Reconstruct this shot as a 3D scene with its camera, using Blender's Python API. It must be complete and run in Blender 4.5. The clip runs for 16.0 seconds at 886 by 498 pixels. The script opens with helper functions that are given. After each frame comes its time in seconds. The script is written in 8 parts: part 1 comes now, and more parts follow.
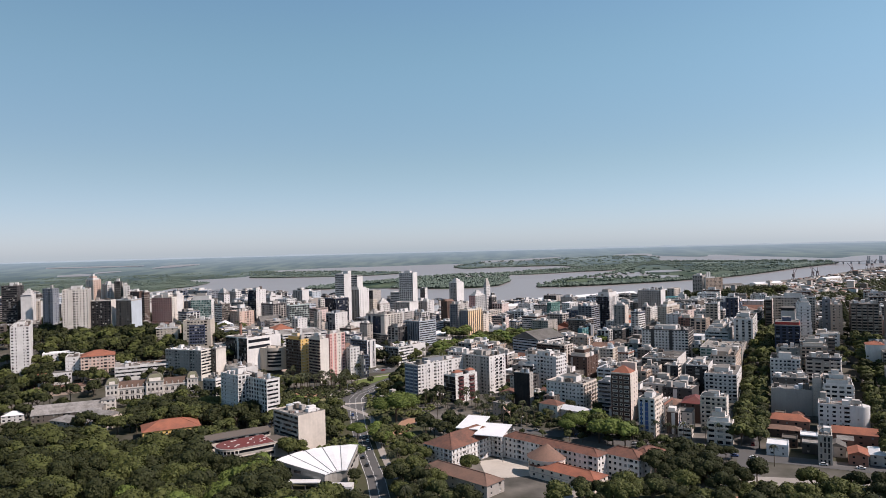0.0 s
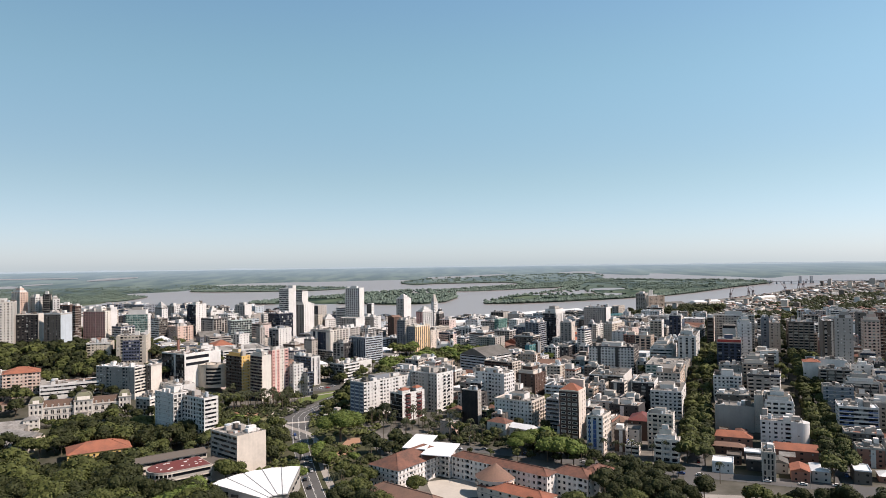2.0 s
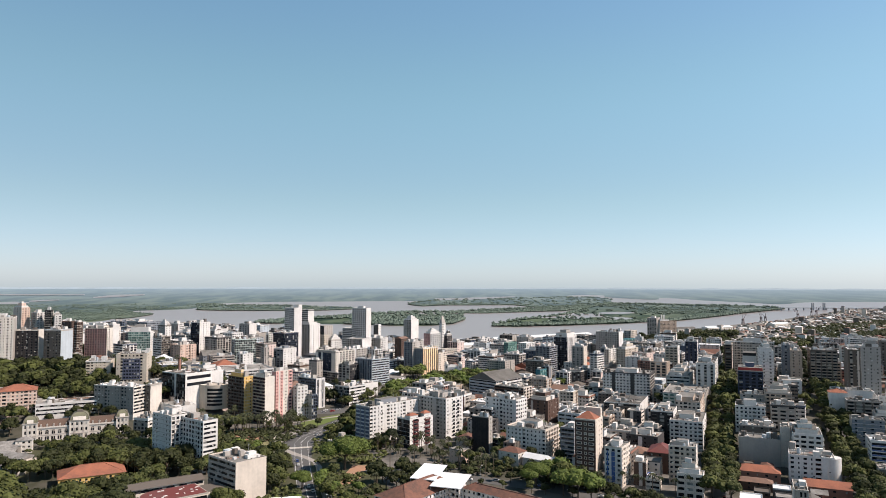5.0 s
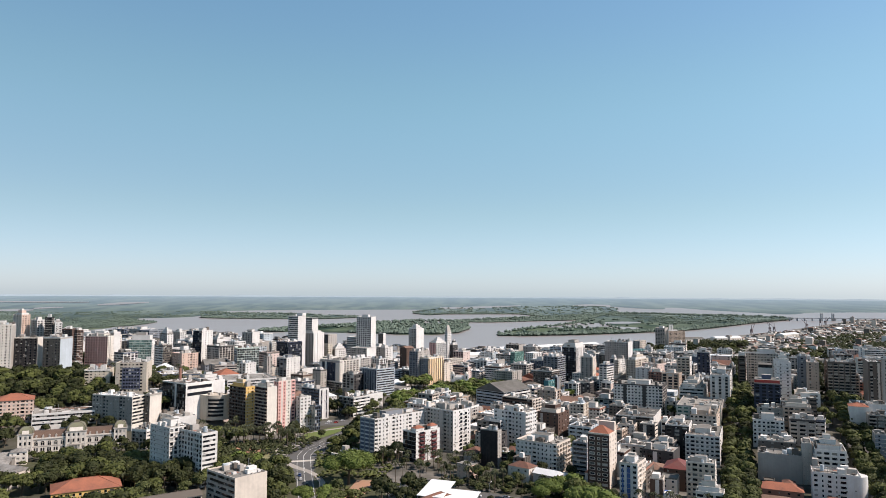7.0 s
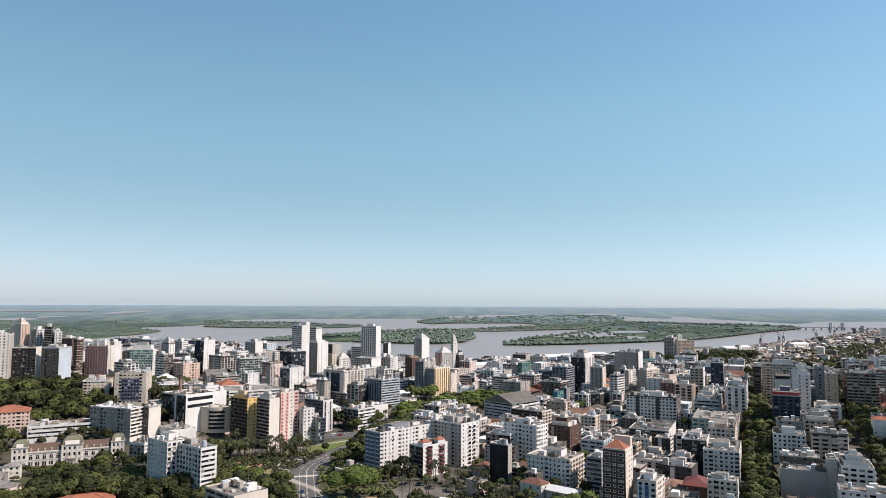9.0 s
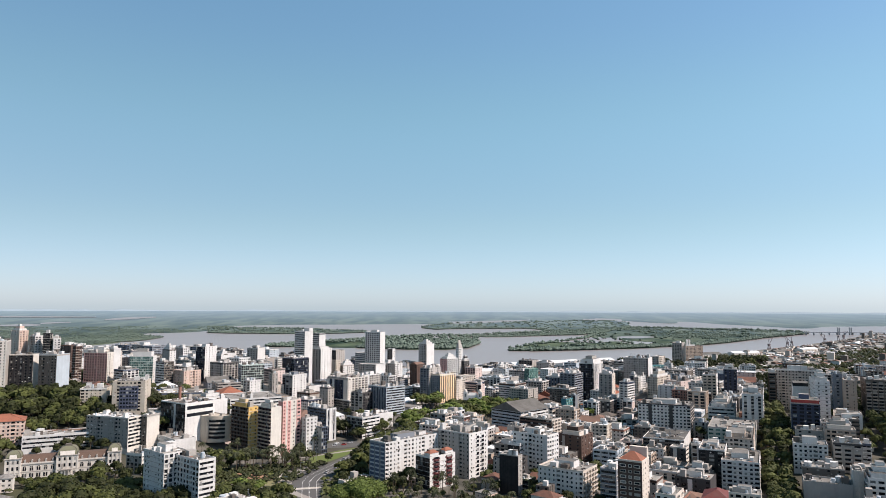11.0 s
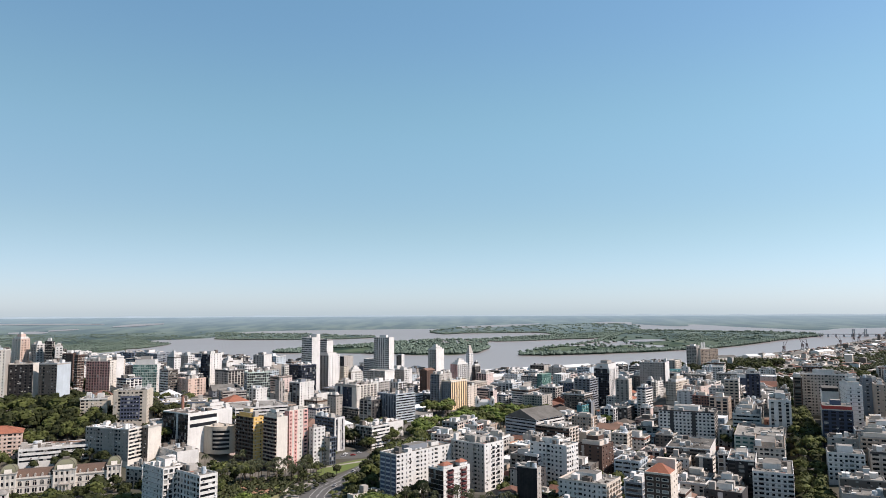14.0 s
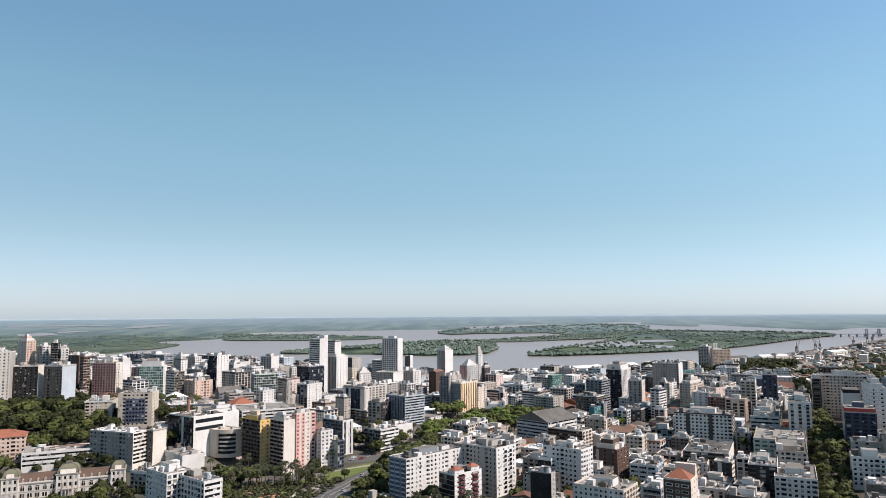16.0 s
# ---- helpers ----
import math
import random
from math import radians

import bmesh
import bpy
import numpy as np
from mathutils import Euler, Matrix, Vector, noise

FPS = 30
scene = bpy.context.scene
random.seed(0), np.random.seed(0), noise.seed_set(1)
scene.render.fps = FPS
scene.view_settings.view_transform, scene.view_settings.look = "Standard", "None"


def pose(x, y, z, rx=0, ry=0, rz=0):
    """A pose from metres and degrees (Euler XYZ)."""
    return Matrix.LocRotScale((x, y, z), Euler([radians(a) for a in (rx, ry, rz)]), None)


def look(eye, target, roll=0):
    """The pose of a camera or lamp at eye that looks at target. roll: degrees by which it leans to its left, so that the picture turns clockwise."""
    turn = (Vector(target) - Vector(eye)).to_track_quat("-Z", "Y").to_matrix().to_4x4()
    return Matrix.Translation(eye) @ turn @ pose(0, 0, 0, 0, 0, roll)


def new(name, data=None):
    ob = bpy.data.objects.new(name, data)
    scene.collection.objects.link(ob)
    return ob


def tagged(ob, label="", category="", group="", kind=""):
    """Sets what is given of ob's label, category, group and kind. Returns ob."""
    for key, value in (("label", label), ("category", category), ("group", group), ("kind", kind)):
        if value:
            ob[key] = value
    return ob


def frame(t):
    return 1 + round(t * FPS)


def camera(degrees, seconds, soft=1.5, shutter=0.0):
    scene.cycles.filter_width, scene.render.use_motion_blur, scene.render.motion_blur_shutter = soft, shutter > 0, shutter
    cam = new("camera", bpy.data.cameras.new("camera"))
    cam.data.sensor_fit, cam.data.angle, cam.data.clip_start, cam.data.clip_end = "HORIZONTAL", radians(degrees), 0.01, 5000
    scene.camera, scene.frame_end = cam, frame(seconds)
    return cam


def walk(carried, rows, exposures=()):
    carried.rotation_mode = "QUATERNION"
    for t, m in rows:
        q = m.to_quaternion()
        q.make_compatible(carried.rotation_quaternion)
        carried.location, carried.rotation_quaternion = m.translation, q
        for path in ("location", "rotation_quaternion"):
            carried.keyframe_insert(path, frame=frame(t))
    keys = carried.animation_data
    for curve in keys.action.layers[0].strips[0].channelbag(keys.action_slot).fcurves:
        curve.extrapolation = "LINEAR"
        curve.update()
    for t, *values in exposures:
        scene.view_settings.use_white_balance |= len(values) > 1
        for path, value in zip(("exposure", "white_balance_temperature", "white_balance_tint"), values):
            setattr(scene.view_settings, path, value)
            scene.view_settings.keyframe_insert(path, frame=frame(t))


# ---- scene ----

def build_camera():
    cam = camera(66.0, 16.0, soft=0.9)
    rows = [
        (0, (0.00, 0.00, 120.00), (-7.93, 199.84, 119.59), -1.41),
        (0.5, (-0.31, 1.81, 119.72), (2.62, 201.79, 120.27), -1.22),
        (1, (-0.63, 3.82, 119.47), (5.46, 203.72, 121.27), -1.04),
        (1.5, (-0.97, 6.04, 119.24), (6.34, 205.89, 122.23), -0.82),
        (2, (-1.33, 8.46, 119.03), (6.29, 208.27, 123.08), -0.72),
        (2.5, (-1.70, 11.05, 118.84), (5.73, 210.85, 124.03), -0.54),
        (3, (-2.09, 13.83, 118.66), (4.94, 213.60, 124.94), -0.35),
        (3.5, (-2.50, 16.76, 118.51), (4.21, 216.51, 125.90), -0.21),
        (4, (-2.92, 19.86, 118.37), (3.44, 219.58, 126.72), -0.12),
        (4.5, (-3.36, 23.09, 118.25), (2.62, 222.78, 127.67), 0.01),
        (5, (-3.81, 26.46, 118.15), (1.72, 226.12, 128.52), 0.11),
        (7.5, (-6.24, 44.89, 117.83), (-2.32, 244.40, 131.39), 0.36),
        (8, (-6.76, 48.81, 117.80), (-3.17, 248.26, 132.09), 0.39),
        (8.5, (-7.28, 52.76, 117.77), (-4.18, 252.18, 132.76), 0.42),
        (9, (-7.80, 56.75, 117.75), (-4.93, 256.12, 133.28), 0.34),
        (11.5, (-10.43, 76.55, 117.73), (-8.97, 275.79, 135.14), 0.15),
        (12, (-10.94, 80.38, 117.73), (-9.84, 279.59, 135.46), 0.02),
        (12.5, (-11.44, 84.12, 117.72), (-10.56, 283.31, 135.63), -0.03),
        (13, (-11.93, 87.75, 117.71), (-11.35, 286.93, 135.83), -0.12),
        (13.5, (-12.40, 91.26, 117.69), (-12.19, 290.43, 135.95), -0.17),
        (14, (-12.85, 94.63, 117.67), (-13.13, 293.79, 136.02), -0.22),
        (14.5, (-13.28, 97.84, 117.64), (-14.09, 296.99, 136.05), -0.25),
        (15, (-13.68, 100.87, 117.60), (-15.02, 300.01, 136.08), -0.27),
        (15.5, (-14.06, 103.70, 117.54), (-16.03, 302.83, 136.10), -0.32),
        (16, (-14.40, 106.30, 117.47), (-16.94, 305.42, 136.04), -0.36),
    ]
    walk(cam, [(t, look(eye, target, roll)) for t, eye, target, roll in rows],
         [(0, 0.05, 6850, 21), (0.5, 0.17, 6900, 20), (1.0, 0.22, 7000, 18), (1.5, 0.25, 7100, 18), (4.0, 0.28, 7100, 17), (9.0, 0.28, 6850, 16), (16, 0.28, 6800, 16)])


build_camera()

# ---- world and sun ----
SUN_AZIMUTH, SUN_HEIGHT = 104.0, 47.0
world = bpy.data.worlds.new("sky")
scene.world = world
world.use_nodes = True
wt = world.node_tree
sky = wt.nodes.new("ShaderNodeTexSky")
sky.sky_type = "NISHITA"
sky.sun_disc = False
sky.sun_elevation, sky.sun_rotation = radians(SUN_HEIGHT), radians(SUN_AZIMUTH)
sky.altitude, sky.air_density, sky.dust_density, sky.ozone_density = 200, 1.0, 0.5, 3.0
tint, glow = wt.nodes.new("ShaderNodeMix"), wt.nodes.new("ShaderNodeMix")
for node, kind in ((tint, "MULTIPLY"), (glow, "ADD")):
    node.data_type, node.blend_type = "RGBA", kind
    node.inputs[0].default_value = 1.0
tint.inputs[7].default_value = (0.66, 0.60, 0.74, 1)
# the clear air is palest and whitest low down and deepens overhead
up, height, depth, deepen = wt.nodes.new("ShaderNodeTexCoord"), wt.nodes.new("ShaderNodeSeparateXYZ"), wt.nodes.new("ShaderNodeValToRGB"), wt.nodes.new("ShaderNodeMix")
depth.color_ramp.interpolation = "EASE"
for k, (at, c) in enumerate(((0.0, (0.80, 0.83, 0.84)), (0.13, (0.82, 0.80, 0.665)), (0.26, (0.88, 0.865, 0.71)), (0.42, (0.81, 0.79, 0.74)), (0.75, (0.28, 0.28, 0.28)))):
    e = depth.color_ramp.elements[0] if k == 0 else depth.color_ramp.elements[-1] if k == 4 else depth.color_ramp.elements.new(at)
    e.position, e.color = at, (*c, 1)
deepen.data_type, deepen.blend_type = "RGBA", "MULTIPLY"
deepen.inputs[0].default_value = 1.0
wt.links.new(up.outputs["Generated"], height.inputs[0])
wt.links.new(height.outputs[2], depth.inputs[0])
glow.inputs[7].default_value = (0.40, 1.42, 1.86, 1)
wt.links.new(sky.outputs[0], tint.inputs[6])
wt.links.new(tint.outputs[2], glow.inputs[6])
wt.links.new(glow.outputs[2], deepen.inputs[6])
wt.links.new(depth.outputs[0], deepen.inputs[7])
# and a little brighter towards the sun's side
side, sunward = wt.nodes.new("ShaderNodeMath"), wt.nodes.new("ShaderNodeVectorMath")
side.operation, sunward.operation = "MULTIPLY_ADD", "SCALE"
side.inputs[1].default_value, side.inputs[2].default_value = 0.19, 1.0
wt.links.new(height.outputs[0], side.inputs[0])
wt.links.new(deepen.outputs[2], sunward.inputs[0])
wt.links.new(side.outputs[0], sunward.inputs["Scale"])
wt.links.new(sunward.outputs[0], wt.nodes["Background"].inputs[0])
wt.nodes["Background"].inputs[1].default_value = 0.153
sun = new("sun", bpy.data.lights.new("sun", "SUN"))
sun.data.energy, sun.data.angle, sun.data.color = 5.0, radians(0.53), (1.0, 0.945, 0.88)
_az, _el = radians(SUN_AZIMUTH), radians(SUN_HEIGHT)
sun.matrix_world = look((0, 0, 0), (-math.sin(_az) * math.cos(_el), -math.cos(_az) * math.cos(_el), -math.sin(_el)))
sun.location = (0, 0, 400)


# ---- materials ----
def material(name, colour, rough=0.8, grain=0.6, stain=0.07, amount=0.25, bump=0.15, metal=0.0, dirt=(0.12, 0.11, 0.10), island=0.0, thing=0.0, spec=0.35, streak=0.0):
    """A weathered surface: fine grain, broad stains and rain streaks over one base colour."""
    m = bpy.data.materials.new(name)
    m.use_nodes = True
    nt = m.node_tree
    N, L = nt.nodes.new, nt.links.new
    b = nt.nodes["Principled BSDF"]
    b.inputs["Roughness"].default_value, b.inputs["Metallic"].default_value = rough, metal
    b.inputs["Specular IOR Level"].default_value = spec
    co = N("ShaderNodeTexCoord")
    fine, wide = N("ShaderNodeTexNoise"), N("ShaderNodeTexNoise")
    fine.inputs["Scale"].default_value, wide.inputs["Scale"].default_value = grain, stain
    fine.inputs["Detail"].default_value, wide.inputs["Detail"].default_value = 6, 5
    L(co.outputs["Object"], fine.inputs["Vector"])
    L(co.outputs["Object"], wide.inputs["Vector"])
    add = N("ShaderNodeMath")
    add.operation = "MULTIPLY_ADD"
    L(fine.outputs["Fac"], add.inputs[0])
    add.inputs[1].default_value = 0.5
    L(wide.outputs["Fac"], add.inputs[2])
    last = add.outputs[0]
    if streak:
        mp, tall = N("ShaderNodeMapping"), N("ShaderNodeTexNoise")
        mp.inputs["Scale"].default_value = (1.0, 1.0, 0.06)
        tall.inputs["Scale"].default_value, tall.inputs["Detail"].default_value = 0.9, 4
        L(co.outputs["Object"], mp.inputs["Vector"])
        L(mp.outputs[0], tall.inputs["Vector"])
        s = N("ShaderNodeMath")
        s.operation = "MULTIPLY_ADD"
        L(tall.outputs["Fac"], s.inputs[0])
        s.inputs[1].default_value = streak
        L(last, s.inputs[2])
        last = s.outputs[0]
    ramp = N("ShaderNodeMapRange")
    ramp.inputs["From Min"].default_value, ramp.inputs["From Max"].default_value = 0.6 + streak * 0.4, 1.05 + streak * 0.6
    ramp.inputs["To Max"].default_value = amount
    L(last, ramp.inputs["Value"])
    mix = N("ShaderNodeMix")
    mix.data_type = "RGBA"
    mix.inputs[6].default_value, mix.inputs[7].default_value = (*colour, 1), (*dirt, 1)
    L(ramp.outputs[0], mix.inputs[0])
    out = mix.outputs[2]
    if island or thing:
        hsv = N("ShaderNodeHueSaturation")
        r = N("ShaderNodeMapRange")
        k = island or thing
        r.inputs["To Min"].default_value, r.inputs["To Max"].default_value = 1 - k, 1 + k
        src = N("ShaderNodeNewGeometry").outputs["Random Per Island"] if island else N("ShaderNodeObjectInfo").outputs["Random"]
        L(src, r.inputs["Value"])
        L(r.outputs[0], hsv.inputs["Value"])
        L(out, hsv.inputs["Color"])
        out = hsv.outputs[0]
    L(out, b.inputs["Base Color"])
    if bump:
        bp = N("ShaderNodeBump")
        bp.inputs["Strength"].default_value, bp.inputs["Distance"].default_value = bump, 0.08
        L(fine.outputs["Fac"], bp.inputs["Height"])
        L(bp.outputs[0], b.inputs["Normal"])
    return m


def glass_material(name, dark, light, share, island=True, rough=0.12):
    """Window panes: mostly dark, some with pale blinds drawn behind them."""
    m = bpy.data.materials.new(name)
    m.use_nodes = True
    nt = m.node_tree
    N, L = nt.nodes.new, nt.links.new
    b = nt.nodes["Principled BSDF"]
    b.inputs["Roughness"].default_value = rough
    b.inputs["Specular IOR Level"].default_value = 0.28
    src = N("ShaderNodeNewGeometry").outputs["Random Per Island"] if island else N("ShaderNodeObjectInfo").outputs["Random"]
    ramp = N("ShaderNodeValToRGB")
    ramp.color_ramp.elements[0].color, ramp.color_ramp.elements[1].color = (*[c * 0.5 for c in dark], 1), (*light, 1)
    e = ramp.color_ramp.elements.new(1 - share)
    e.color = (*[c * 1.4 for c in dark], 1)
    ramp.color_ramp.elements[2].position = 1.0
    L(src, ramp.inputs[0])
    L(ramp.outputs[0], b.inputs["Base Color"])
    return m


WALLS = {
    "white": (0.68, 0.66, 0.637), "ivory": (0.66, 0.61, 0.55), "cream": (0.66, 0.58, 0.505), "beige": (0.55, 0.48, 0.40),
    "grey": (0.41, 0.38, 0.35), "stone": (0.33, 0.305, 0.28), "greige": (0.40, 0.365, 0.33), "greybrown": (0.135, 0.115, 0.10), "dark": (0.055, 0.052, 0.053),
    "black": (0.016, 0.016, 0.019), "brown": (0.095, 0.055, 0.042), "navy": (0.030, 0.042, 0.075), "slate": (0.09, 0.115, 0.16), "maroon": (0.075, 0.035, 0.038),
    "slateblue": (0.085, 0.10, 0.155), "bluegrey": (0.21, 0.23, 0.26), "paleblue": (0.46, 0.51, 0.55), "blue": (0.07, 0.13, 0.34),
    "pink": (0.70, 0.40, 0.36), "pinkish": (0.62, 0.50, 0.46), "peach": (0.64, 0.47, 0.39), "yellow": (0.74, 0.48, 0.17),
    "orange": (0.74, 0.54, 0.33), "tan": (0.46, 0.36, 0.29), "brick": (0.31, 0.15, 0.11), "brickorange": (0.50, 0.20, 0.11),
    "green": (0.16, 0.30, 0.26), "greenwhite": (0.50, 0.58, 0.54), "teal": (0.05, 0.20, 0.24), "olive": (0.25, 0.26, 0.14),
    "red": (0.42, 0.06, 0.05),
}
WORDS = {
    "greige": "grey-beige", "greybrown": "grey-brown", "slateblue": "slate-blue", "bluegrey": "blue-grey", "paleblue": "pale blue", "pinkish": "pale pink",
    "brickorange": "orange brick", "greenwhite": "pale green", "navy": "navy-blue", "brick": "red-brown",
}
PLASTER = {k: material("plaster_" + k, c, 0.82, 0.7, 0.09, 0.30, 0.12, thing=0.05, streak=0.5, spec=0.25) for k, c in WALLS.items()}
GLASS = glass_material("window_glass", (0.014, 0.016, 0.020), (0.46, 0.45, 0.42), 0.22)
GLASS_ONE = glass_material("window_glass_single", (0.014, 0.016, 0.020), (0.46, 0.45, 0.42), 0.20, island=False)
GLASS_GREEN = glass_material("green_glass", (0.06, 0.13, 0.12), (0.36, 0.46, 0.42), 0.3)
ROOF = material("roof_concrete", (0.235, 0.225, 0.21), 0.9, 0.5, 0.12, 0.85, 0.3, thing=0.45, spec=0.1)
ROOF_SHED = material("stained_shed_roof", (0.15, 0.14, 0.13), 0.85, 0.35, 0.12, 0.9, 0.3, dirt=(0.42, 0.40, 0.38), streak=0.5)
ROOF_WHITE = material("white_metal_roof", (0.78, 0.78, 0.78), 0.45, 0.9, 0.1, 0.2, 0.1)
ROOF_DARK = material("tarred_roof", (0.12, 0.10, 0.085), 0.9, 0.6, 0.15, 0.5, 0.3)
TILE = material("clay_tile", (0.20, 0.092, 0.065), 0.9, 0.7, 0.2, 1.0, 0.6, dirt=(0.075, 0.050, 0.042), streak=0.5)
TILE_OLD = material("weathered_tile", (0.23, 0.135, 0.10), 0.9, 1.2, 0.12, 0.7, 0.5, dirt=(0.09, 0.07, 0.06), streak=0.4)
TILE_BROWN = material("brown_tile", (0.135, 0.085, 0.064), 0.9, 1.2, 0.12, 0.7, 0.5, dirt=(0.065, 0.05, 0.042), streak=0.5)
TILE_RED = material("red_tile", (0.34, 0.125, 0.075), 0.85, 1.3, 0.15, 0.8, 0.4, dirt=(0.13, 0.065, 0.05), streak=0.4)
RUST = material("dark_red_roof", (0.16, 0.036, 0.032), 0.75, 0.8, 0.12, 0.5, 0.2)
METAL = material("grey_metal", (0.30, 0.31, 0.32), 0.5, 1.0, 0.2, 0.3, 0.1, metal=0.4)
STEEL_RED = material("faded_crane_steel", (0.17, 0.13, 0.13), 0.7, 1.0, 0.2, 0.3, 0.1)
# bridge concrete lightened in its colour for the haze of its distance
HAZY = material("hazy_concrete", (0.30, 0.32, 0.34), 0.9, 0.3, 0.05, 0.3, 0.0)
CONCRETE = material("bare_concrete", (0.36, 0.34, 0.31), 0.9, 0.8, 0.1, 0.5, 0.2)
STONE = material("grey_stone_dome", (0.165, 0.165, 0.105), 0.85, 0.9, 0.2, 0.5, 0.3)
ASPHALT = material("asphalt", (0.105, 0.102, 0.100), 0.9, 0.9, 0.05, 0.5, 0.3, dirt=(0.075, 0.073, 0.072))
PAVING = material("pale_paving", (0.34, 0.31, 0.28), 0.9, 0.8, 0.06, 0.5, 0.2, dirt=(0.18, 0.16, 0.14))
PALE_PAVING = material("sunlit_slabs", (0.50, 0.46, 0.41), 0.9, 0.5, 0.08, 0.5, 0.2, dirt=(0.32, 0.28, 0.24))
PAINT = material("road_paint", (0.72, 0.72, 0.70), 0.7, 1.5, 0.3, 0.3, 0.0)
LAWN = material("lawn", (0.10, 0.145, 0.035), 0.95, 0.35, 0.04, 0.6, 0.5, dirt=(0.16, 0.14, 0.06))
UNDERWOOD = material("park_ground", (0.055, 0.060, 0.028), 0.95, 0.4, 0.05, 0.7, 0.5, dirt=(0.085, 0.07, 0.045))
DUSTY = material("dusty_yard", (0.21, 0.19, 0.17), 0.95, 0.05, 0.012, 0.8, 0.0, dirt=(0.10, 0.105, 0.085))
DRY_GRASS = material("dry_grass", (0.24, 0.215, 0.12), 0.95, 0.3, 0.05, 0.7, 0.4, dirt=(0.13, 0.14, 0.055))
EARTH = material("red_earth", (0.36, 0.20, 0.13), 0.95, 0.5, 0.06, 0.5, 0.3, dirt=(0.25, 0.2, 0.14))
BARK = material("bark", (0.10, 0.075, 0.05), 0.95, 3, 0.5, 0.5, 0.6)
LEAF = [material("foliage_" + n, c, 0.7, 0.5, 0.10, 0.45, 0.0, dirt=d, island=0.35, spec=0.2)
        for n, c, d in (("deep", (0.032, 0.037, 0.012), (0.013, 0.016, 0.006)), ("mid", (0.068, 0.077, 0.022), (0.028, 0.034, 0.011)),
                        ("bright", (0.098, 0.130, 0.030), (0.047, 0.064, 0.017)), ("olive", (0.069, 0.078, 0.027), (0.035, 0.043, 0.016)))]
PALM_LEAF = material("palm_frond", (0.036, 0.043, 0.018), 0.75, 1.0, 0.2, 0.4, 0.0, dirt=(0.10, 0.09, 0.04), thing=0.25)
CAR_PAINT = {n: material("car_" + n, c, 0.3, 3, 0.5, 0.1, 0.0, spec=0.6) for n, c in
             (("white", (0.75, 0.75, 0.75)), ("silver", (0.42, 0.43, 0.45)), ("black", (0.02, 0.02, 0.022)), ("red", (0.35, 0.03, 0.03)), ("blue", (0.04, 0.09, 0.25)))}
# distant foliage, with the haze in front of it mixed into its green
FAR_LEAF = material("hazed_river_woods", (0.115, 0.150, 0.122), 0.9, 0.2, 0.02, 0.5, 0.0, dirt=(0.072, 0.098, 0.082), island=0.22, spec=0.1)
MAROON = material("maroon_plaster", (0.12, 0.026, 0.028), 0.8, 0.8, 0.12, 0.4, 0.2)
RUBBER = material("tyre_rubber", (0.02, 0.02, 0.02), 0.9, 3, 0.5, 0.1, 0.0)


# ---- mesh helpers ----
GATHER = [False]


def quads_mesh(name, quads, mats=None, index=None):
    if GATHER[0]:
        return quads, mats, index
    me = bpy.data.meshes.new(name)
    n = len(quads)
    me.from_pydata([v for q in quads for v in q], [], [tuple(range(4 * i, 4 * i + 4)) for i in range(n)])
    for m in mats or ():
        me.materials.append(m)
    if index is not None:
        me.polygons.foreach_set("material_index", index)
    return me


def shell(name, verts, faces, mat, smooth=False):
    me = bpy.data.meshes.new(name)
    me.from_pydata(verts, [], faces)
    me.materials.append(mat)
    if smooth:
        me.shade_smooth()
    return me


class Bulk:
    """Gathers the parts of many small buildings into one mesh."""
    def __init__(self):
        self.matrix_basis, self.empty_display_size = Matrix(), 1
        self.verts, self.faces, self.index, self.mats = [], [], [], []

    def take(self, quads, mats, index):
        m = np.array(self.matrix_basis)
        v = np.array([p for q in quads for p in q]) @ m[:3, :3].T + m[:3, 3]
        base = len(self.verts)
        self.verts += v.tolist()
        self.faces += [(base + i, base + i + 1, base + i + 2, base + i + 3) for i in range(0, len(v), 4)]
        for mat in mats:
            if mat not in self.mats:
                self.mats.append(mat)
        slot = [self.mats.index(mat) for mat in mats]
        self.index += [slot[i] for i in index] if index is not None else [slot[0]] * len(quads)

    def finish(self, name, label, category):
        me = bpy.data.meshes.new(name)
        me.from_pydata(self.verts, [], self.faces)
        for m in self.mats:
            me.materials.append(m)
        me.polygons.foreach_set("material_index", self.index)
        return tagged(new(name, me), label, category, kind="stuff")


def part(name, me, parent, label="", m=None):
    if isinstance(parent, Bulk):
        parent.take(*me)
        return {}
    ob = new(name, me)
    ob.parent = parent
    if m is not None:
        ob.matrix_basis = m
    if label:
        tagged(ob, label)
    return ob


def box(x0, y0, z0, x1, y1, z1, bottom=False):
    a, b, c, d = (x0, y0, z0), (x1, y0, z0), (x1, y1, z0), (x0, y1, z0)
    e, f, g, h = (x0, y0, z1), (x1, y0, z1), (x1, y1, z1), (x0, y1, z1)
    out = [(a, b, f, e), (b, c, g, f), (c, d, h, g), (d, a, e, h), (e, f, g, h)]
    return out + [(d, c, b, a)] if bottom else out


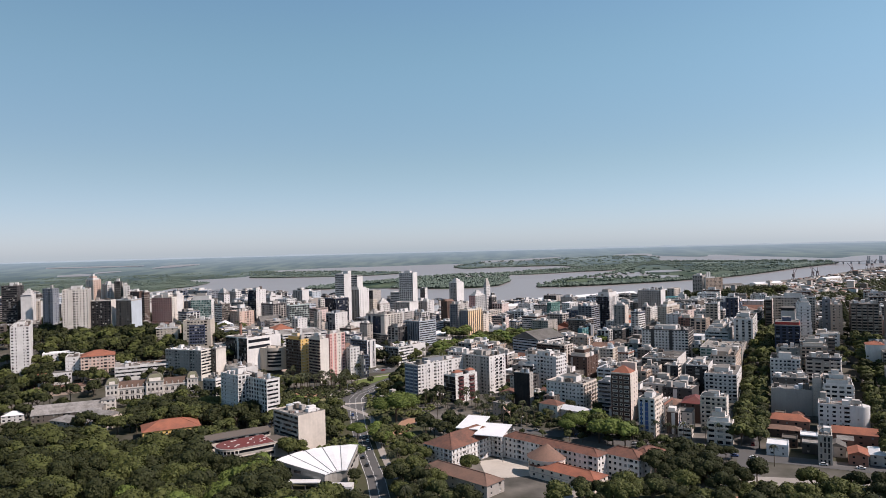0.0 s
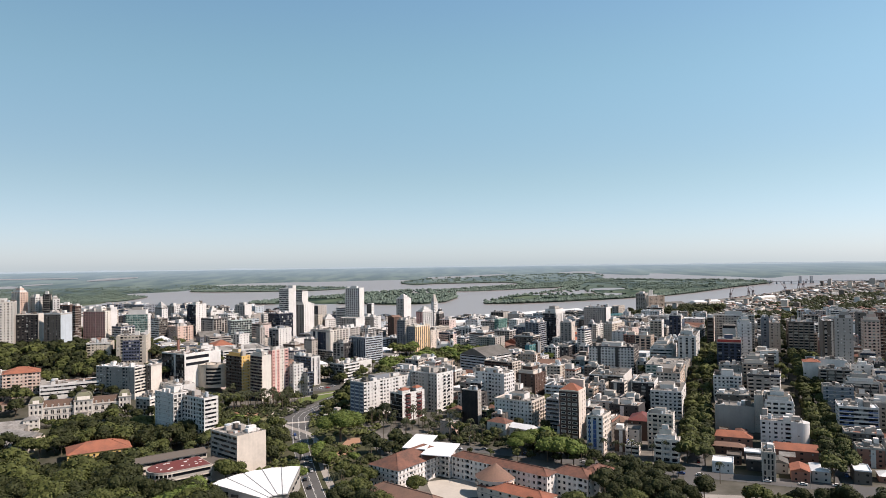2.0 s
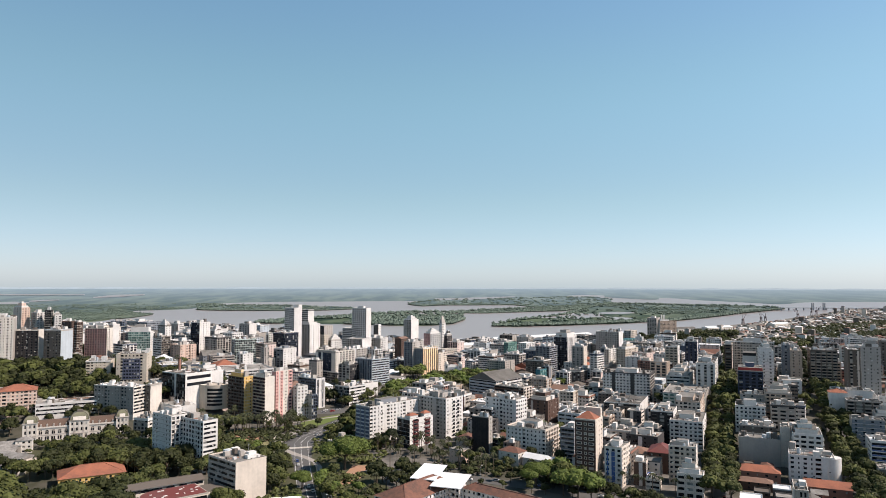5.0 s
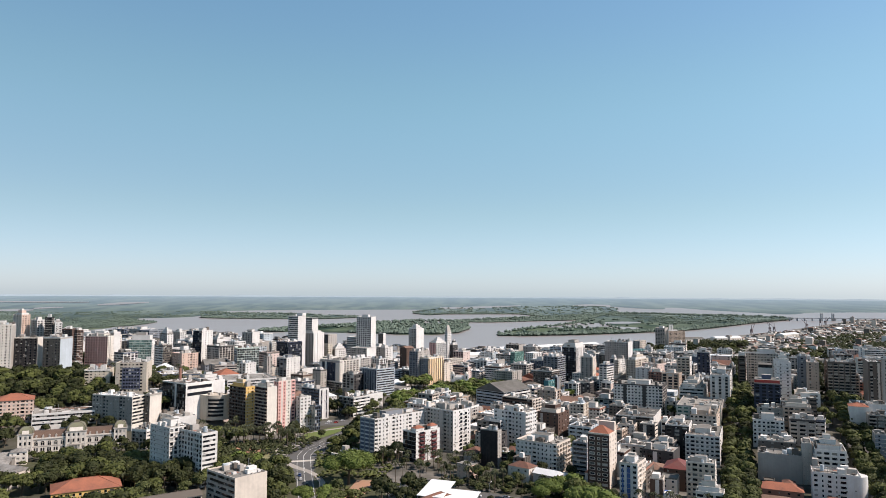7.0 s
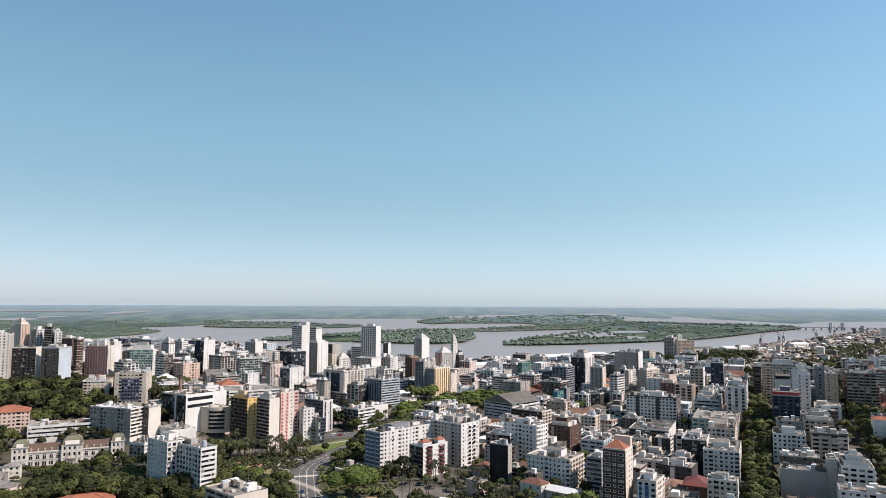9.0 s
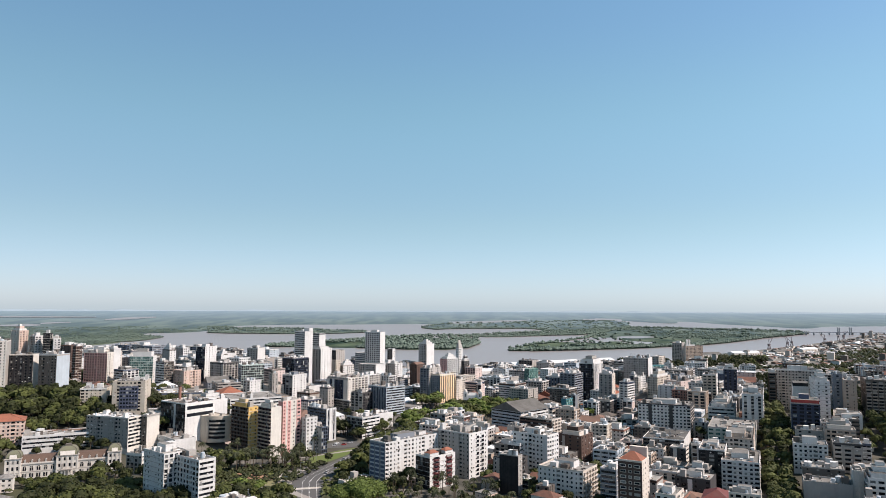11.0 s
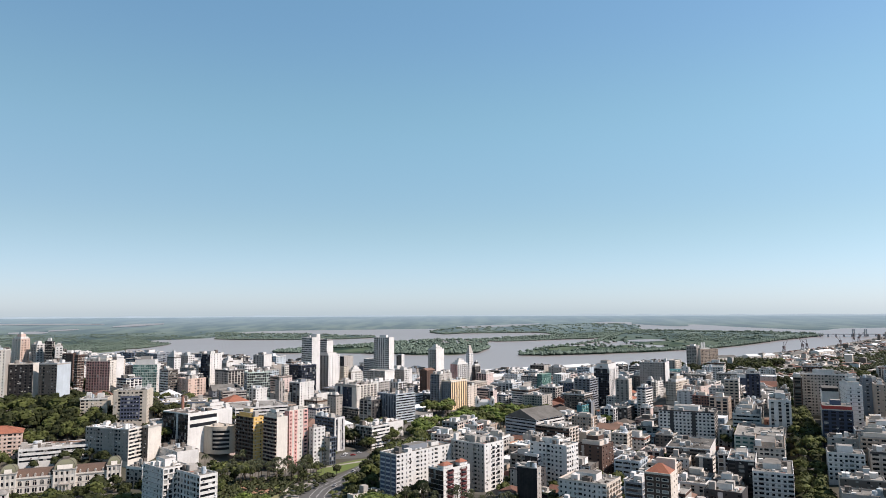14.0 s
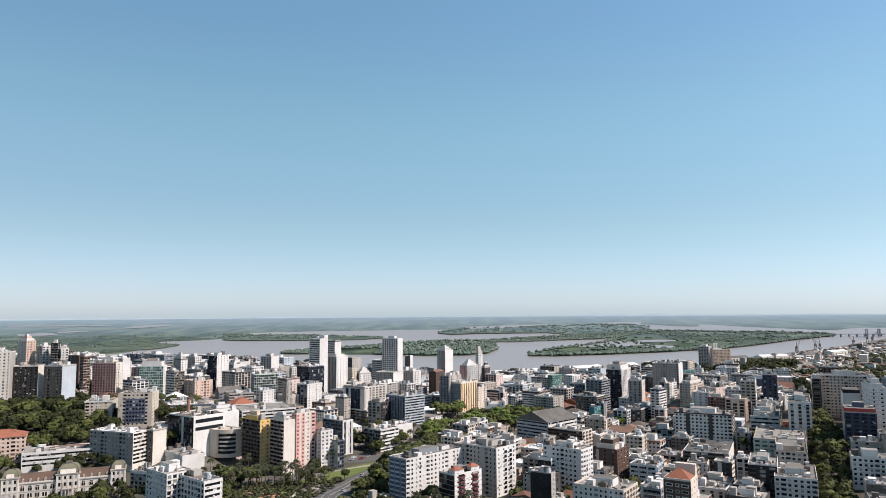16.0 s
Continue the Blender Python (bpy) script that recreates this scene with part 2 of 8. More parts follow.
def hip(x0, y0, x1, y1, z, rise, over=0.5, gable=False):
    """Roof planes over a rectangle, hipped or gabled along its longer side, with a closed underside."""
    x0, y0, x1, y1 = x0 - over, y0 - over, x1 + over, y1 + over
    if x1 - x0 >= y1 - y0:
        k, ym = (0 if gable else min((y1 - y0) / 2, (x1 - x0) / 2 - 0.01)), (y0 + y1) / 2
        r0, r1 = (x0 + k, ym, z + rise), (x1 - k, ym, z + rise)
        a, b, c, d = (x0, y0, z), (x1, y0, z), (x1, y1, z), (x0, y1, z)
        q = [(a, b, r1, r0), (c, d, r0, r1), (b, c, r1, r1), (d, a, r0, r0)]
    else:
        k, xm = (0 if gable else min((x1 - x0) / 2, (y1 - y0) / 2 - 0.01)), (x0 + x1) / 2
        r0, r1 = (xm, y0 + k, z + rise), (xm, y1 - k, z + rise)
        a, b, c, d = (x0, y0, z), (x1, y0, z), (x1, y1, z), (x0, y1, z)
        q = [(b, c, r1, r0), (d, a, r0, r1), (a, b, r0, r0), (c, d, r1, r1)]
    return q + [(d, c, b, a)]


def tube(r0, r1, z0, z1, n=12, cx=0.0, cy=0.0, cap=True):
    p = [(math.cos(2 * math.pi * i / n), math.sin(2 * math.pi * i / n)) for i in range(n)]
    q = []
    for i in range(n):
        a, b = p[i], p[(i + 1) % n]
        q.append(((cx + a[0] * r0, cy + a[1] * r0, z0), (cx + b[0] * r0, cy + b[1] * r0, z0), (cx + b[0] * r1, cy + b[1] * r1, z1), (cx + a[0] * r1, cy + a[1] * r1, z1)))
        if cap and i % 2 == 0:
            c = p[(i + 2) % n]
            q.append(((cx, cy, z1), (cx + a[0] * r1, cy + a[1] * r1, z1), (cx + b[0] * r1, cy + b[1] * r1, z1), (cx + c[0] * r1, cy + c[1] * r1, z1)))
    return q


def bar(p, q, w):
    """A square bar between two points."""
    p, q = Vector(p), Vector(q)
    d = (q - p).normalized()
    s = d.cross(Vector((0, 0, 1)) if abs(d.z) < 0.9 else Vector((1, 0, 0))).normalized() * w / 2
    t = d.cross(s).normalized() * w / 2
    c = [s + t, -s + t, -s - t, s - t]
    return [tuple(tuple(v) for v in (p + c[i], p + c[(i + 1) % 4], q + c[(i + 1) % 4], q + c[i])) for i in range(4)]


# ---- ground, river and far country ----
def smooth(a, b, v):
    t = min(1.0, max(0.0, (v - a) / (b - a)))
    return t * t * (3 - 2 * t)


def rise(x, y):
    """Height of the ground: two low hills under the city, and a far plain that climbs to fit the camera's horizon line.
    """
    hill = 27.0 * smooth(-150, -260, x) * smooth(560, 690, y) * smooth(1450, 1000, y) + 19.0 * smooth(170, 260, x) * smooth(470, 600, y) * smooth(1400, 950, y)
    return hill + 93.0 * max(0.0, (math.hypot(x, y) - 2500) / 2450) ** 1.3


def land_material(name, urban):
    m = bpy.data.materials.new(name)
    m.use_nodes = True
    nt = m.node_tree
    N, L = nt.nodes.new, nt.links.new
    b = nt.nodes["Principled BSDF"]
    b.inputs["Roughness"].default_value = 0.95
    b.inputs["Specular IOR Level"].default_value = 0.1
    co = N("ShaderNodeTexCoord")
    one, two = N("ShaderNodeTexNoise"), N("ShaderNodeTexNoise")
    one.inputs["Scale"].default_value, one.inputs["Detail"].default_value = (0.05, 6) if urban else (0.011, 12)
    two.inputs["Scale"].default_value, two.inputs["Detail"].default_value = (0.006, 4) if urban else (0.0026, 8)
    stretch = N("ShaderNodeMapping")
    stretch.inputs["Scale"].default_value = (1, 1, 1) if urban else (1, 0.3, 0)
    L(co.outputs["Object"], stretch.inputs["Vector"])
    L(stretch.outputs[0], one.inputs["Vector"])
    L(stretch.outputs[0], two.inputs["Vector"])
    r1, r2 = N("ShaderNodeValToRGB"), N("ShaderNodeValToRGB")
    cols = ((0.085, 0.080, 0.075), (0.23, 0.21, 0.188)) if urban else ((0.016, 0.034, 0.022), (0.090, 0.120, 0.075))
    alt = ((0.045, 0.048, 0.030), (0.11, 0.10, 0.085)) if urban else ((0.026, 0.050, 0.036), (0.120, 0.145, 0.100))
    for r, (c0, c1) in ((r1, cols), (r2, alt)):
        r.color_ramp.elements[0].position, r.color_ramp.elements[1].position = (0.35, 0.68) if urban else (0.42, 0.60)
        r.color_ramp.elements[0].color, r.color_ramp.elements[1].color = (*c0, 1), (*c1, 1)
        L(one.outputs["Fac"], r.inputs[0])
    mix = N("ShaderNodeMix")
    mix.data_type = "RGBA"
    s = N("ShaderNodeMapRange")
    s.inputs["From Min"].default_value, s.inputs["From Max"].default_value = 0.42, 0.6
    L(two.outputs["Fac"], s.inputs["Value"])
    L(s.outputs[0], mix.inputs[0])
    L(r1.outputs[0], mix.inputs[6])
    L(r2.outputs[0], mix.inputs[7])
    out = mix.outputs[2]
    if not urban:  # distance haze put into the base colour: paler and bluer further out
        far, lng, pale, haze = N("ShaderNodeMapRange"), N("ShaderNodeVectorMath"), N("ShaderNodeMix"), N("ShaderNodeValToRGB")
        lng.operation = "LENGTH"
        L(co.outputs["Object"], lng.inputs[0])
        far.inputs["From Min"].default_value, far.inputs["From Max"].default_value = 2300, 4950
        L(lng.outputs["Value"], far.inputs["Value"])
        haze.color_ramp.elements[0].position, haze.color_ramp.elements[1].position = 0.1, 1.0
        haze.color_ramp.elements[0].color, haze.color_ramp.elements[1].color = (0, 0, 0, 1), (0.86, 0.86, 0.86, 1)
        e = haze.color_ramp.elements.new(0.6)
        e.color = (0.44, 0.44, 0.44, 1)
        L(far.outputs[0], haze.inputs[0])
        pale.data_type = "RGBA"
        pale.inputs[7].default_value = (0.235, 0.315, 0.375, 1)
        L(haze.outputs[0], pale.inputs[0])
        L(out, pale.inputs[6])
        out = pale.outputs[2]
    L(out, b.inputs["Base Color"])
    return m


GROUND_CITY = land_material("city_ground", True)
GROUND_FAR = land_material("hazed_marshland", False)


def water_material():
    m = bpy.data.materials.new("silty_river_water")
    m.use_nodes = True
    nt = m.node_tree
    N, L = nt.nodes.new, nt.links.new
    b = nt.nodes["Principled BSDF"]
    b.inputs["Base Color"].default_value = (0.27, 0.24, 0.23, 1)
    b.inputs["Roughness"].default_value = 0.32
    b.inputs["IOR"].default_value = 1.33
    co, no, bp = N("ShaderNodeTexCoord"), N("ShaderNodeTexNoise"), N("ShaderNodeBump")
    no.inputs["Scale"].default_value, no.inputs["Detail"].default_value = 0.12, 6
    bp.inputs["Strength"].default_value, bp.inputs["Distance"].default_value = 0.25, 0.6
    L(co.outputs["Object"], no.inputs["Vector"])
    L(no.outputs["Fac"], bp.inputs["Height"])
    L(bp.outputs[0], b.inputs["Normal"])
    return m


WATER = water_material()


def ground_sheet():
    """One round sheet from under the city to the horizon."""
    radii = [0, 100, 200, 300, 400] + [440 + 30 * i for i in range(38)] + [1700, 2000, 2300, 2500] + [2600 + 120 * i for i in range(20)]
    n = 240
    verts, faces = [(0.0, 0.0, 0.0)], []
    for r in radii[1:]:
        verts += [(r * math.sin(2 * math.pi * i / n), r * math.cos(2 * math.pi * i / n), rise(r * math.sin(2 * math.pi * i / n), r * math.cos(2 * math.pi * i / n))) for i in range(n)]
    for i in range(n):
        faces.append((0, 1 + (i + 1) % n, 1 + i))
    for k in range(len(radii) - 2):
        for i in range(n):
            a, b = 1 + k * n + i, 1 + k * n + (i + 1) % n
            faces.append((a, b, b + n, a + n))
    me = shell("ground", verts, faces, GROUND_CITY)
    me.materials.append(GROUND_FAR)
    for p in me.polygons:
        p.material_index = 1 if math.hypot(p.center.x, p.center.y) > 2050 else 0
    tagged(new("ground", me), "city ground reaching out to the flat green horizon", "ground", kind="structure")


ground_sheet()


def far_ridge():
    """A faint line of low hills behind the plain, with distance haze put into their pale blue."""
    rng = random.Random(8)
    waves = [(rng.uniform(2, 40), rng.uniform(0, 6.28), rng.uniform(0.3, 1.0)) for _ in range(14)]
    quads, last = [], None
    for i in range(241):
        a = radians(-75 + 150 * i / 240)
        h = 6 + 2.2 * sum(w * math.sin(k * a * 4 + p) for k, p, w in waves) / 2.2
        low, top = 4800, 4870
        p = ((low * math.sin(a), low * math.cos(a), rise(0, low) - 3), (top * math.sin(a), top * math.cos(a), rise(0, top) + max(4, h)))
        if last:
            quads.append((last[0], p[0], p[1], last[1]))
        last = p
    hills = material("haze_blue_hills", (0.30, 0.37, 0.42), 0.95, 0.01, 0.002, 0.3, 0.0, dirt=(0.26, 0.33, 0.38), spec=0.0)
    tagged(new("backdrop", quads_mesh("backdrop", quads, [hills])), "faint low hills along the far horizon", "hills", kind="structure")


far_ridge()


def ribbon(name, line, lift, mat, label, category, kind="structure", wobble=0.0, step=25.0, across=None):
    """A sheet along a centre line of (x, y, half width), smoothed, with an uneven edge."""
    pts = [Vector(p) for p in line]
    path = []
    for i in range(len(pts) - 1):
        p0, p1, p2, p3 = pts[max(i - 1, 0)], pts[i], pts[i + 1], pts[min(i + 2, len(pts) - 1)]
        n = max(2, int((p2.xy - p1.xy).length / step))
        for k in range(n):
            t = k / n
            path.append(0.5 * (2 * p1 + (p2 - p0) * t + (2 * p0 - 5 * p1 + 4 * p2 - p3) * t * t + (3 * p1 - p0 - 3 * p2 + p3) * t**3))
    path.append(pts[-1])
    verts, faces = [], []
    for i, p in enumerate(path):
        d = (path[min(i + 1, len(path) - 1)].xy - path[max(i - 1, 0)].xy).normalized()
        s = -p.xy.normalized() if across == "radial" else Vector((d.y, -d.x))
        for k in (-1, -0.5, 0, 0.5, 1):
            w = max(p.z, 0.5) * k
            if wobble and abs(k) == 1:
                w *= 1 + wobble * noise.noise((p.x * 0.012, p.y * 0.012, k * 7))
            q = p.xy + s * w
            verts.append((q.x, q.y, rise(q.x, q.y) + lift))
    for i in range(len(path) - 1):
        for k in range(4):
            a = i * 5 + k
            faces.append((a, a + 1, a + 6, a + 5))
    return tagged(new(name, shell(name, verts, faces, mat)), label, category, kind=kind)


# the wide river, then the channels of the delta behind it: placed to fit the camera's view, half widths along its sight
# lines
RIVER = [(-899, 1804, 319), (-857, 1900, 418), (-896, 2115, 649), (-793, 2176, 700), (-734, 2234, 754), (-710, 2389, 909), (-565, 2469, 976), (-309, 2498, 1018), (-66, 2532, 1045), (97, 2485, 1028), (294, 2433, 1011),
         (475, 2338, 929), (578, 2325, 896), (616, 2256, 769), (746, 2124, 420), (929, 2264, 386), (1239, 2463, 407), (1430, 2626, 311), (1574, 2716, 222), (1736, 2790, 143), (1904, 2829, 92), (2100, 2900, 70)]
REACH = [(818, 3942, 54), (890, 3872, 199), (953, 3742, 290), (991, 3630, 286), (1064, 3497, 173), (1238, 3493, 221), (1360, 3315, 153), (1466, 3225, 106), (1579, 3024, 108), (1683, 3032, 197), (1868, 3000, 217), (2100, 2980, 150)]
CHANNELS = [
    ([(56, 3689, 85), (307, 3791, 94), (521, 3943, 27)], "narrow channel between the far islands"),
    ([(-2285, 3584, 47), (-2056, 3683, 53), (-1834, 3768, 31)], "thin lagoon far out in the marsh"),
    ([(-1691, 3565, 36), (-1648, 3723, 101), (-1557, 3873, 40)], "winding creek in the marsh"),
    ([(-1880, 3030, 50), (-1846, 3052, 58), (-1805, 3097, 89), (-1755, 3113, 30)], "small lagoon in the marsh"),
    ([(-1810, 3210, 42), (-1786, 3273, 53), (-1743, 3340, 26)], "narrow pool in the marsh"),
]
ribbon("water", RIVER, 0.3, WATER, "silty grey-brown river water with small ripples", "water", across="radial")
ribbon("water", REACH, 0.6, WATER, "wide far reach of the river", "water", wobble=0.06, across="radial")
for line, words in CHANNELS:
    ribbon("water", line, 1.4, WATER, words, "water", wobble=0.15, across="radial")
# islands and spits
ISLANDS = [
    ([(-1154, 2549, 264), (-1106, 2555, 233), (-1054, 2551, 147), (-1006, 2574, 20)], "low green marsh point running out into the river"),
    ([(-990, 3039, 216), (-857, 3003, 194), (-616, 3006, 184), (-443, 2992, 137), (-305, 2999, 46)], "long wooded delta island"),
    ([(-510, 2122, 31), (-446, 2182, 106), (-351, 2251, 189), (-282, 2282, 234), (-212, 2319, 298), (-101, 2375, 394), (15, 2403, 420), (95, 2427, 362), (133, 2473, 182)], "narrow island with a grassy bank and dark trees"),
    ([(97, 2764, 42), (226, 2807, 120), (348, 2865, 132), (475, 2920, 126), (609, 2985, 148), (722, 3095, 107)], "thin wooded spit across the river"),
    ([(-80, 3313, 42), (-18, 3343, 190), (80, 3444, 231), (281, 3476, 246), (458, 3519, 297), (576, 3439, 420), (692, 3382, 519), (754, 3412, 483), (891, 3503, 321), (961, 3523, 140)], "broad wooded island behind the spit"),
    ([(196, 1977, 33), (270, 2094, 164), (374, 2202, 248), (475, 2313, 336), (551, 2458, 458), (662, 2615, 595), (736, 2686, 641), (843, 2708, 607), (950, 2690, 528), (1109, 2749, 402), (1286, 2834, 284), (1467, 2844, 81), (1499, 2841, 22)], "large island with dense trees along its shore"),
    ([(1033, 3926, 95), (1131, 3817, 131), (1219, 3697, 126), (1249, 3643, 44)], "low strip of land in the far reach"),
]
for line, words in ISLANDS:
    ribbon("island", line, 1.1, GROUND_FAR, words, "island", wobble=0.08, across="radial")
ribbon("water", [(673, 2690, 25), (749, 2692, 66), (832, 2699, 17)], 1.6, WATER, "small pale pond on the large island", "water", across="radial")


# ---- roads ----
ribbon("port_ground", [(600, 1260, 200), (760, 1400, 320), (1290, 1940, 330), (1570, 2190, 330), (1965, 2545, 330)], 0.6, DUSTY, "dusty yards of the port district", "ground")
def road(name, line, label, mat=None, lift=0.06, kind="structure", category="road"):
    return ribbon(name, line, lift, mat or ASPHALT, label, category, kind, step=12.0)


for line, words in (([(-40, 300, 40), (-62, 400, 44), (-80, 480, 40), (-92, 560, 30)], "dark grass and earth under the avenue trees"), ([(-330, 330, 60), (-200, 330, 70), (-110, 320, 40)], "dark grass and earth under the park trees"),
                    ([(-330, 430, 40), (-240, 500, 45), (-170, 540, 50)], "dark grass and earth between the campus buildings"), ([(40, 310, 26), (120, 318, 24), (240, 290, 22), (320, 268, 20)], "worn grass of the park edge")):
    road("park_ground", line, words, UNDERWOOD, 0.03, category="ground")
road("road", [(-34, 270, 5), (-52, 354, 5), (-57, 372, 5), (-65, 402, 5), (-75, 444, 5), (-84, 487, 6), (-90, 518, 8), (-95, 545, 14), (-95, 564, 14), (-87, 584, 11), (-78, 610, 8), (-69, 648, 7), (-60, 692, 7), (-47, 727, 7), (-32, 748, 7), (-19, 776, 6), (-8, 837, 6), (1, 889, 6), (10, 950, 6)],
     "grey asphalt avenue curving between trees")
road("pavement", [(-42, 354, 2), (-55, 402, 2), (-65, 444, 2), (-76, 490, 2), (-103, 522, 3), (-112, 548, 5), (-110, 572, 4), (-101, 592, 3)], "pale paved strip beside the avenue", PAVING, 0.09, category="pavement")
road("pavement", [(-104, 527, 2.2), (-94, 529, 2.2), (-82, 532, 2.2)], "worn pale crossing over the avenue", PALE_PAVING, 0.09, category="pavement")
road("lawn", [(-60, 690, 3), (-44, 718, 7), (-30, 731, 3)], "mown green lawn beside the avenue", LAWN, 0.12, category="lawn")
road("pavement", [(-150, 548, 3), (-128, 556, 7), (-112, 566, 5)], "dry pale ground beside the avenue", PALE_PAVING, 0.10, category="pavement")
road("lawn", [(-140, 540, 9), (-134, 565, 8), (-112, 608, 5)], "bright lawn with low shrubs below the apartment towers", LAWN, 0.12, category="lawn")
road("lawn", [(-104, 592, 4), (-99, 614, 10), (-84, 642, 8), (-76, 656, 2)], "mown green verge inside the bend of the avenue", LAWN, 0.12, category="lawn")
road("parking_area", [(-106, 662, 6), (-92, 670, 13), (-76, 678, 12)], "small asphalt car park beside the avenue", ASPHALT, 0.08, category="car park")
road("pavement", [(-116, 618, 1.4), (-98, 632, 1.4), (-76, 650, 2.2)], "pale footpath across the lawn", PAVING, 0.14, category="pavement")
road("courtyard", [(4, 368, 14), (18, 370, 16), (32, 372, 13)], "pale paved school courtyard", PALE_PAVING, 0.1, category="courtyard")
road("road", [(135, 345, 6), (156, 394, 6), (174, 442, 6), (198, 495, 6), (219, 539, 6), (325, 764, 6), (487, 1120, 6), (580, 1323, 6)], "straight tree-lined street of dark asphalt", lift=0.075)
road("road", [(205, 322, 6), (226, 367, 6), (284, 493, 6), (378, 680, 6), (511, 952, 6), (640, 1220, 6)], "second tree-lined street of dark asphalt", lift=0.09)
road("road", [(-40, 470, 6), (20, 450, 6), (70, 425, 6), (120, 398, 6), (180, 372, 7), (240, 345, 7), (330, 310, 7)], "broad street along the park edge", lift=0.11)
road("pavement", [(40, 336, 12), (110, 344, 9), (160, 338, 10), (230, 318, 9), (300, 290, 9)], "pale dirt and paving at the edge of the park", PAVING, 0.14, category="pavement")
road("plaza", [(-58, 430, 5), (-48, 452, 6), (-45, 480, 5)], "red earth paths between the trees", EARTH, 0.1, category="plaza")
road("dry_lawn", [(-196, 572, 8), (-165, 572, 20), (-135, 560, 22), (-112, 545, 12)], "dry grass with worn patches below the palms", DRY_GRASS, 0.07, category="lawn")
road("plaza", [(-152, 566, 5), (-136, 560, 8), (-120, 556, 5)], "bare pinkish earth below the palms", EARTH, 0.16, category="plaza")
road("plaza", [(120, 310, 14), (150, 318, 10)], "red earth paths in the park", EARTH, 0.1, category="plaza")
road("plaza", [(52, 800, 8), (66, 812, 12), (84, 826, 8)], "sandy square in front of the church", EARTH, 0.1, category="plaza")


# ---- buildings ----
FOOTPRINTS = []
PITCHED = ("gable", "vault", "redroof", "tilehip", "redhip", "oldhip", "darkgable")
UNIT_PANE = quads_mesh("window", [((-0.5, 0, -0.5), (0.5, 0, -0.5), (0.5, 0, 0.5), (-0.5, 0, 0.5))] + box(-0.5, 0.001, -0.5, 0.5, 0.04, 0.5), [GLASS_ONE])
UNIT_SILL = quads_mesh("sill", box(-0.56, -0.5, -0.60, 0.56, 0.0, -0.5, True), [PLASTER["ivory"]])
WINDOW_STYLES = {  # cell width, window width share, window height, sill, recess
    "g": (3.3, 0.54, 1.35, 1.0, 0.30), "G": (3.0, 0.50, 1.35, 0.95, 0.28), "s": (5.2, 0.26, 1.15, 1.15, 0.3), "S": (4.2, 0.32, 1.15, 1.15, 0.3),
    "b": (2.6, 0.97, 1.35, 1.0, 0.30), "B": (2.2, 0.95, 1.5, 0.9, 0.35), "k": (2.1, 0.90, 2.35, 0.35, 0.12),
    "W": (3.3, 0.68, 1.9, 0.65, 0.35), "c": (5.0, 0.66, 2.15, 0.15, 1.0), "C": (4.2, 0.70, 2.15, 0.15, 1.1), "R": (4.0, 0.62, 2.0, 0.2, 0.8), "U": (3.0, 0.97, 1.5, 0.8, 0.3),
    "v": (4.6, 0.4, 2.0, 0.5, 0.4), "V": (5.4, 0.6, 2.0, 0.5, 0.4),
}


RHYTHMS = ((1.0, 1.0, 0.45), (1.15, 0.5), (1.0,), (0.8, 1.25, 1.25, 0.8), (0.5, 1.2, 1.0), (1.2, 1.2, 0.4, 0.4))


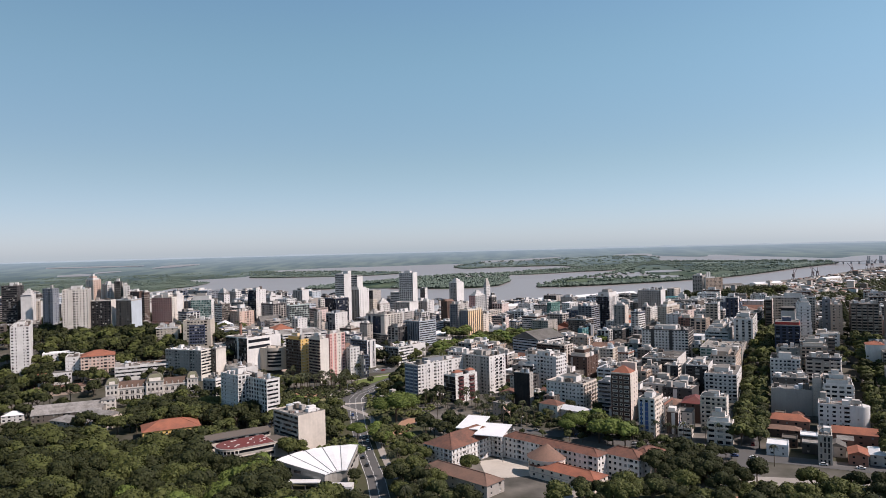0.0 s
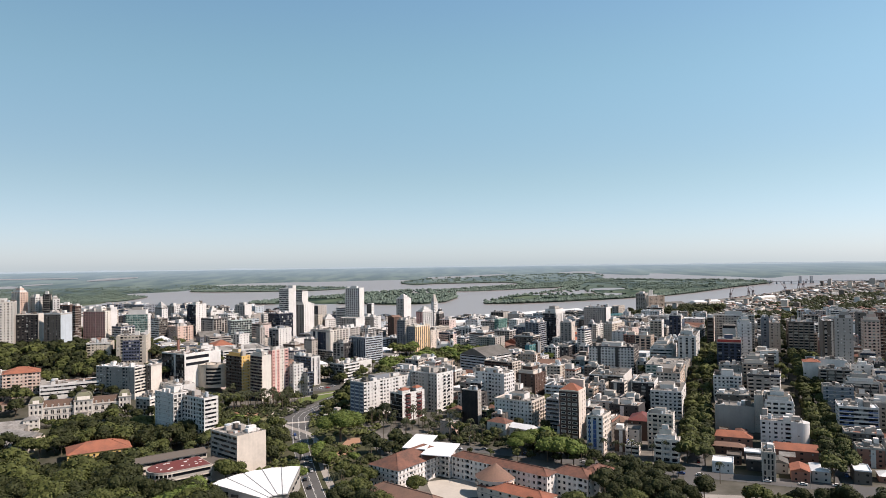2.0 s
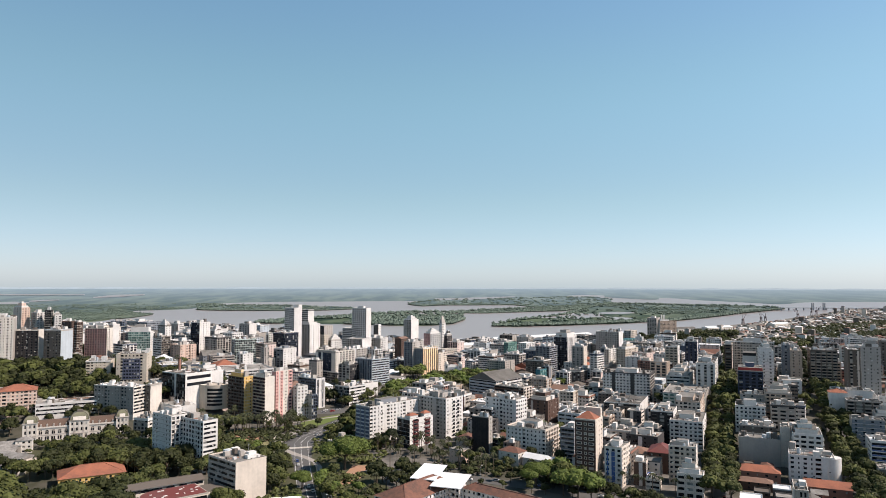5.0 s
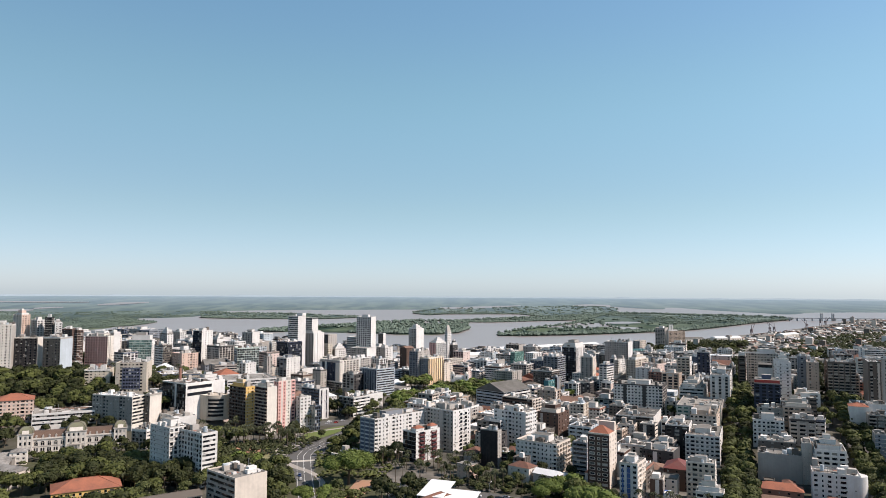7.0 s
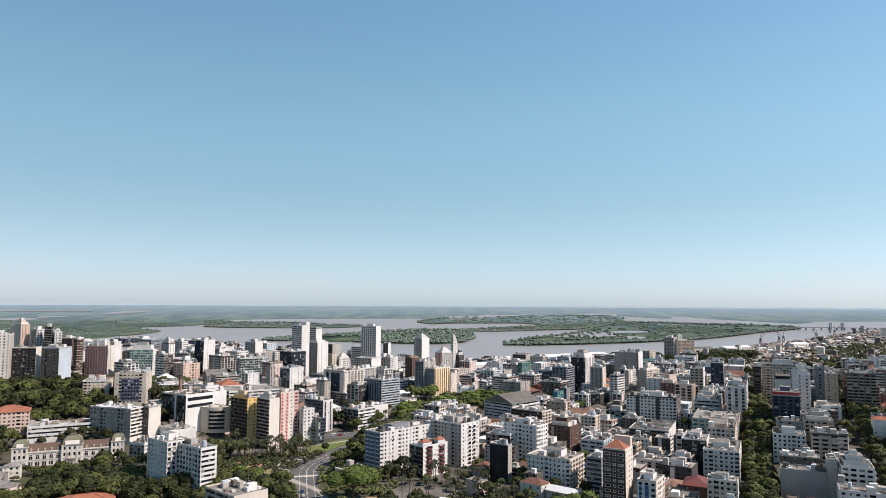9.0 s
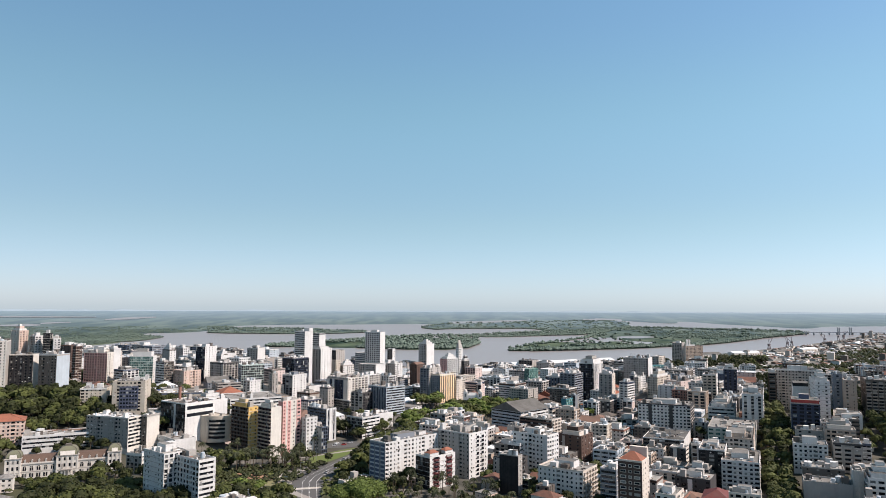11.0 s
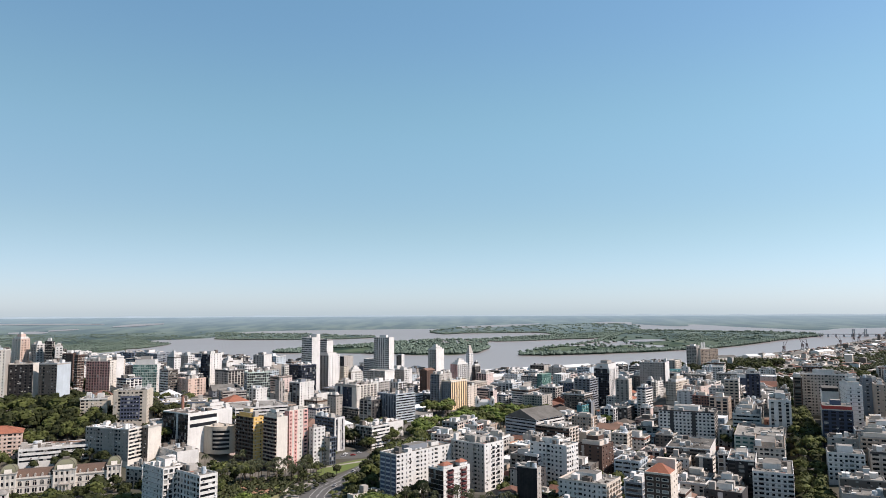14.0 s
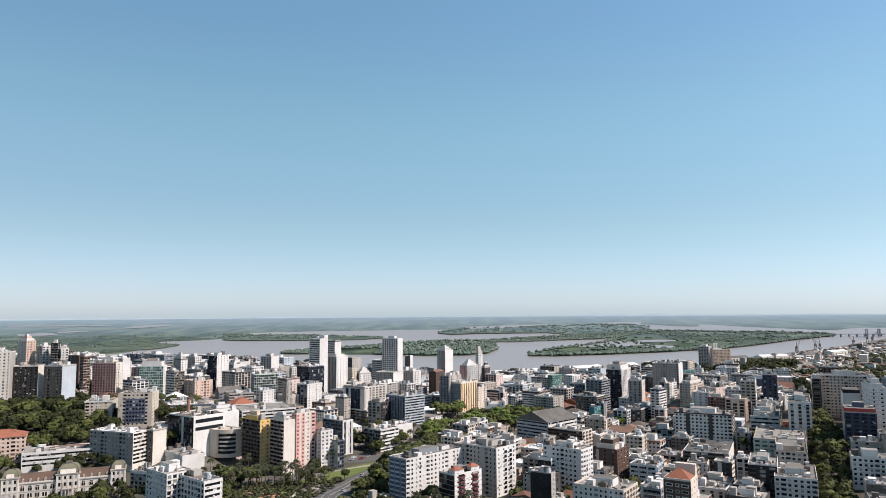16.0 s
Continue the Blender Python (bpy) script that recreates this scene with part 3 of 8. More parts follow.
def facade(walls, panes, extras, spandrels, width, z0, z1, floors, style, place, plain=False):
    """One face of a building with recessed openings. place(u, d, z) gives a point u along the face and d into the wall."""
    def q(u0, u1, w0, w1, d=0.0):
        return (place(u0, d, w0), place(u1, d, w0), place(u1, d, w1), place(u0, d, w1))

    def reveal(u0, u1, w0, w1, d):
        walls.extend([(place(u0, 0, w0), place(u1, 0, w0), place(u1, d, w0), place(u0, d, w0)), (place(u0, d, w1), place(u1, d, w1), place(u1, 0, w1), place(u0, 0, w1)),
                      (place(u0, 0, w0), place(u0, d, w0), place(u0, d, w1), place(u0, 0, w1)), (place(u1, d, w0), place(u1, 0, w0), place(u1, 0, w1), place(u1, d, w1))])

    if style == "n" or width < 3:
        walls.append(q(0, width, z0, z1))
        return
    fh = (z1 - z0) / floors
    if style in "vV" and not plain:
        cell = 4.6 if style == "v" else 5.4
        cols = max(1, round(width / cell))
        cw = width / cols
        a, b = (0.30, 0.70) if style == "v" else (0.2, 0.8)
        for c in range(cols):
            u0, u1, u2, u3 = c * cw, (c + a) * cw, (c + b) * cw, (c + 1) * cw
            walls.extend([q(u0, u1, z0, z1), q(u2, u3, z0, z1), q(u1, u2, z0, z0 + 0.8), q(u1, u2, z1 - 0.8, z1)])
            reveal(u1, u2, z0 + 0.8, z1 - 0.8, 0.45)
            for f in range(floors):
                w0, w1 = max(z0 + f * fh, z0 + 0.8), min(z0 + (f + 1) * fh, z1 - 0.8)
                m = w0 + (w1 - w0) * 0.42
                spandrels.append(q(u1, u2, w0, m, 0.40))
                panes.append((f, q(u1, u2, m, w1, 0.45)))
        return
    cell, share, high, sill, deep = WINDOW_STYLES[style]
    cols = max(1, round(width / cell))
    cw = width / cols
    if plain:  # far blocks: panes set shallowly on one wall plane
        walls.append(q(0, width, z0, z1))
        beat = RHYTHMS[(cols + floors * 3) % len(RHYTHMS)] if style in "gGsS" else (1.0,)
        for f in range(floors):
            for c in range(cols):
                loggia = style in "gGW" and cols > 3 and (c * 7 + cols * 3 + floors) % 5 == 0
                k = 0.43 if loggia else share * beat[c % len(beat)] / 2
                w1 = z0 + f * fh + (fh * 0.32 if loggia else min(sill, fh * 0.4))
                panes.append((f, q((c + 0.5 - k) * cw, (c + 0.5 + k) * cw, w1, min(w1 + (2.2 if loggia else high), z0 + (f + 1) * fh - 0.15), -0.03)))
        return
    if style in "gGsS":  # each block has its own size of window
        vary = 0.70 + 0.34 * ((int(width * 13) + floors * 7) % 10) / 9
        share, high = share * vary, high * (0.82 + 0.2 * vary)
    high = min(high, fh * 0.86)
    sill = min(sill, fh - high - 0.12)
    if style in "bBU":
        edge = min(0.5, width * 0.05)
        for f in range(floors):
            w0, w3 = z0 + f * fh, z0 + (f + 1) * fh
            w1, w2 = w0 + sill, w0 + sill + high
            for a, b in ((0, edge), (edge, width - edge), (width - edge, width)):
                walls.extend([q(a, b, w0, w1), q(a, b, w2, w3)])
            walls.extend([q(0, edge, w1, w2), q(width - edge, width, w1, w2)])
            reveal(edge, width - edge, w1, w2, deep)
            step = (width - 2 * edge) / cols
            for c in range(cols):
                panes.append((f, q(edge + c * step + 0.05, edge + (c + 1) * step - 0.05, w1, w2, deep)))
            if style == "U":
                for c in range(cols):
                    if (c // 3) % 2 == 0:
                        extras.append([q(edge + c * step, edge + (c + 1) * step, w0 + 0.05, w1 - 0.05, -0.05)])
        return
    beat = RHYTHMS[(cols + floors * 3 + int(width * 7)) % len(RHYTHMS)] if style in "gsS" else (1.0,)
    for f in range(floors):
        w0, w3 = z0 + f * fh, z0 + (f + 1) * fh
        w1, w2 = w0 + sill, w0 + sill + high
        last = 0.0
        for c in range(cols):
            mid, k = (c + 0.5) * cw, share * beat[c % len(beat)]
            if style == "g" and cols > 4 and (c * 5 + cols + floors) % 7 == 3:  # a blank bay
                continue
            loggia = style in "gGW" and cols > 3 and floors > 3 and (c * 7 + cols * 3 + floors) % 5 == 0
            w1, w2, dp = (w0 + min(0.95, fh * 0.34), w3 - 0.25, 1.3) if loggia else (w0 + sill, w0 + sill + high, deep)
            k = 0.86 if loggia else k
            u1, u2 = mid - cw * k / 2, mid + cw * k / 2
            for a, b in ((last, u1), (u1, u2)):
                walls.extend([q(a, b, w0, w1), q(a, b, w2, w3)])
            walls.append(q(last, u1, w1, w2))
            reveal(u1, u2, w1, w2, dp)
            panes.append((f, q(u1, u2, w1, w2, dp)))
            last = u2
            if style in "cCR" and f > 0:
                v0, v1 = u1 - cw * 0.08, u2 + cw * 0.08
                out = -0.9
                extras.append([q(v0, v1, w0, w0 + 1.05, out), (place(v0, out, w0 + 1.05), place(v1, out, w0 + 1.05), place(v1, out + 0.12, w0 + 1.05), place(v0, out + 0.12, w0 + 1.05)),
                               (place(v0, 0, w0), place(v0, out, w0), place(v0, out, w0 + 1.05), place(v0, 0, w0 + 1.05)),
                               (place(v1, out, w0), place(v1, 0, w0), place(v1, 0, w0 + 1.05), place(v1, out, w0 + 1.05)),
                               (place(v0, 0, w0), place(v1, 0, w0), place(v1, out, w0), place(v0, out, w0)),
                               (place(v0, out + 0.12, w0 + 0.1), place(v1, out + 0.12, w0 + 0.1), place(v1, 0, w0 + 0.1), place(v0, 0, w0 + 0.1))])
        walls.append(q(last, width, w0, w3))


def roof_units(thing, rng, x0, y0, x1, y1, z, count, mat):
    """Small things on a flat roof: tanks, hatches and cooling units."""
    for _ in range(count):
        w, d, h = (rng.uniform(2.0, 6.0), rng.uniform(2.0, 5.0), rng.uniform(2.0, 3.6)) if rng.random() < 0.3 else (rng.uniform(0.8, 3.0), rng.uniform(0.8, 2.6), rng.uniform(0.6, 1.8))
        if x1 - x0 < w + 1.2 or y1 - y0 < d + 1.2:
            continue
        x, y = rng.uniform(x0 + 0.5, x1 - w - 0.5), rng.uniform(y0 + 0.5, y1 - d - 0.5)
        if rng.random() < 0.3:
            r = min(w, d) / 2
            part("water_tank", quads_mesh("water_tank", tube(r, r * 0.92, z, z + h, 10, x + r, y + r), [PLASTER["paleblue"]]), thing, "pale round water tank")
        else:
            part("roof_unit", quads_mesh("roof_unit", box(x, y, z, x + w, y + d, z + h), [mat]), thing)


def fittings(thing, rng, hx, hy, high, z, rs, ls):
    """Pipes, hatches, low walls and aerials on the roof, and cooling units hung on the two street faces."""
    mats = [PLASTER["grey"], PLASTER["white"], ROOF_DARK, METAL, PLASTER["greybrown"], PLASTER["brick"]]
    quads, index = [], []

    def add(q, m):
        quads.extend(q)
        index.extend([m] * len(q))

    for _ in range(min(5, 1 + int(hx * hy / 40))):  # stair heads, tank rooms and drying sheds
        w, d, px, py = rng.uniform(2.2, 5.0), rng.uniform(2.0, 4.2), rng.uniform(-hx + 0.6, hx - 3), rng.uniform(-hy + 0.6, hy - 3)
        add(box(px, py, z, min(px + w, hx - 0.4), min(py + d, hy - 0.4), z + rng.choice((2.3, 2.7, 3.2, 4.4))), rng.choice((0, 0, 1, 1, 4)))
    for _ in range(min(34, int(hx * hy / 4.0))):
        px, py, k = rng.uniform(-hx + 1.2, hx - 1.2), rng.uniform(-hy + 1.2, hy - 1.2), rng.random()
        if k < 0.30:
            add(box(px, py, z, min(px + rng.uniform(0.5, 2.2), hx - 0.5), min(py + rng.uniform(0.5, 1.8), hy - 0.5), z + rng.uniform(0.5, 1.6)), rng.choice((0, 1, 2, 4)))
        elif k < 0.45:
            add(box(px, py, z, px + 0.15, min(py + rng.uniform(2, 6), hy - 0.4), z + 0.35), 3)
        elif k < 0.60:
            add(box(px, py, z, min(px + rng.uniform(2, 7), hx - 0.4), py + 0.2, z + rng.uniform(0.6, 1.1)), rng.choice((0, 1, 4)))
        elif k < 0.85:
            add(box(px, py, z, min(px + rng.uniform(1.5, 6), hx - 0.5), min(py + rng.uniform(1.5, 5), hy - 0.5), z + rng.uniform(0.03, 0.08)), rng.choice((2, 2, 0, 4, 5)))
        else:
            h = rng.uniform(2.5, 6)
            add(bar((px, py, z), (px, py, z + h), 0.14), 3)
            add(bar((px - 0.6, py, z + h * 0.9), (px + 0.6, py, z + h * 0.9), 0.1), 3)
    if quads:
        tagged(part("roof_fittings", quads_mesh("roof_fittings", quads, mats, index), thing), kind="stuff")
    quads, index = [], []
    for face, st in ((0, rs), (1, ls)):
        if st in "kKn":
            continue
        w = hx if face == 0 else hy
        for _ in range(min(40, int(w * high / 22))):
            u, v = rng.uniform(-w + 0.6, w - 1.4), rng.uniform(3.0, max(3.5, high - 1.5))
            s, m = rng.uniform(0.6, 1.1), rng.choice((0, 1, 1, 4, 2))
            b = box(u, -hy - 0.42, v, u + s, -hy + 0.01, v + 0.55, True) if face == 0 else box(-hx - 0.42, u, v, -hx + 0.01, u + s, v + 0.55, True)
            add(b, m)
    if quads:
        tagged(part("cooling_units", quads_mesh("cooling_units", quads, mats, index), thing), kind="stuff")


def accents(thing, rng, hx, hy, high, ph, left, right):
    """What sets one block apart from its neighbours: stair strips, pilasters, a cornice or a darker top storey on its two street faces."""
    def on_face(face, u0, u1, z0, z1, proud):
        if face == 0:
            return box(-hx + 2 * hx * u0, -hy - proud, z0, -hx + 2 * hx * u1, -hy + 0.02, z1, True)
        return box(-hx - proud, -hy + 2 * hy * u0, z0, -hx + 0.02, -hy + 2 * hy * u1, z1, True)

    pale = left in ("white", "ivory", "cream", "paleblue", "pinkish", "greige", "beige", "grey")
    contrast = PLASTER[rng.choice(("dark", "brown", "slate", "greybrown", "brick", "navy") if pale else ("white", "ivory", "greige"))]
    face, kind = rng.randrange(2), rng.random()
    if kind < 0.34:
        u, w = rng.uniform(0.15, 0.75), min(0.3, rng.uniform(1.4, 3.0) / (2 * (hx, hy)[face]))
        part("stair_strip", quads_mesh("stair_strip", on_face(face, u, u + w, 0.0, high - 0.3, 0.12), [contrast]), thing)
    elif kind < 0.55:
        for f in (0, 1):
            e = 0.45 / (2 * (hx, hy)[f])
            row = [q for k in range(4) for q in on_face(f, k / 3 * (1 - 2 * e), k / 3 * (1 - 2 * e) + 2 * e, 0.0, high + ph, 0.28)]
            tagged(part("pilaster_row", quads_mesh("pilaster_row", row, [PLASTER[right if f == 0 else left]]), thing), kind="stuff")
    elif kind < 0.78:
        for f in (0, 1):
            part("cornice", quads_mesh("cornice", on_face(f, -0.01, 1.01, high - 0.2, high + ph + 0.1, 0.45), [PLASTER["white" if pale else "greige"]]), thing)
    else:
        for f in (0, 1):
            part("top_band", quads_mesh("top_band", on_face(f, 0.0, 1.0, high - 0.9, high + ph * 0.6, 0.10), [contrast]), thing)


def building(x, y, heading, wide, deep, high, left="white", right="white", ls="g", rs="g", top="flat", word="apartment_building", near=False, fh=2.8, seed=0, fine=True, bulk=None):
    """A block of storeys. Its front corner nearest the park is at (x, y); one face runs along heading for wide metres, the other to its left for deep metres."""
    rng = random.Random(seed)
    a = radians(90 - heading)
    ux, uy = Vector((math.cos(a), math.sin(a))), Vector((-math.sin(a), math.cos(a)))
    c = Vector((x, y)) + ux * wide / 2 + uy * deep / 2
    FOOTPRINTS.append((c.x, c.y, a, wide / 2 + 1.5, deep / 2 + 1.5))
    floors = max(1, round(high / fh))
    lw, rw = WORDS.get(left, left), WORDS.get(right, right)
    tone = lw if left == right else f"{lw} and {rw}"
    face = {"c": "balconies", "C": "balconies", "R": "red balconies", "b": "ribbon windows", "B": "ribbon windows", "U": "blue bands", "k": "glazed walls", "v": "window strips",
            "V": "window strips", "g": "many windows", "G": "many windows", "W": "large windows", "s": "small windows", "S": "small windows", "n": "blank walls"}
    size = "tall" if floors > 13 else "low" if floors < 5 else "mid-rise"
    kind_word = word.replace("_", " ").replace("low ", "")
    feats = face[rs] if rs != "n" else face[ls]
    thing = bulk or tagged(new(word, None), f"{size} {tone} {kind_word} with {feats}", "building", group="city buildings")
    thing.empty_display_size = 2
    thing.matrix_basis = pose(c.x, c.y, rise(c.x, c.y), 0, 0, 90 - heading)
    hx, hy = wide / 2, deep / 2
    mats = [PLASTER[right], PLASTER[left]]
    # right face (-y), left face (-x), then the two behind
    faces = [
        (wide, rs, right, lambda u, d, z: (-hx + u, -hy + d, z), True, radians(0)),
        (deep, ls, left, lambda u, d, z: (-hx + d, hy - u, z), True, radians(-90)),
        (wide, rs if fine else "n", right, lambda u, d, z: (hx - u, hy - d, z), False, 0),
        (deep, ls if fine else "n", left, lambda u, d, z: (hx - d, -hy + u, z), False, 0),
    ]
    z0 = 0.0
    wall_q, wall_i = [], []
    rows, spandrels = [], []
    for n, (w, st, col, place, seen, turn) in enumerate(faces):
        walls, panes, extras = [], [], []
        facade(walls, panes, extras, spandrels, w, z0, high, floors, st, place, plain=bulk is not None)
        wall_q += walls
        wall_i += [n % 2] * len(walls)
        if near and seen:
            for f, quad in panes:
                p = [Vector(v) for v in quad]
                mid = (p[0] + p[2]) / 2
                m = Matrix.LocRotScale(mid, Euler((0, 0, turn)), ((p[1] - p[0]).length, 1, (p[3] - p[0]).length))
                pane = part("window", UNIT_PANE, thing, m=m)
                if y < 440 and st in "gGsSW":
                    part("sill", UNIT_SILL, pane)
        else:
            rows += [quad for f, quad in panes]
        if extras:
            name = "blue_panel" if st == "U" else "balcony"
            mat = PLASTER["blue"] if st == "U" else PLASTER["red"] if st == "R" else PLASTER[{"maroon": "tan", "dark": "grey", "black": "grey", "greybrown": "greige", "brown": "greybrown", "greige": "grey"}.get(col, col)]
            if near and seen:
                for e in extras:
                    part(name, quads_mesh(name, e, [mat]), thing)
            else:
                tagged(part("balconies" if name == "balcony" else "blue_panels", quads_mesh("balconies", [q for e in extras for q in e], [mat]), thing), kind="stuff")
    # parapet
    t, ph = 0.25, rng.uniform(0.7, 1.1)
    if top not in PITCHED:
        for b in (box(-hx, -hy, high, hx, -hy + t, high + ph), box(-hx, hy - t, high, hx, hy, high + ph), box(-hx, -hy + t, high, -hx + t, hy - t, high + ph), box(hx - t, -hy + t, high, hx, hy - t, high + ph)):
            wall_q += b
            wall_i += [0] * len(b)
    if abs(rise(c.x + 15, c.y + 15) - rise(c.x - 15, c.y - 15)) > 0.3:  # a plinth into the slope
        skirt = [(p(0, 0, -7), p(w, 0, -7), p(w, 0, 0), p(0, 0, 0)) for w, _, _, p, _, _ in faces]
        wall_q += skirt
        wall_i += [0] * 4
    part("wall", quads_mesh("wall", wall_q, mats, wall_i), thing)
    if not bulk and seed % 5 < 2 and rs in "gGsSW" and y < 900:
        bands = []
        for f in range(1, floors):
            zf = high * f / floors
            bands += box(-hx - 0.16, -hy - 0.16, zf - 0.12, hx + 0.02, -hy + 0.01, zf + 0.12, True) + box(-hx - 0.16, -hy + 0.01, zf - 0.12, -hx + 0.01, hy, zf + 0.12, True)
        tagged(part("floor_band", quads_mesh("floor_band", bands, [PLASTER["greige" if right in ("white", "ivory", "cream") else "ivory"]]), thing), kind="stuff")
    if floors > 3 and not near and (seed > 180 or seed % 3 == 0) and top not in PITCHED:
        accents(thing, random.Random(seed * 5 + 1), hx, hy, high, ph, left, right)
    glass = GLASS_GREEN if left in ("green", "greenwhite", "teal") else GLASS
    if rows:
        tagged(part("windows", quads_mesh("windows", rows, [glass]), thing), kind="stuff")
    if spandrels:
        tagged(part("spandrels", quads_mesh("spandrels", spandrels, [PLASTER["navy" if left in ("navy", "slate", "slateblue", "bluegrey") else "dark" if left in ("black", "brown") else "grey"]]), thing), kind="stuff")
    ix0, iy0, ix1, iy1 = -hx + t, -hy + t, hx - t, hy - t
    z = high + 0.12
    roofmat = ROOF_DARK if top == "darkroof" else ROOF_WHITE if rng.random() < 0.20 and top in ("flat", "plain") else ROOF
    white = PLASTER["white"] if left not in ("brick", "brown", "tan") else PLASTER["cream"]
    if top in PITCHED:
        if top == "gable":
            part("roof", quads_mesh("roof", hip(-hx, -hy, hx, hy, high, min(wide, deep) * 0.22, 0.4, True), [ROOF_WHITE if left == "white" else ROOF if left == "paleblue" else TILE_OLD]), thing)
        elif top in ("tilehip", "redhip", "oldhip", "darkgable"):
            mat, slope = {"tilehip": (TILE, 0.24), "redhip": (TILE_RED, 0.2), "oldhip": (TILE_OLD, 0.25), "darkgable": (ROOF_DARK if seed == 23 else ROOF_SHED, 0.14)}[top]
            part("roof", quads_mesh("roof", hip(-hx, -hy, hx, hy, high, min(wide, deep) * slope, 0.6, top == "darkgable"), [mat]), thing, {"tilehip": "worn clay tile roof", "redhip": "red tile roof", "oldhip": "old brown tile roof"}.get(top, ""))
            roof = next(o for o in thing.children if o.name.startswith("roof"))
            n, e = min(wide, deep) * slope + high, min(wide, deep) / 2
            a, b = ((-hx + e, 0, n), (hx - e, 0, n)) if wide > deep else ((0, -hy + e, n), (0, hy - e, n))
            corners = [((-hx, -hy, high), a), ((-hx, hy, high), a if wide > deep else b), ((hx, -hy, high), b if wide > deep else a), ((hx, hy, high), b)]
            for p, q in [(a, b)] + (corners if top != "darkgable" else []):
                part("ridge", quads_mesh("ridge", bar(p, q, 0.45), [mat]), roof, "line of ridge tiles")
            part("eaves", quads_mesh("eaves", box(-hx - 0.3, -hy - 0.3, high - 0.35, hx + 0.3, hy + 0.3, high - 0.02, True), [PLASTER[right]]), thing)
        elif top == "redroof":
            part("roof", quads_mesh("roof", hip(-hx + 0.6, -hy + 0.6, hx * 0.5, hy - 0.6, high + 1.0, min(wide, deep) * 0.30, 0.2), [TILE_RED]), thing, "red hipped tile roof")
            part("top_floor", quads_mesh("top_floor", box(-hx, -hy, high, hx, hy, high + 0.98), [PLASTER["cream"]]), thing)
            part("lift_house", quads_mesh("lift_house", box(hx * 0.5 + 0.3, -hy + 0.3, high + 0.9, hx - 0.3, hy * 0.5, high + 6.5), [PLASTER["cream"]]), thing)
        else:
            q, k = [], 10
            for i in range(k):
                a0, a1 = math.pi * i / k, math.pi * (i + 1) / k
                p0, p1 = (-hy * math.cos(a0), high + hy * 0.4 * math.sin(a0)), (-hy * math.cos(a1), high + hy * 0.4 * math.sin(a1))
                q += [((-hx, p0[0], p0[1]), (hx, p0[0], p0[1]), (hx, p1[0], p1[1]), (-hx, p1[0], p1[1]))]
                for s in (-hx, hx):
                    q.append(((s, p0[0], high), (s, p1[0], high), (s, p1[0], p1[1]), (s, p0[0], p0[1])))
            part("roof", quads_mesh("roof", q, [ROOF_WHITE]), thing, "curved white metal roof")
        return thing
    part("roof", quads_mesh("roof", box(ix0, iy0, high - 0.2, ix1, iy1, z), [roofmat]), thing)

    def block(name, fx0, fy0, fx1, fy1, h, mat, label="", base=z):
        q = box(-hx + fx0 * wide, -hy + fy0 * deep, base, -hx + fx1 * wide, -hy + fy1 * deep, base + h)
        return part(name, quads_mesh(name, q, [mat, ROOF], [0, 0, 0, 0, 1]), thing, label)

    if top in ("lift", "core", "crown", "redband", "blacktop", "penthouse", "roofbox", "pillars", "cyl"):
        if top == "roofbox":
            block("lift_house", 0.3, 0.3, 0.62, 0.75, 3.4, PLASTER[left])
            block("stair_house", 0.72, 0.35, 0.86, 0.7, 2.4, white)
        elif top == "penthouse":
            block("penthouse", 0.15, 0.25, 0.85, 0.9, 3.0, PLASTER[right])
            block("lift_house", 0.45, 0.45, 0.75, 0.85, 2.6, PLASTER["orange"] if right == "yellow" else white, base=z + 3.0)
        elif top == "crown":
            block("setback_storey", 0.08, 0.1, 0.92, 0.9, 5.5, white)
            block("crown_storey", 0.3, 0.3, 0.75, 0.75, 3.4, PLASTER["grey"], base=z + 5.5)
        elif top == "core":
            block("lift_shaft", 0.55, 0.0, 1.0, 0.55, 5.0, white, "white lift shaft rising above the roof")
        elif top == "redband":
            block("top_storey", 0.02, 0.02, 0.98, 0.98, 3.0, PLASTER["red"], "dark red top storey")
            block("lift_house", 0.3, 0.35, 0.6, 0.7, 3.5, PLASTER["slateblue"], base=z + 3.0)
        elif top == "blacktop":
            block("top_storey", 0.02, 0.02, 0.98, 0.98, 3.2, PLASTER["black"], "black top storey")
        elif top == "pillars":
            block("lift_house", 0.02, 0.1, 0.55, 0.9, 3.5, white)
            block("shaft", 0.10, 0.3, 0.18, 0.5, 14.0, PLASTER["white"], "tall white shaft on the roof")
            block("shaft", 0.24, 0.3, 0.32, 0.5, 14.0, PLASTER["white"], "tall white shaft on the roof")
        elif top == "cyl":
            part("round_corner", quads_mesh("round_corner", tube(deep * 0.22, deep * 0.22, 0, high + 0.4, 32, -hx + deep * 0.20, -hy + deep * 0.06), [white]), thing, "smooth white round corner tower")
        else:
            block("lift_house", 0.3, 0.3, 0.7, 0.72, rng.uniform(3, 4.5), white)
    elif top == "stepped":
        block("setback_storey", 0.12, 0.15, 0.9, 0.9, 3.0, white)
        block("upper_storey", 0.3, 0.3, 0.8, 0.8, 2.8, PLASTER[right], base=z + 3.0)
        block("lift_house", 0.42, 0.45, 0.66, 0.7, 2.2, white, base=z + 5.8)
    elif top == "spire":
        h = wide * 1.2
        q = hip(-hx, -hy, hx, hy, high + 0.9, h, 0.0)
        part("spire", quads_mesh("spire", q, [PLASTER["grey"]]), thing, "pointed grey spire")
    elif top == "redterrace":
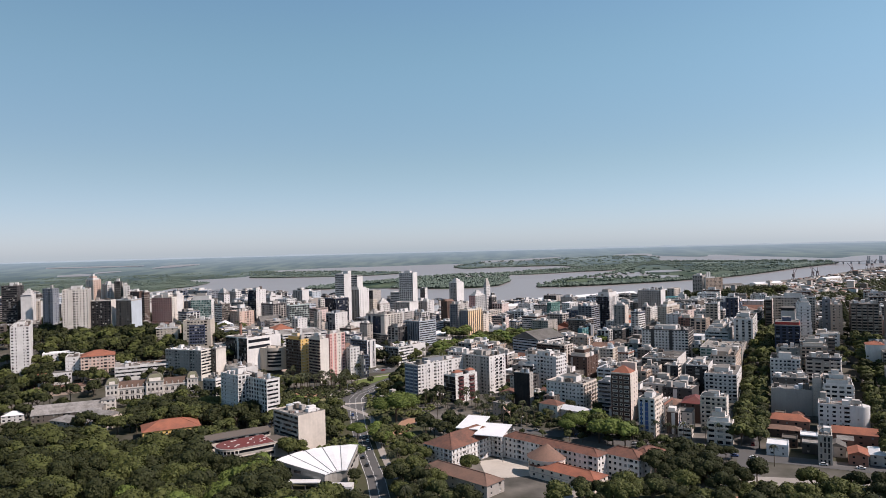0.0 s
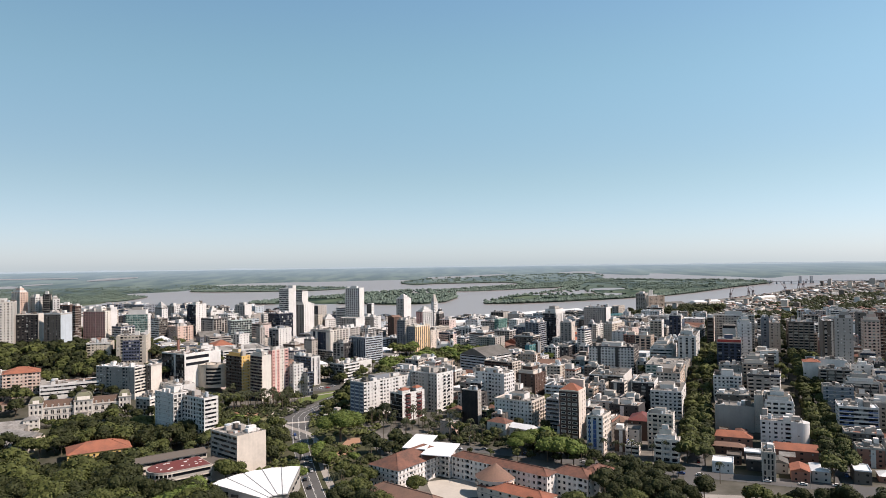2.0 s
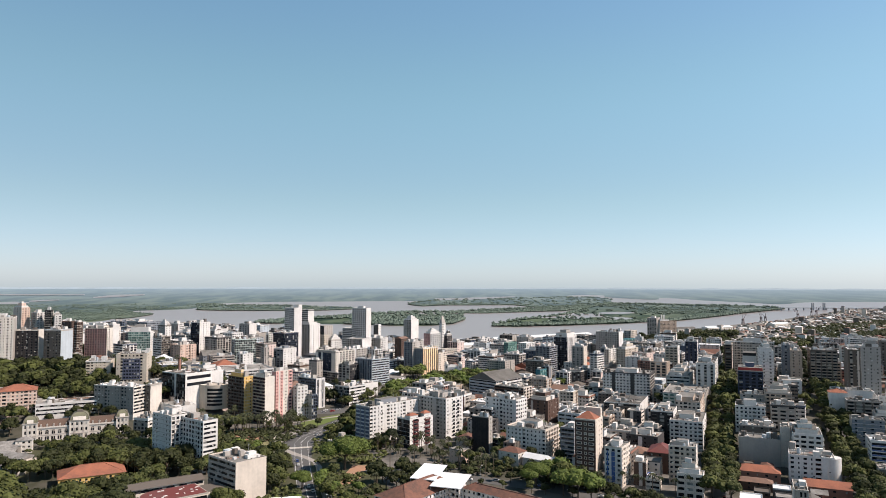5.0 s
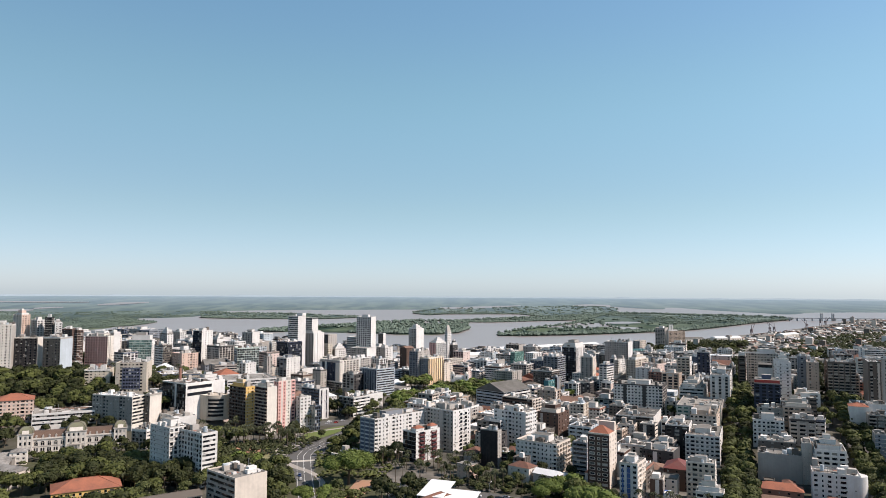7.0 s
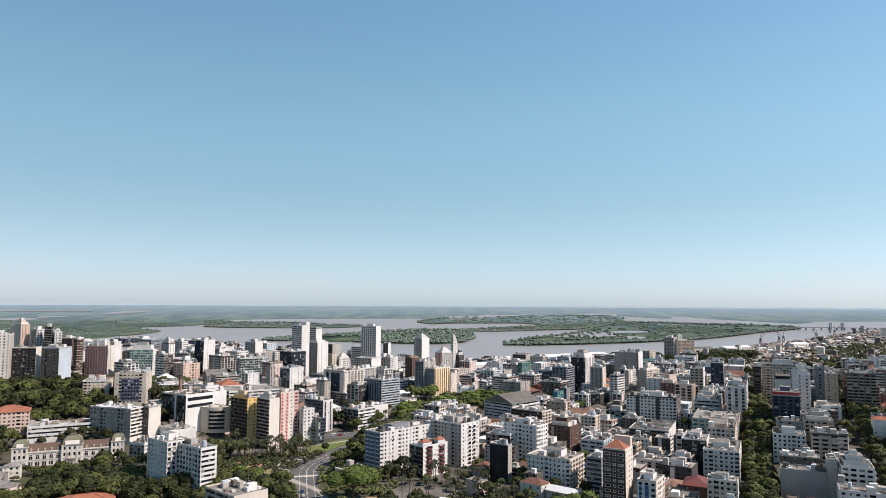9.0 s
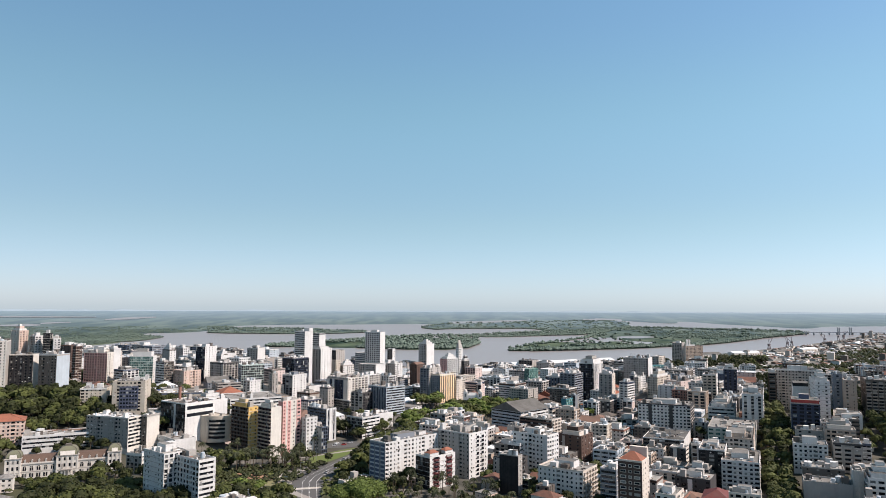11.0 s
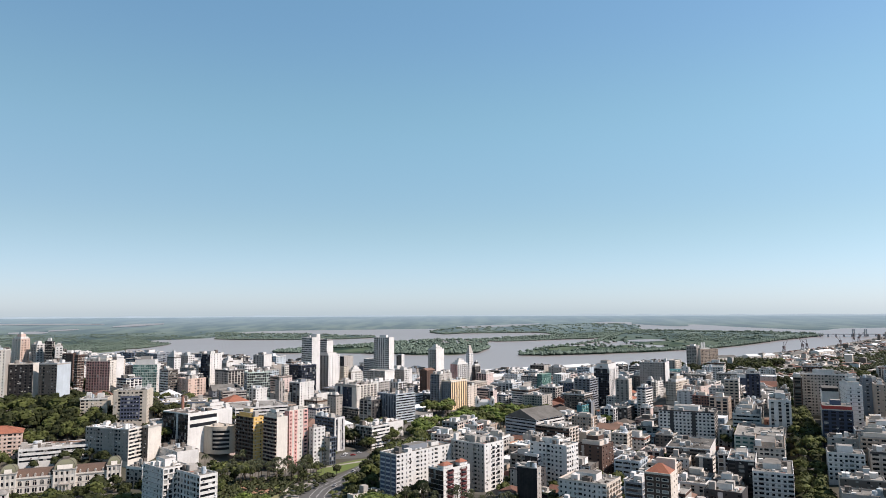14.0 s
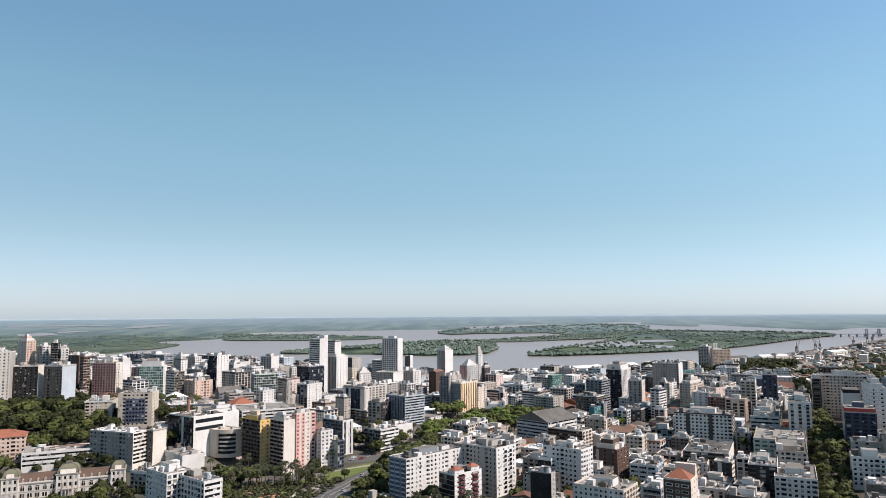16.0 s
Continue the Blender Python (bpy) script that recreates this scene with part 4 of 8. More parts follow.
        block("penthouse", 0.1, 0.3, 0.6, 0.9, 3.0, PLASTER["tan"])
        block("terrace_house", 0.7, 0.1, 0.96, 0.6, 2.6, PLASTER["cream"])
    roof_units(thing, rng, ix0, iy0, ix1, iy1, z, 0 if not (fine or bulk) else {"clutter": 7, "flat": 3, "plain": 2}.get(top, 2) + (5 if bulk else 0), rng.choice((PLASTER["grey"], PLASTER["white"], ROOF)))
    if not bulk and y < 1000:
        fittings(thing, rng, hx, hy, high, z, rs, ls)
    return thing



building(-165.2, 473.0, 40, 15.1, 23.1, 32.9, "white", "white", "S", "W", "lift", "apartment_building", True, seed=1, fine=True)
building(-141.8, 462.8, 40, 10.6, 26.3, 31.2, "white", "white", "W", "b", "plain", "office_building", True, seed=2, fine=True)
building(-103.6, 397.8, 43, 19.1, 27.7, 22.3, "greige", "cream", "B", "n", "clutter", "office_building", True, seed=3, fine=True)
building(-242.8, 600.8, 20, 15.1, 41.1, 22.2, "stone", "ivory", "g", "B", "plain", "apartment_building", True, seed=4, fine=True)
building(-233.0, 611.0, 20, 13.5, 5.4, 23.2, "greybrown", "ivory", "s", "n", "flat", "apartment_building", False, seed=301, fine=True)
building(-214.7, 560.7, 20, 12.0, 13.6, 14.0, "stone", "ivory", "W", "b", "clutter", "office_building", False, seed=302, fine=True)
building(-318.0, 616.0, 78, 37.0, 9.0, 5.2, "tan", "brick", "s", "S", "oldhip", "low_building", False, seed=303, fine=True)
building(-317.7, 593.0, 62, 51.0, 22.0, 9.5, "white", "white", "b", "b", "flat", "office_building", False, seed=5, fine=True)
deck_office = building(-211.0, 630.9, 35, 28.0, 33.0, 25.0, "dark", "white", "k", "n", "darkroof", "office_building", False, seed=6, fine=True)
building(-206.9, 600.4, 45, 16.5, 40.9, 8.7, "white", "white", "s", "n", "flat", "low_building", False, seed=8, fine=True)
building(-221.7, 698.7, 45, 26.0, 19.8, 13.5, "white", "white", "n", "n", "stepped", "apartment_building", False, seed=9, fine=True)
building(-207.1, 738.6, 62, 49.7, 48.0, 17.9, "white", "white", "b", "b", "flat", "office_building", False, seed=10, fine=True)
building(-214.8, 885.4, 60, 27.3, 17.1, 10.1, "beige", "cream", "s", "s", "flat", "apartment_building", False, seed=11, fine=True)
building(-318.0, 674.7, 75, 20.9, 22.0, 18.4, "beige", "beige", "s", "g", "flat", "apartment_building", False, seed=12, fine=True)
office = building(-288.0, 669.6, 80, 26.4, 22.0, 25.8, "beige", "beige", "s", "g", "flat", "apartment_building", False, seed=13, fine=True)
building(-277.8, 712.8, 80, 9.3, 22.0, 10.9, "beige", "blue", "s", "b", "flat", "office_building", False, seed=14, fine=True)
building(-266.3, 710.8, 75, 39.1, 22.0, 10.9, "beige", "beige", "s", "s", "flat", "apartment_building", False, seed=15, fine=True)
building(-12.4, 365.9, 40, 44.2, 21.1, 11.2, "white", "white", "G", "G", "tilehip", "apartment_building", True, seed=16, fine=True)
building(62.0, 348.3, 42, 9.8, 61.2, 11.9, "white", "white", "G", "G", "tilehip", "apartment_building", True, seed=17, fine=True)
building(81.3, 343.1, 42, 12.5, 20.7, 11.7, "white", "white", "G", "g", "tilehip", "apartment_building", True, seed=18, fine=True)
building(87.6, 345.7, 40, 18.1, 11.6, 11.8, "white", "white", "s", "s", "tilehip", "apartment_building", True, seed=19, fine=True)
building(15.0, 387.7, 40, 6.0, 17.7, 11.9, "white", "white", "G", "s", "flat", "apartment_building", True, seed=20, fine=True)
building(56.9, 329.9, 42, 12.2, 38.8, 5.9, "cream", "cream", "s", "s", "redhip", "low_building", True, seed=21, fine=True)
building(5.2, 325.0, 42, 13.0, 45.2, 5.9, "greige", "greige", "s", "s", "oldhip", "low_building", True, seed=22, fine=True)
building(-155.0, 384.5, 55, 39.0, 12.5, 12.2, "cream", "cream", "s", "B", "darkgable", "low_building", True, seed=23, fine=True)
building(-211.3, 426.3, 62, 34.9, 22.0, 6.8, "yellow", "yellow", "s", "g", "redhip", "low_building", True, seed=24, fine=True)
building(-353.9, 602.4, 62, 27.9, 22.0, 17.3, "peach", "peach", "g", "G", "redhip", "apartment_building", False, seed=25, fine=True)
building(-367.9, 602.2, 64, 13.9, 22.0, 17.7, "white", "white", "s", "s", "flat", "apartment_building", False, seed=26, fine=True)

# left towers
building(-445.9, 727.2, 68, 25.6, 22.0, 56.1, "greige", "ivory", "n", "g", "lift", "apartment_tower", False, seed=27, fine=True)
building(-416.1, 598.6, 60, 14.9, 48.0, 44.2, "white", "white", "g", "g", "lift", "apartment_tower", False, seed=28, fine=True)
building(-584.8, 827.2, 75, 17.8, 22.0, 57.7, "dark", "dark", "g", "b", "flat", "office_building", False, seed=29, fine=True)
building(-557.4, 823.0, 70, 11.5, 22.0, 46.1, "white", "white", "g", "n", "stepped", "apartment_tower", False, seed=30, fine=True)
building(-563.8, 852.4, 70, 11.1, 22.0, 36.2, "white", "cream", "g", "s", "flat", "apartment_building", False, seed=31, fine=True)
building(-512.0, 815.6, 10, 10.0, 14.6, 53.9, "bluegrey", "bluegrey", "g", "g", "flat", "apartment_tower", False, seed=32, fine=True)
building(-498.1, 881.8, 25, 10.8, 15.3, 60.9, "cream", "peach", "g", "g", "stepped", "apartment_tower", False, seed=33, fine=True)
building(-405.3, 752.6, -8, 14.3, 21.9, 42.3, "black", "ivory", "v", "n", "flat", "apartment_tower", False, seed=34, fine=True)
building(-477.5, 878.4, 35, 10.6, 14.6, 55.0, "grey", "white", "g", "g", "lift", "apartment_tower", False, seed=35, fine=True)
building(-458.4, 875.0, -5, 7.1, 7.6, 58.4, "black", "black", "g", "g", "lift", "apartment_tower", False, seed=36, fine=True)
building(-454.2, 874.9, 60, 7.7, 53.6, 52.1, "white", "white", "g", "g", "lift", "apartment_tower", False, seed=37, fine=True)
building(-431.5, 870.8, -5, 12.7, 11.6, 44.8, "black", "brown", "s", "s", "lift", "apartment_tower", False, seed=38, fine=True)
building(-380.2, 748.8, 8, 19.2, 19.1, 42.7, "greybrown", "paleblue", "g", "n", "flat", "apartment_tower", False, seed=39, fine=True)
building(-408.8, 838.5, 30, 7.5, 6.0, 45.2, "brown", "brown", "s", "g", "flat", "apartment_tower", False, seed=40, fine=True)
building(-379.8, 851.0, 8, 28.0, 28.2, 37.7, "pink", "ivory", "W", "g", "penthouse", "apartment_building", False, seed=41, fine=True)
building(-378.2, 862.7, 40, 8.1, 10.8, 41.7, "grey", "white", "s", "n", "flat", "apartment_tower", False, seed=42, fine=True)
building(-340.8, 881.4, -4, 12.0, 26.4, 32.0, "greenwhite", "white", "k", "s", "crown", "office_building", False, seed=43, fine=True)
building(-316.0, 852.3, 35, 12.0, 16.7, 27.5, "white", "greybrown", "b", "b", "flat", "office_building", False, seed=44, fine=True)
building(-351.6, 958.6, 40, 8.7, 18.5, 34.9, "grey", "white", "s", "s", "stepped", "apartment_building", False, seed=45, fine=True)
building(-342.2, 980.0, 40, 9.0, 20.0, 35.7, "grey", "white", "g", "g", "lift", "apartment_building", False, seed=46, fine=True)
building(-310.3, 915.9, 30, 12.4, 26.4, 24.5, "grey", "cream", "g", "g", "flat", "apartment_building", False, seed=47, fine=True)
building(-292.4, 849.1, 40, 20.8, 22.5, 17.9, "peach", "peach", "g", "g", "flat", "apartment_building", False, seed=48, fine=True)
building(-290.7, 911.8, 25, 19.4, 14.8, 41.4, "navy", "white", "k", "s", "lift", "office_building", False, seed=49, fine=True)
building(-281.8, 946.0, 40, 14.4, 12.9, 28.4, "grey", "white", "g", "n", "stepped", "apartment_building", False, seed=50, fine=True)
building(-262.7, 921.4, 40, 24.9, 25.5, 23.9, "greybrown", "white", "b", "b", "flat", "office_building", False, seed=51, fine=True)
building(-234.6, 872.1, 60, 25.9, 15.0, 28.3, "paleblue", "greenwhite", "k", "k", "flat", "office_building", False, seed=52, fine=True)
building(-244.2, 978.1, 20, 17.3, 16.3, 36.6, "grey", "white", "v", "n", "lift", "apartment_building", False, seed=53, fine=True)
building(-218.1, 981.2, 40, 10.2, 7.2, 30.3, "white", "white", "g", "g", "flat", "apartment_building", False, seed=54, fine=True)

# centre
building(-158.5, 624.1, 40, 9.2, 23.3, 36.7, "brown", "yellow", "C", "S", "penthouse", "apartment_building", False, seed=55, fine=True)
building(-137.9, 612.7, 42, 9.6, 17.5, 38.6, "maroon", "ivory", "C", "n", "penthouse", "apartment_tower", False, seed=56, fine=True)
pink_tower = building(-131.7, 625.4, 42, 17.5, 6.0, 42.3, "pink", "ivory", "G", "S", "lift", "apartment_tower", False, seed=57, fine=True)
building(-114.2, 632.4, 44, 11.0, 6.0, 27.8, "white", "white", "s", "g", "flat", "apartment_building", False, seed=58, fine=True)
building(-102.1, 635.1, 42, 6.0, 11.2, 20.3, "grey", "slate", "g", "k", "flat", "office_building", False, seed=59, fine=True)
building(-106.3, 684.1, 42, 11.1, 26.4, 27.6, "slate", "white", "b", "v", "flat", "office_building", False, seed=60, fine=True)
building(-190.7, 954.3, 35, 25.3, 22.7, 41.9, "navy", "navy", "k", "k", "flat", "office_building", False, seed=61, fine=True)
building(-183.9, 984.1, 35, 14.5, 19.2, 77.0, "white", "white", "b", "n", "core", "office_building", False, seed=62, fine=True)
building(-169.8, 1014.0, 35, 11.8, 17.2, 77.7, "white", "white", "b", "n", "flat", "office_building", False, seed=63, fine=False)
building(-165.9, 1005.5, 30, 23.1, 24.4, 58.2, "grey", "white", "v", "s", "stepped", "apartment_tower", False, seed=64, fine=False)
building(-149.0, 1029.4, 30, 10.3, 20.6, 42.8, "beige", "beige", "g", "g", "flat", "apartment_tower", False, seed=65, fine=False)
building(-139.8, 1035.7, 45, 19.7, 10.4, 36.3, "greybrown", "white", "g", "g", "stepped", "apartment_building", False, seed=66, fine=False)
building(-163.9, 1133.3, 30, 22.0, 10.9, 50.0, "dark", "grey", "g", "s", "flat", "apartment_tower", False, seed=67, fine=False)
court = building(-111.2, 869.0, 42, 31.0, 36.8, 35.4, "navy", "ivory", "v", "c", "flat", "apartment_building", False, seed=68, fine=True)
building(-107.9, 859.4, 42, 40.1, 57.1, 11.2, "greige", "greige", "k", "k", "flat", "office_building", False, seed=69, fine=True)
building(-89.5, 1049.3, 25, 14.2, 24.7, 81.6, "white", "white", "W", "n", "lift", "apartment_tower", False, seed=70, fine=False)
building(-98.3, 1081.6, 28, 24.1, 36.6, 49.5, "white", "white", "b", "n", "flat", "office_building", False, seed=71, fine=False)
building(-92.9, 1020.9, 28, 24.2, 28.5, 38.4, "grey", "white", "g", "n", "flat", "apartment_tower", False, seed=72, fine=False)
building(-82.8, 1220.3, 25, 9.6, 9.6, 48.0, "greybrown", "white", "g", "s", "flat", "apartment_tower", False, seed=73, fine=False)
building(-69.8, 1076.8, 35, 17.9, 17.6, 35.3, "grey", "white", "g", "g", "lift", "apartment_building", False, seed=74, fine=False)
building(-36.4, 1026.4, 35, 17.9, 12.1, 38.7, "brown", "brown", "s", "s", "gable", "apartment_tower", False, seed=75, fine=False)
building(-64.3, 829.7, 44, 28.1, 25.7, 29.9, "bluegrey", "paleblue", "v", "B", "flat", "office_building", False, seed=76, fine=True)
building(-18.8, 932.9, 35, 26.3, 13.6, 41.3, "bluegrey", "grey", "C", "g", "lift", "apartment_tower", False, seed=77, fine=True)
building(-4.8, 927.7, 38, 32.0, 32.7, 33.8, "bluegrey", "orange", "G", "v", "flat", "apartment_building", False, seed=78, fine=True)
building(-26.6, 1262.8, 35, 22.7, 17.2, 53.9, "grey", "white", "g", "n", "stepped", "apartment_tower", False, seed=79, fine=False)
building(26.9, 1200.7, 40, 10.7, 6.0, 50.3, "white", "white", "g", "g", "spire", "apartment_tower", False, seed=80, fine=False)
building(34.5, 1160.5, 40, 13.3, 6.0, 34.3, "dark", "dark", "g", "g", "stepped", "apartment_building", False, seed=81, fine=False)
building(6.4, 1113.0, 40, 25.8, 13.6, 40.2, "pink", "white", "g", "c", "stepped", "apartment_tower", False, seed=82, fine=False)
building(16.1, 951.9, 40, 18.3, 9.7, 25.0, "cream", "cream", "g", "g", "flat", "apartment_building", False, seed=83, fine=True)
building(27.4, 1016.6, 40, 28.1, 12.5, 23.4, "brick", "cream", "c", "c", "flat", "apartment_building", False, seed=84, fine=False)
building(45.9, 985.9, 50, 18.3, 16.5, 19.4, "dark", "black", "b", "n", "flat", "office_building", False, seed=85, fine=True)
building(50.6, 1176.9, 60, 43.7, 16.0, 15.5, "white", "white", "n", "n", "vault", "apartment_building", False, seed=86, fine=False)
building(93.3, 1188.3, 45, 17.4, 7.2, 25.4, "white", "white", "g", "g", "lift", "apartment_building", False, seed=87, fine=False)
building(86.4, 1082.5, 60, 35.6, 9.1, 14.3, "dark", "dark", "b", "b", "flat", "office_building", False, seed=88, fine=False)
building(123.3, 1060.8, 40, 25.2, 7.8, 29.7, "green", "green", "k", "k", "flat", "office_building", False, seed=89, fine=False)
building(157.3, 1384.0, 65, 48.0, 26.2, 10.3, "white", "grey", "n", "n", "vault", "apartment_building", False, seed=90, fine=False)
building(155.3, 1087.8, 40, 25.1, 14.3, 26.9, "white", "white", "g", "v", "flat", "apartment_building", False, seed=91, fine=False)
building(160.2, 917.9, 35, 27.0, 20.3, 36.3, "bluegrey", "bluegrey", "c", "B", "lift", "office_building", False, seed=92, fine=True)
building(187.4, 935.1, 32, 36.1, 18.9, 45.6, "navy", "white", "k", "v", "crown", "office_building", False, seed=93, fine=True)
building(194.6, 874.3, 28, 16.2, 14.9, 37.6, "greige", "cream", "v", "s", "lift", "apartment_building", False, seed=94, fine=True)
building(133.6, 835.2, 40, 15.5, 6.1, 16.5, "teal", "teal", "n", "k", "flat", "office_building", False, seed=95, fine=True)
building(200.5, 829.8, 40, 18.3, 10.0, 30.2, "white", "white", "c", "b", "lift", "office_building", False, seed=96, fine=True)
building(261.0, 951.4, 28, 28.5, 31.3, 34.7, "grey", "white", "G", "n", "flat", "apartment_building", False, seed=97, fine=True)
building(296.5, 1059.9, 60, 30.4, 6.0, 19.3, "teal", "teal", "k", "k", "flat", "office_building", False, seed=98, fine=False)
building(320.7, 1093.5, 40, 23.9, 11.0, 31.8, "grey", "cream", "c", "c", "flat", "apartment_building", False, seed=99, fine=False)
building(232.2, 897.0, 40, 21.6, 6.0, 19.3, "cream", "white", "g", "g", "flat", "apartment_building", False, seed=100, fine=True)
building(240.4, 852.3, 40, 39.4, 11.7, 21.2, "beige", "beige", "g", "g", "stepped", "apartment_building", False, seed=101, fine=True)
building(259.1, 830.0, 50, 41.6, 20.4, 17.9, "peach", "pinkish", "s", "s", "flat", "apartment_building", False, seed=102, fine=True)
building(494.0, 1480.0, 28, 46.8, 19.4, 46.0, "grey", "grey", "c", "g", "lift", "apartment_tower", False, seed=103, fine=True)
building(501.5, 1479.0, 80, 38.6, 9.5, 40.0, "white", "tan", "n", "G", "pillars", "apartment_tower", False, seed=104, fine=True)
building(326.8, 1048.7, 60, 43.6, 11.2, 13.9, "white", "white", "g", "g", "gable", "apartment_building", False, seed=105, fine=False)
building(69.3, 718.6, 45, 43.3, 35.8, 20.6, "paleblue", "white", "b", "b", "gable", "office_building", False, seed=106, fine=True)
building(89.0, 663.9, 38, 16.2, 31.9, 21.8, "brown", "cream", "b", "c", "flat", "office_building", False, seed=107, fine=True)
# two white blocks: the shade of their left faces is put into the plaster colour
long_white_block = building(-43.4, 536.4, 44, 51.0, 16.1, 27.1, "bluegrey", "white", "n", "g", "roofbox", "apartment_building", True, seed=108, fine=True)
square_white_block = building(13.2, 553.3, 42, 20.8, 29.6, 30.1, "grey", "white", "g", "s", "roofbox", "apartment_building", True, seed=109, fine=True)
RED_TOP = 20.1
red_white_block = building(-13.7, 524.4, 46, 23.4, 13.6, 20.1, "black", "white", "k", "s", "roofbox", "office_building", True, seed=110, fine=True)
building(40.8, 667.8, 45, 16.4, 7.9, 9.8, "brickorange", "brickorange", "s", "b", "flat", "office_building", False, seed=111, fine=True)
building(66.8, 550.8, 40, 15.3, 28.2, 29.3, "white", "white", "g", "g", "roofbox", "apartment_building", False, seed=112, fine=True)
building(42.0, 511.0, 32, 6.0, 13.2, 24.2, "black", "grey", "n", "s", "flat", "apartment_building", True, seed=113, fine=True)
building(49.0, 559.6, 35, 22.2, 9.8, 22.1, "black", "white", "n", "b", "flat", "office_building", False, seed=114, fine=True)
building(49.0, 517.6, 40, 9.4, 8.1, 7.6, "dark", "olive", "b", "s", "flat", "low_building", True, seed=115, fine=True)
building(78.5, 490.6, 34, 22.8, 29.5, 19.2, "white", "cream", "G", "c", "lift", "apartment_building", True, seed=116, fine=True)
building(96.0, 577.9, 36, 20.5, 17.8, 24.0, "brown", "brown", "s", "s", "stepped", "apartment_building", False, seed=117, fine=True)
building(105.0, 674.7, 32, 18.1, 10.6, 16.6, "beige", "cream", "n", "g", "flat", "apartment_building", False, seed=118, fine=True)
building(121.2, 665.8, 30, 10.8, 12.5, 15.9, "grey", "grey", "G", "s", "flat", "apartment_building", False, seed=119, fine=True)
building(131.5, 646.5, 30, 14.9, 13.0, 20.2, "beige", "beige", "G", "g", "flat", "apartment_building", False, seed=120, fine=True)
building(96.2, 482.2, 34, 12.6, 9.8, 22.1, "bluegrey", "bluegrey", "b", "s", "flat", "office_building", True, seed=121, fine=True)
building(117.3, 595.3, 34, 20.1, 13.0, 13.7, "grey", "white", "s", "s", "flat", "apartment_building", False, seed=122, fine=True)
red_roof_tower = building(104.8, 459.9, 32, 15.0, 13.6, 31.8, "brown", "cream", "n", "s", "redroof", "apartment_tower", True, seed=123, fine=True)
BLUE_TOP = 22.4
blue_white_tower = building(111.5, 426.0, 33, 17.0, 10.2, 22.4, "white", "cream", "g", "g", "roofbox", "apartment_building", True, seed=124, fine=True)
strip_slab = building(203.8, 653.4, 26, 34.4, 42.7, 32.4, "white", "dark", "G", "s", "roofbox", "apartment_building", False, seed=125, fine=True)
building(199.3, 667.4, 26, 38.0, 35.0, 17.6, "paleblue", "paleblue", "g", "c", "flat", "apartment_building", False, seed=126, fine=True)
building(171.4, 579.7, 26, 46.5, 29.3, 21.0, "greybrown", "white", "b", "n", "flat", "office_building", False, seed=127, fine=True)
building(153.9, 572.2, 26, 27.9, 12.9, 16.0, "white", "cream", "g", "g", "flat", "apartment_building", False, seed=128, fine=True)
building(178.7, 525.9, 26, 33.9, 16.1, 24.3, "black", "white", "V", "s", "lift", "apartment_building", True, seed=129, fine=True)
building(192.9, 507.9, 26, 41.2, 22.3, 19.3, "white", "white", "G", "s", "roofbox", "apartment_building", True, seed=130, fine=True)
building(206.0, 543.6, 26, 48.0, 18.6, 22.4, "greige", "tan", "G", "s", "redterrace", "apartment_building", False, seed=131, fine=True)
building(227.8, 586.6, 26, 56.6, 33.6, 14.6, "greenwhite", "grey", "c", "s", "flat", "office_building", False, seed=132, fine=True)
building(255.7, 632.5, 26, 60.3, 15.9, 28.3, "white", "white", "v", "g", "lift", "apartment_building", False, seed=133, fine=True)
building(299.1, 778.8, 24, 22.0, 12.9, 36.2, "navy", "white", "v", "s", "lift", "apartment_building", False, seed=134, fine=True)
building(312.6, 756.1, 30, 37.6, 6.0, 21.4, "bluegrey", "bluegrey", "k", "k", "flat", "office_building", False, seed=135, fine=True)
building(271.0, 762.7, 26, 22.0, 12.9, 31.6, "beige", "white", "c", "s", "flat", "apartment_building", False, seed=136, fine=True)
building(243.3, 658.8, 26, 50.8, 20.8, 15.3, "white", "white", "b", "s", "stepped", "office_building", False, seed=137, fine=True)

# right of street
building(276.6, 587.1, 26, 22.0, 19.4, 27.3, "navy", "greige", "V", "s", "redband", "apartment_building", False, seed=138, fine=True)
building(297.4, 640.4, 26, 22.0, 11.7, 34.1, "white", "white", "n", "n", "blacktop", "apartment_building", False, seed=139, fine=True)
building(284.9, 607.6, 112, 10.1, 33.8, 42.4, "white", "white", "s", "s", "stepped", "apartment_tower", False, seed=140, fine=True)
building(364.3, 738.0, 26, 22.0, 41.7, 38.1, "greige", "greige", "G", "s", "lift", "apartment_building", False, seed=141, fine=True)
building(318.1, 735.3, 26, 22.0, 7.3, 36.7, "brown", "cream", "c", "s", "flat", "apartment_building", False, seed=142, fine=True)
building(349.7, 694.9, 116, 7.0, 22.0, 39.4, "bluegrey", "bluegrey", "g", "s", "flat", "apartment_tower", False, seed=143, fine=True)
building(349.3, 678.3, 116, 9.8, 51.3, 35.6, "tan", "tan", "n", "s", "flat", "apartment_building", False, seed=144, fine=True)
building(367.4, 676.5, 116, 23.1, 38.1, 36.1, "greybrown", "greybrown", "s", "c", "flat", "apartment_building", False, seed=145, fine=True)
building(379.0, 674.6, 116, 14.9, 32.4, 24.8, "tan", "tan", "s", "c", "flat", "apartment_building", False, seed=146, fine=True)
building(355.7, 599.1, 116, 9.6, 30.9, 44.0, "greybrown", "greybrown", "n", "v", "flat", "apartment_tower", False, seed=147, fine=True)
building(355.8, 581.4, 116, 13.6, 6.5, 49.0, "greige", "grey", "v", "s", "stepped", "apartment_tower", False, seed=148, fine=True)
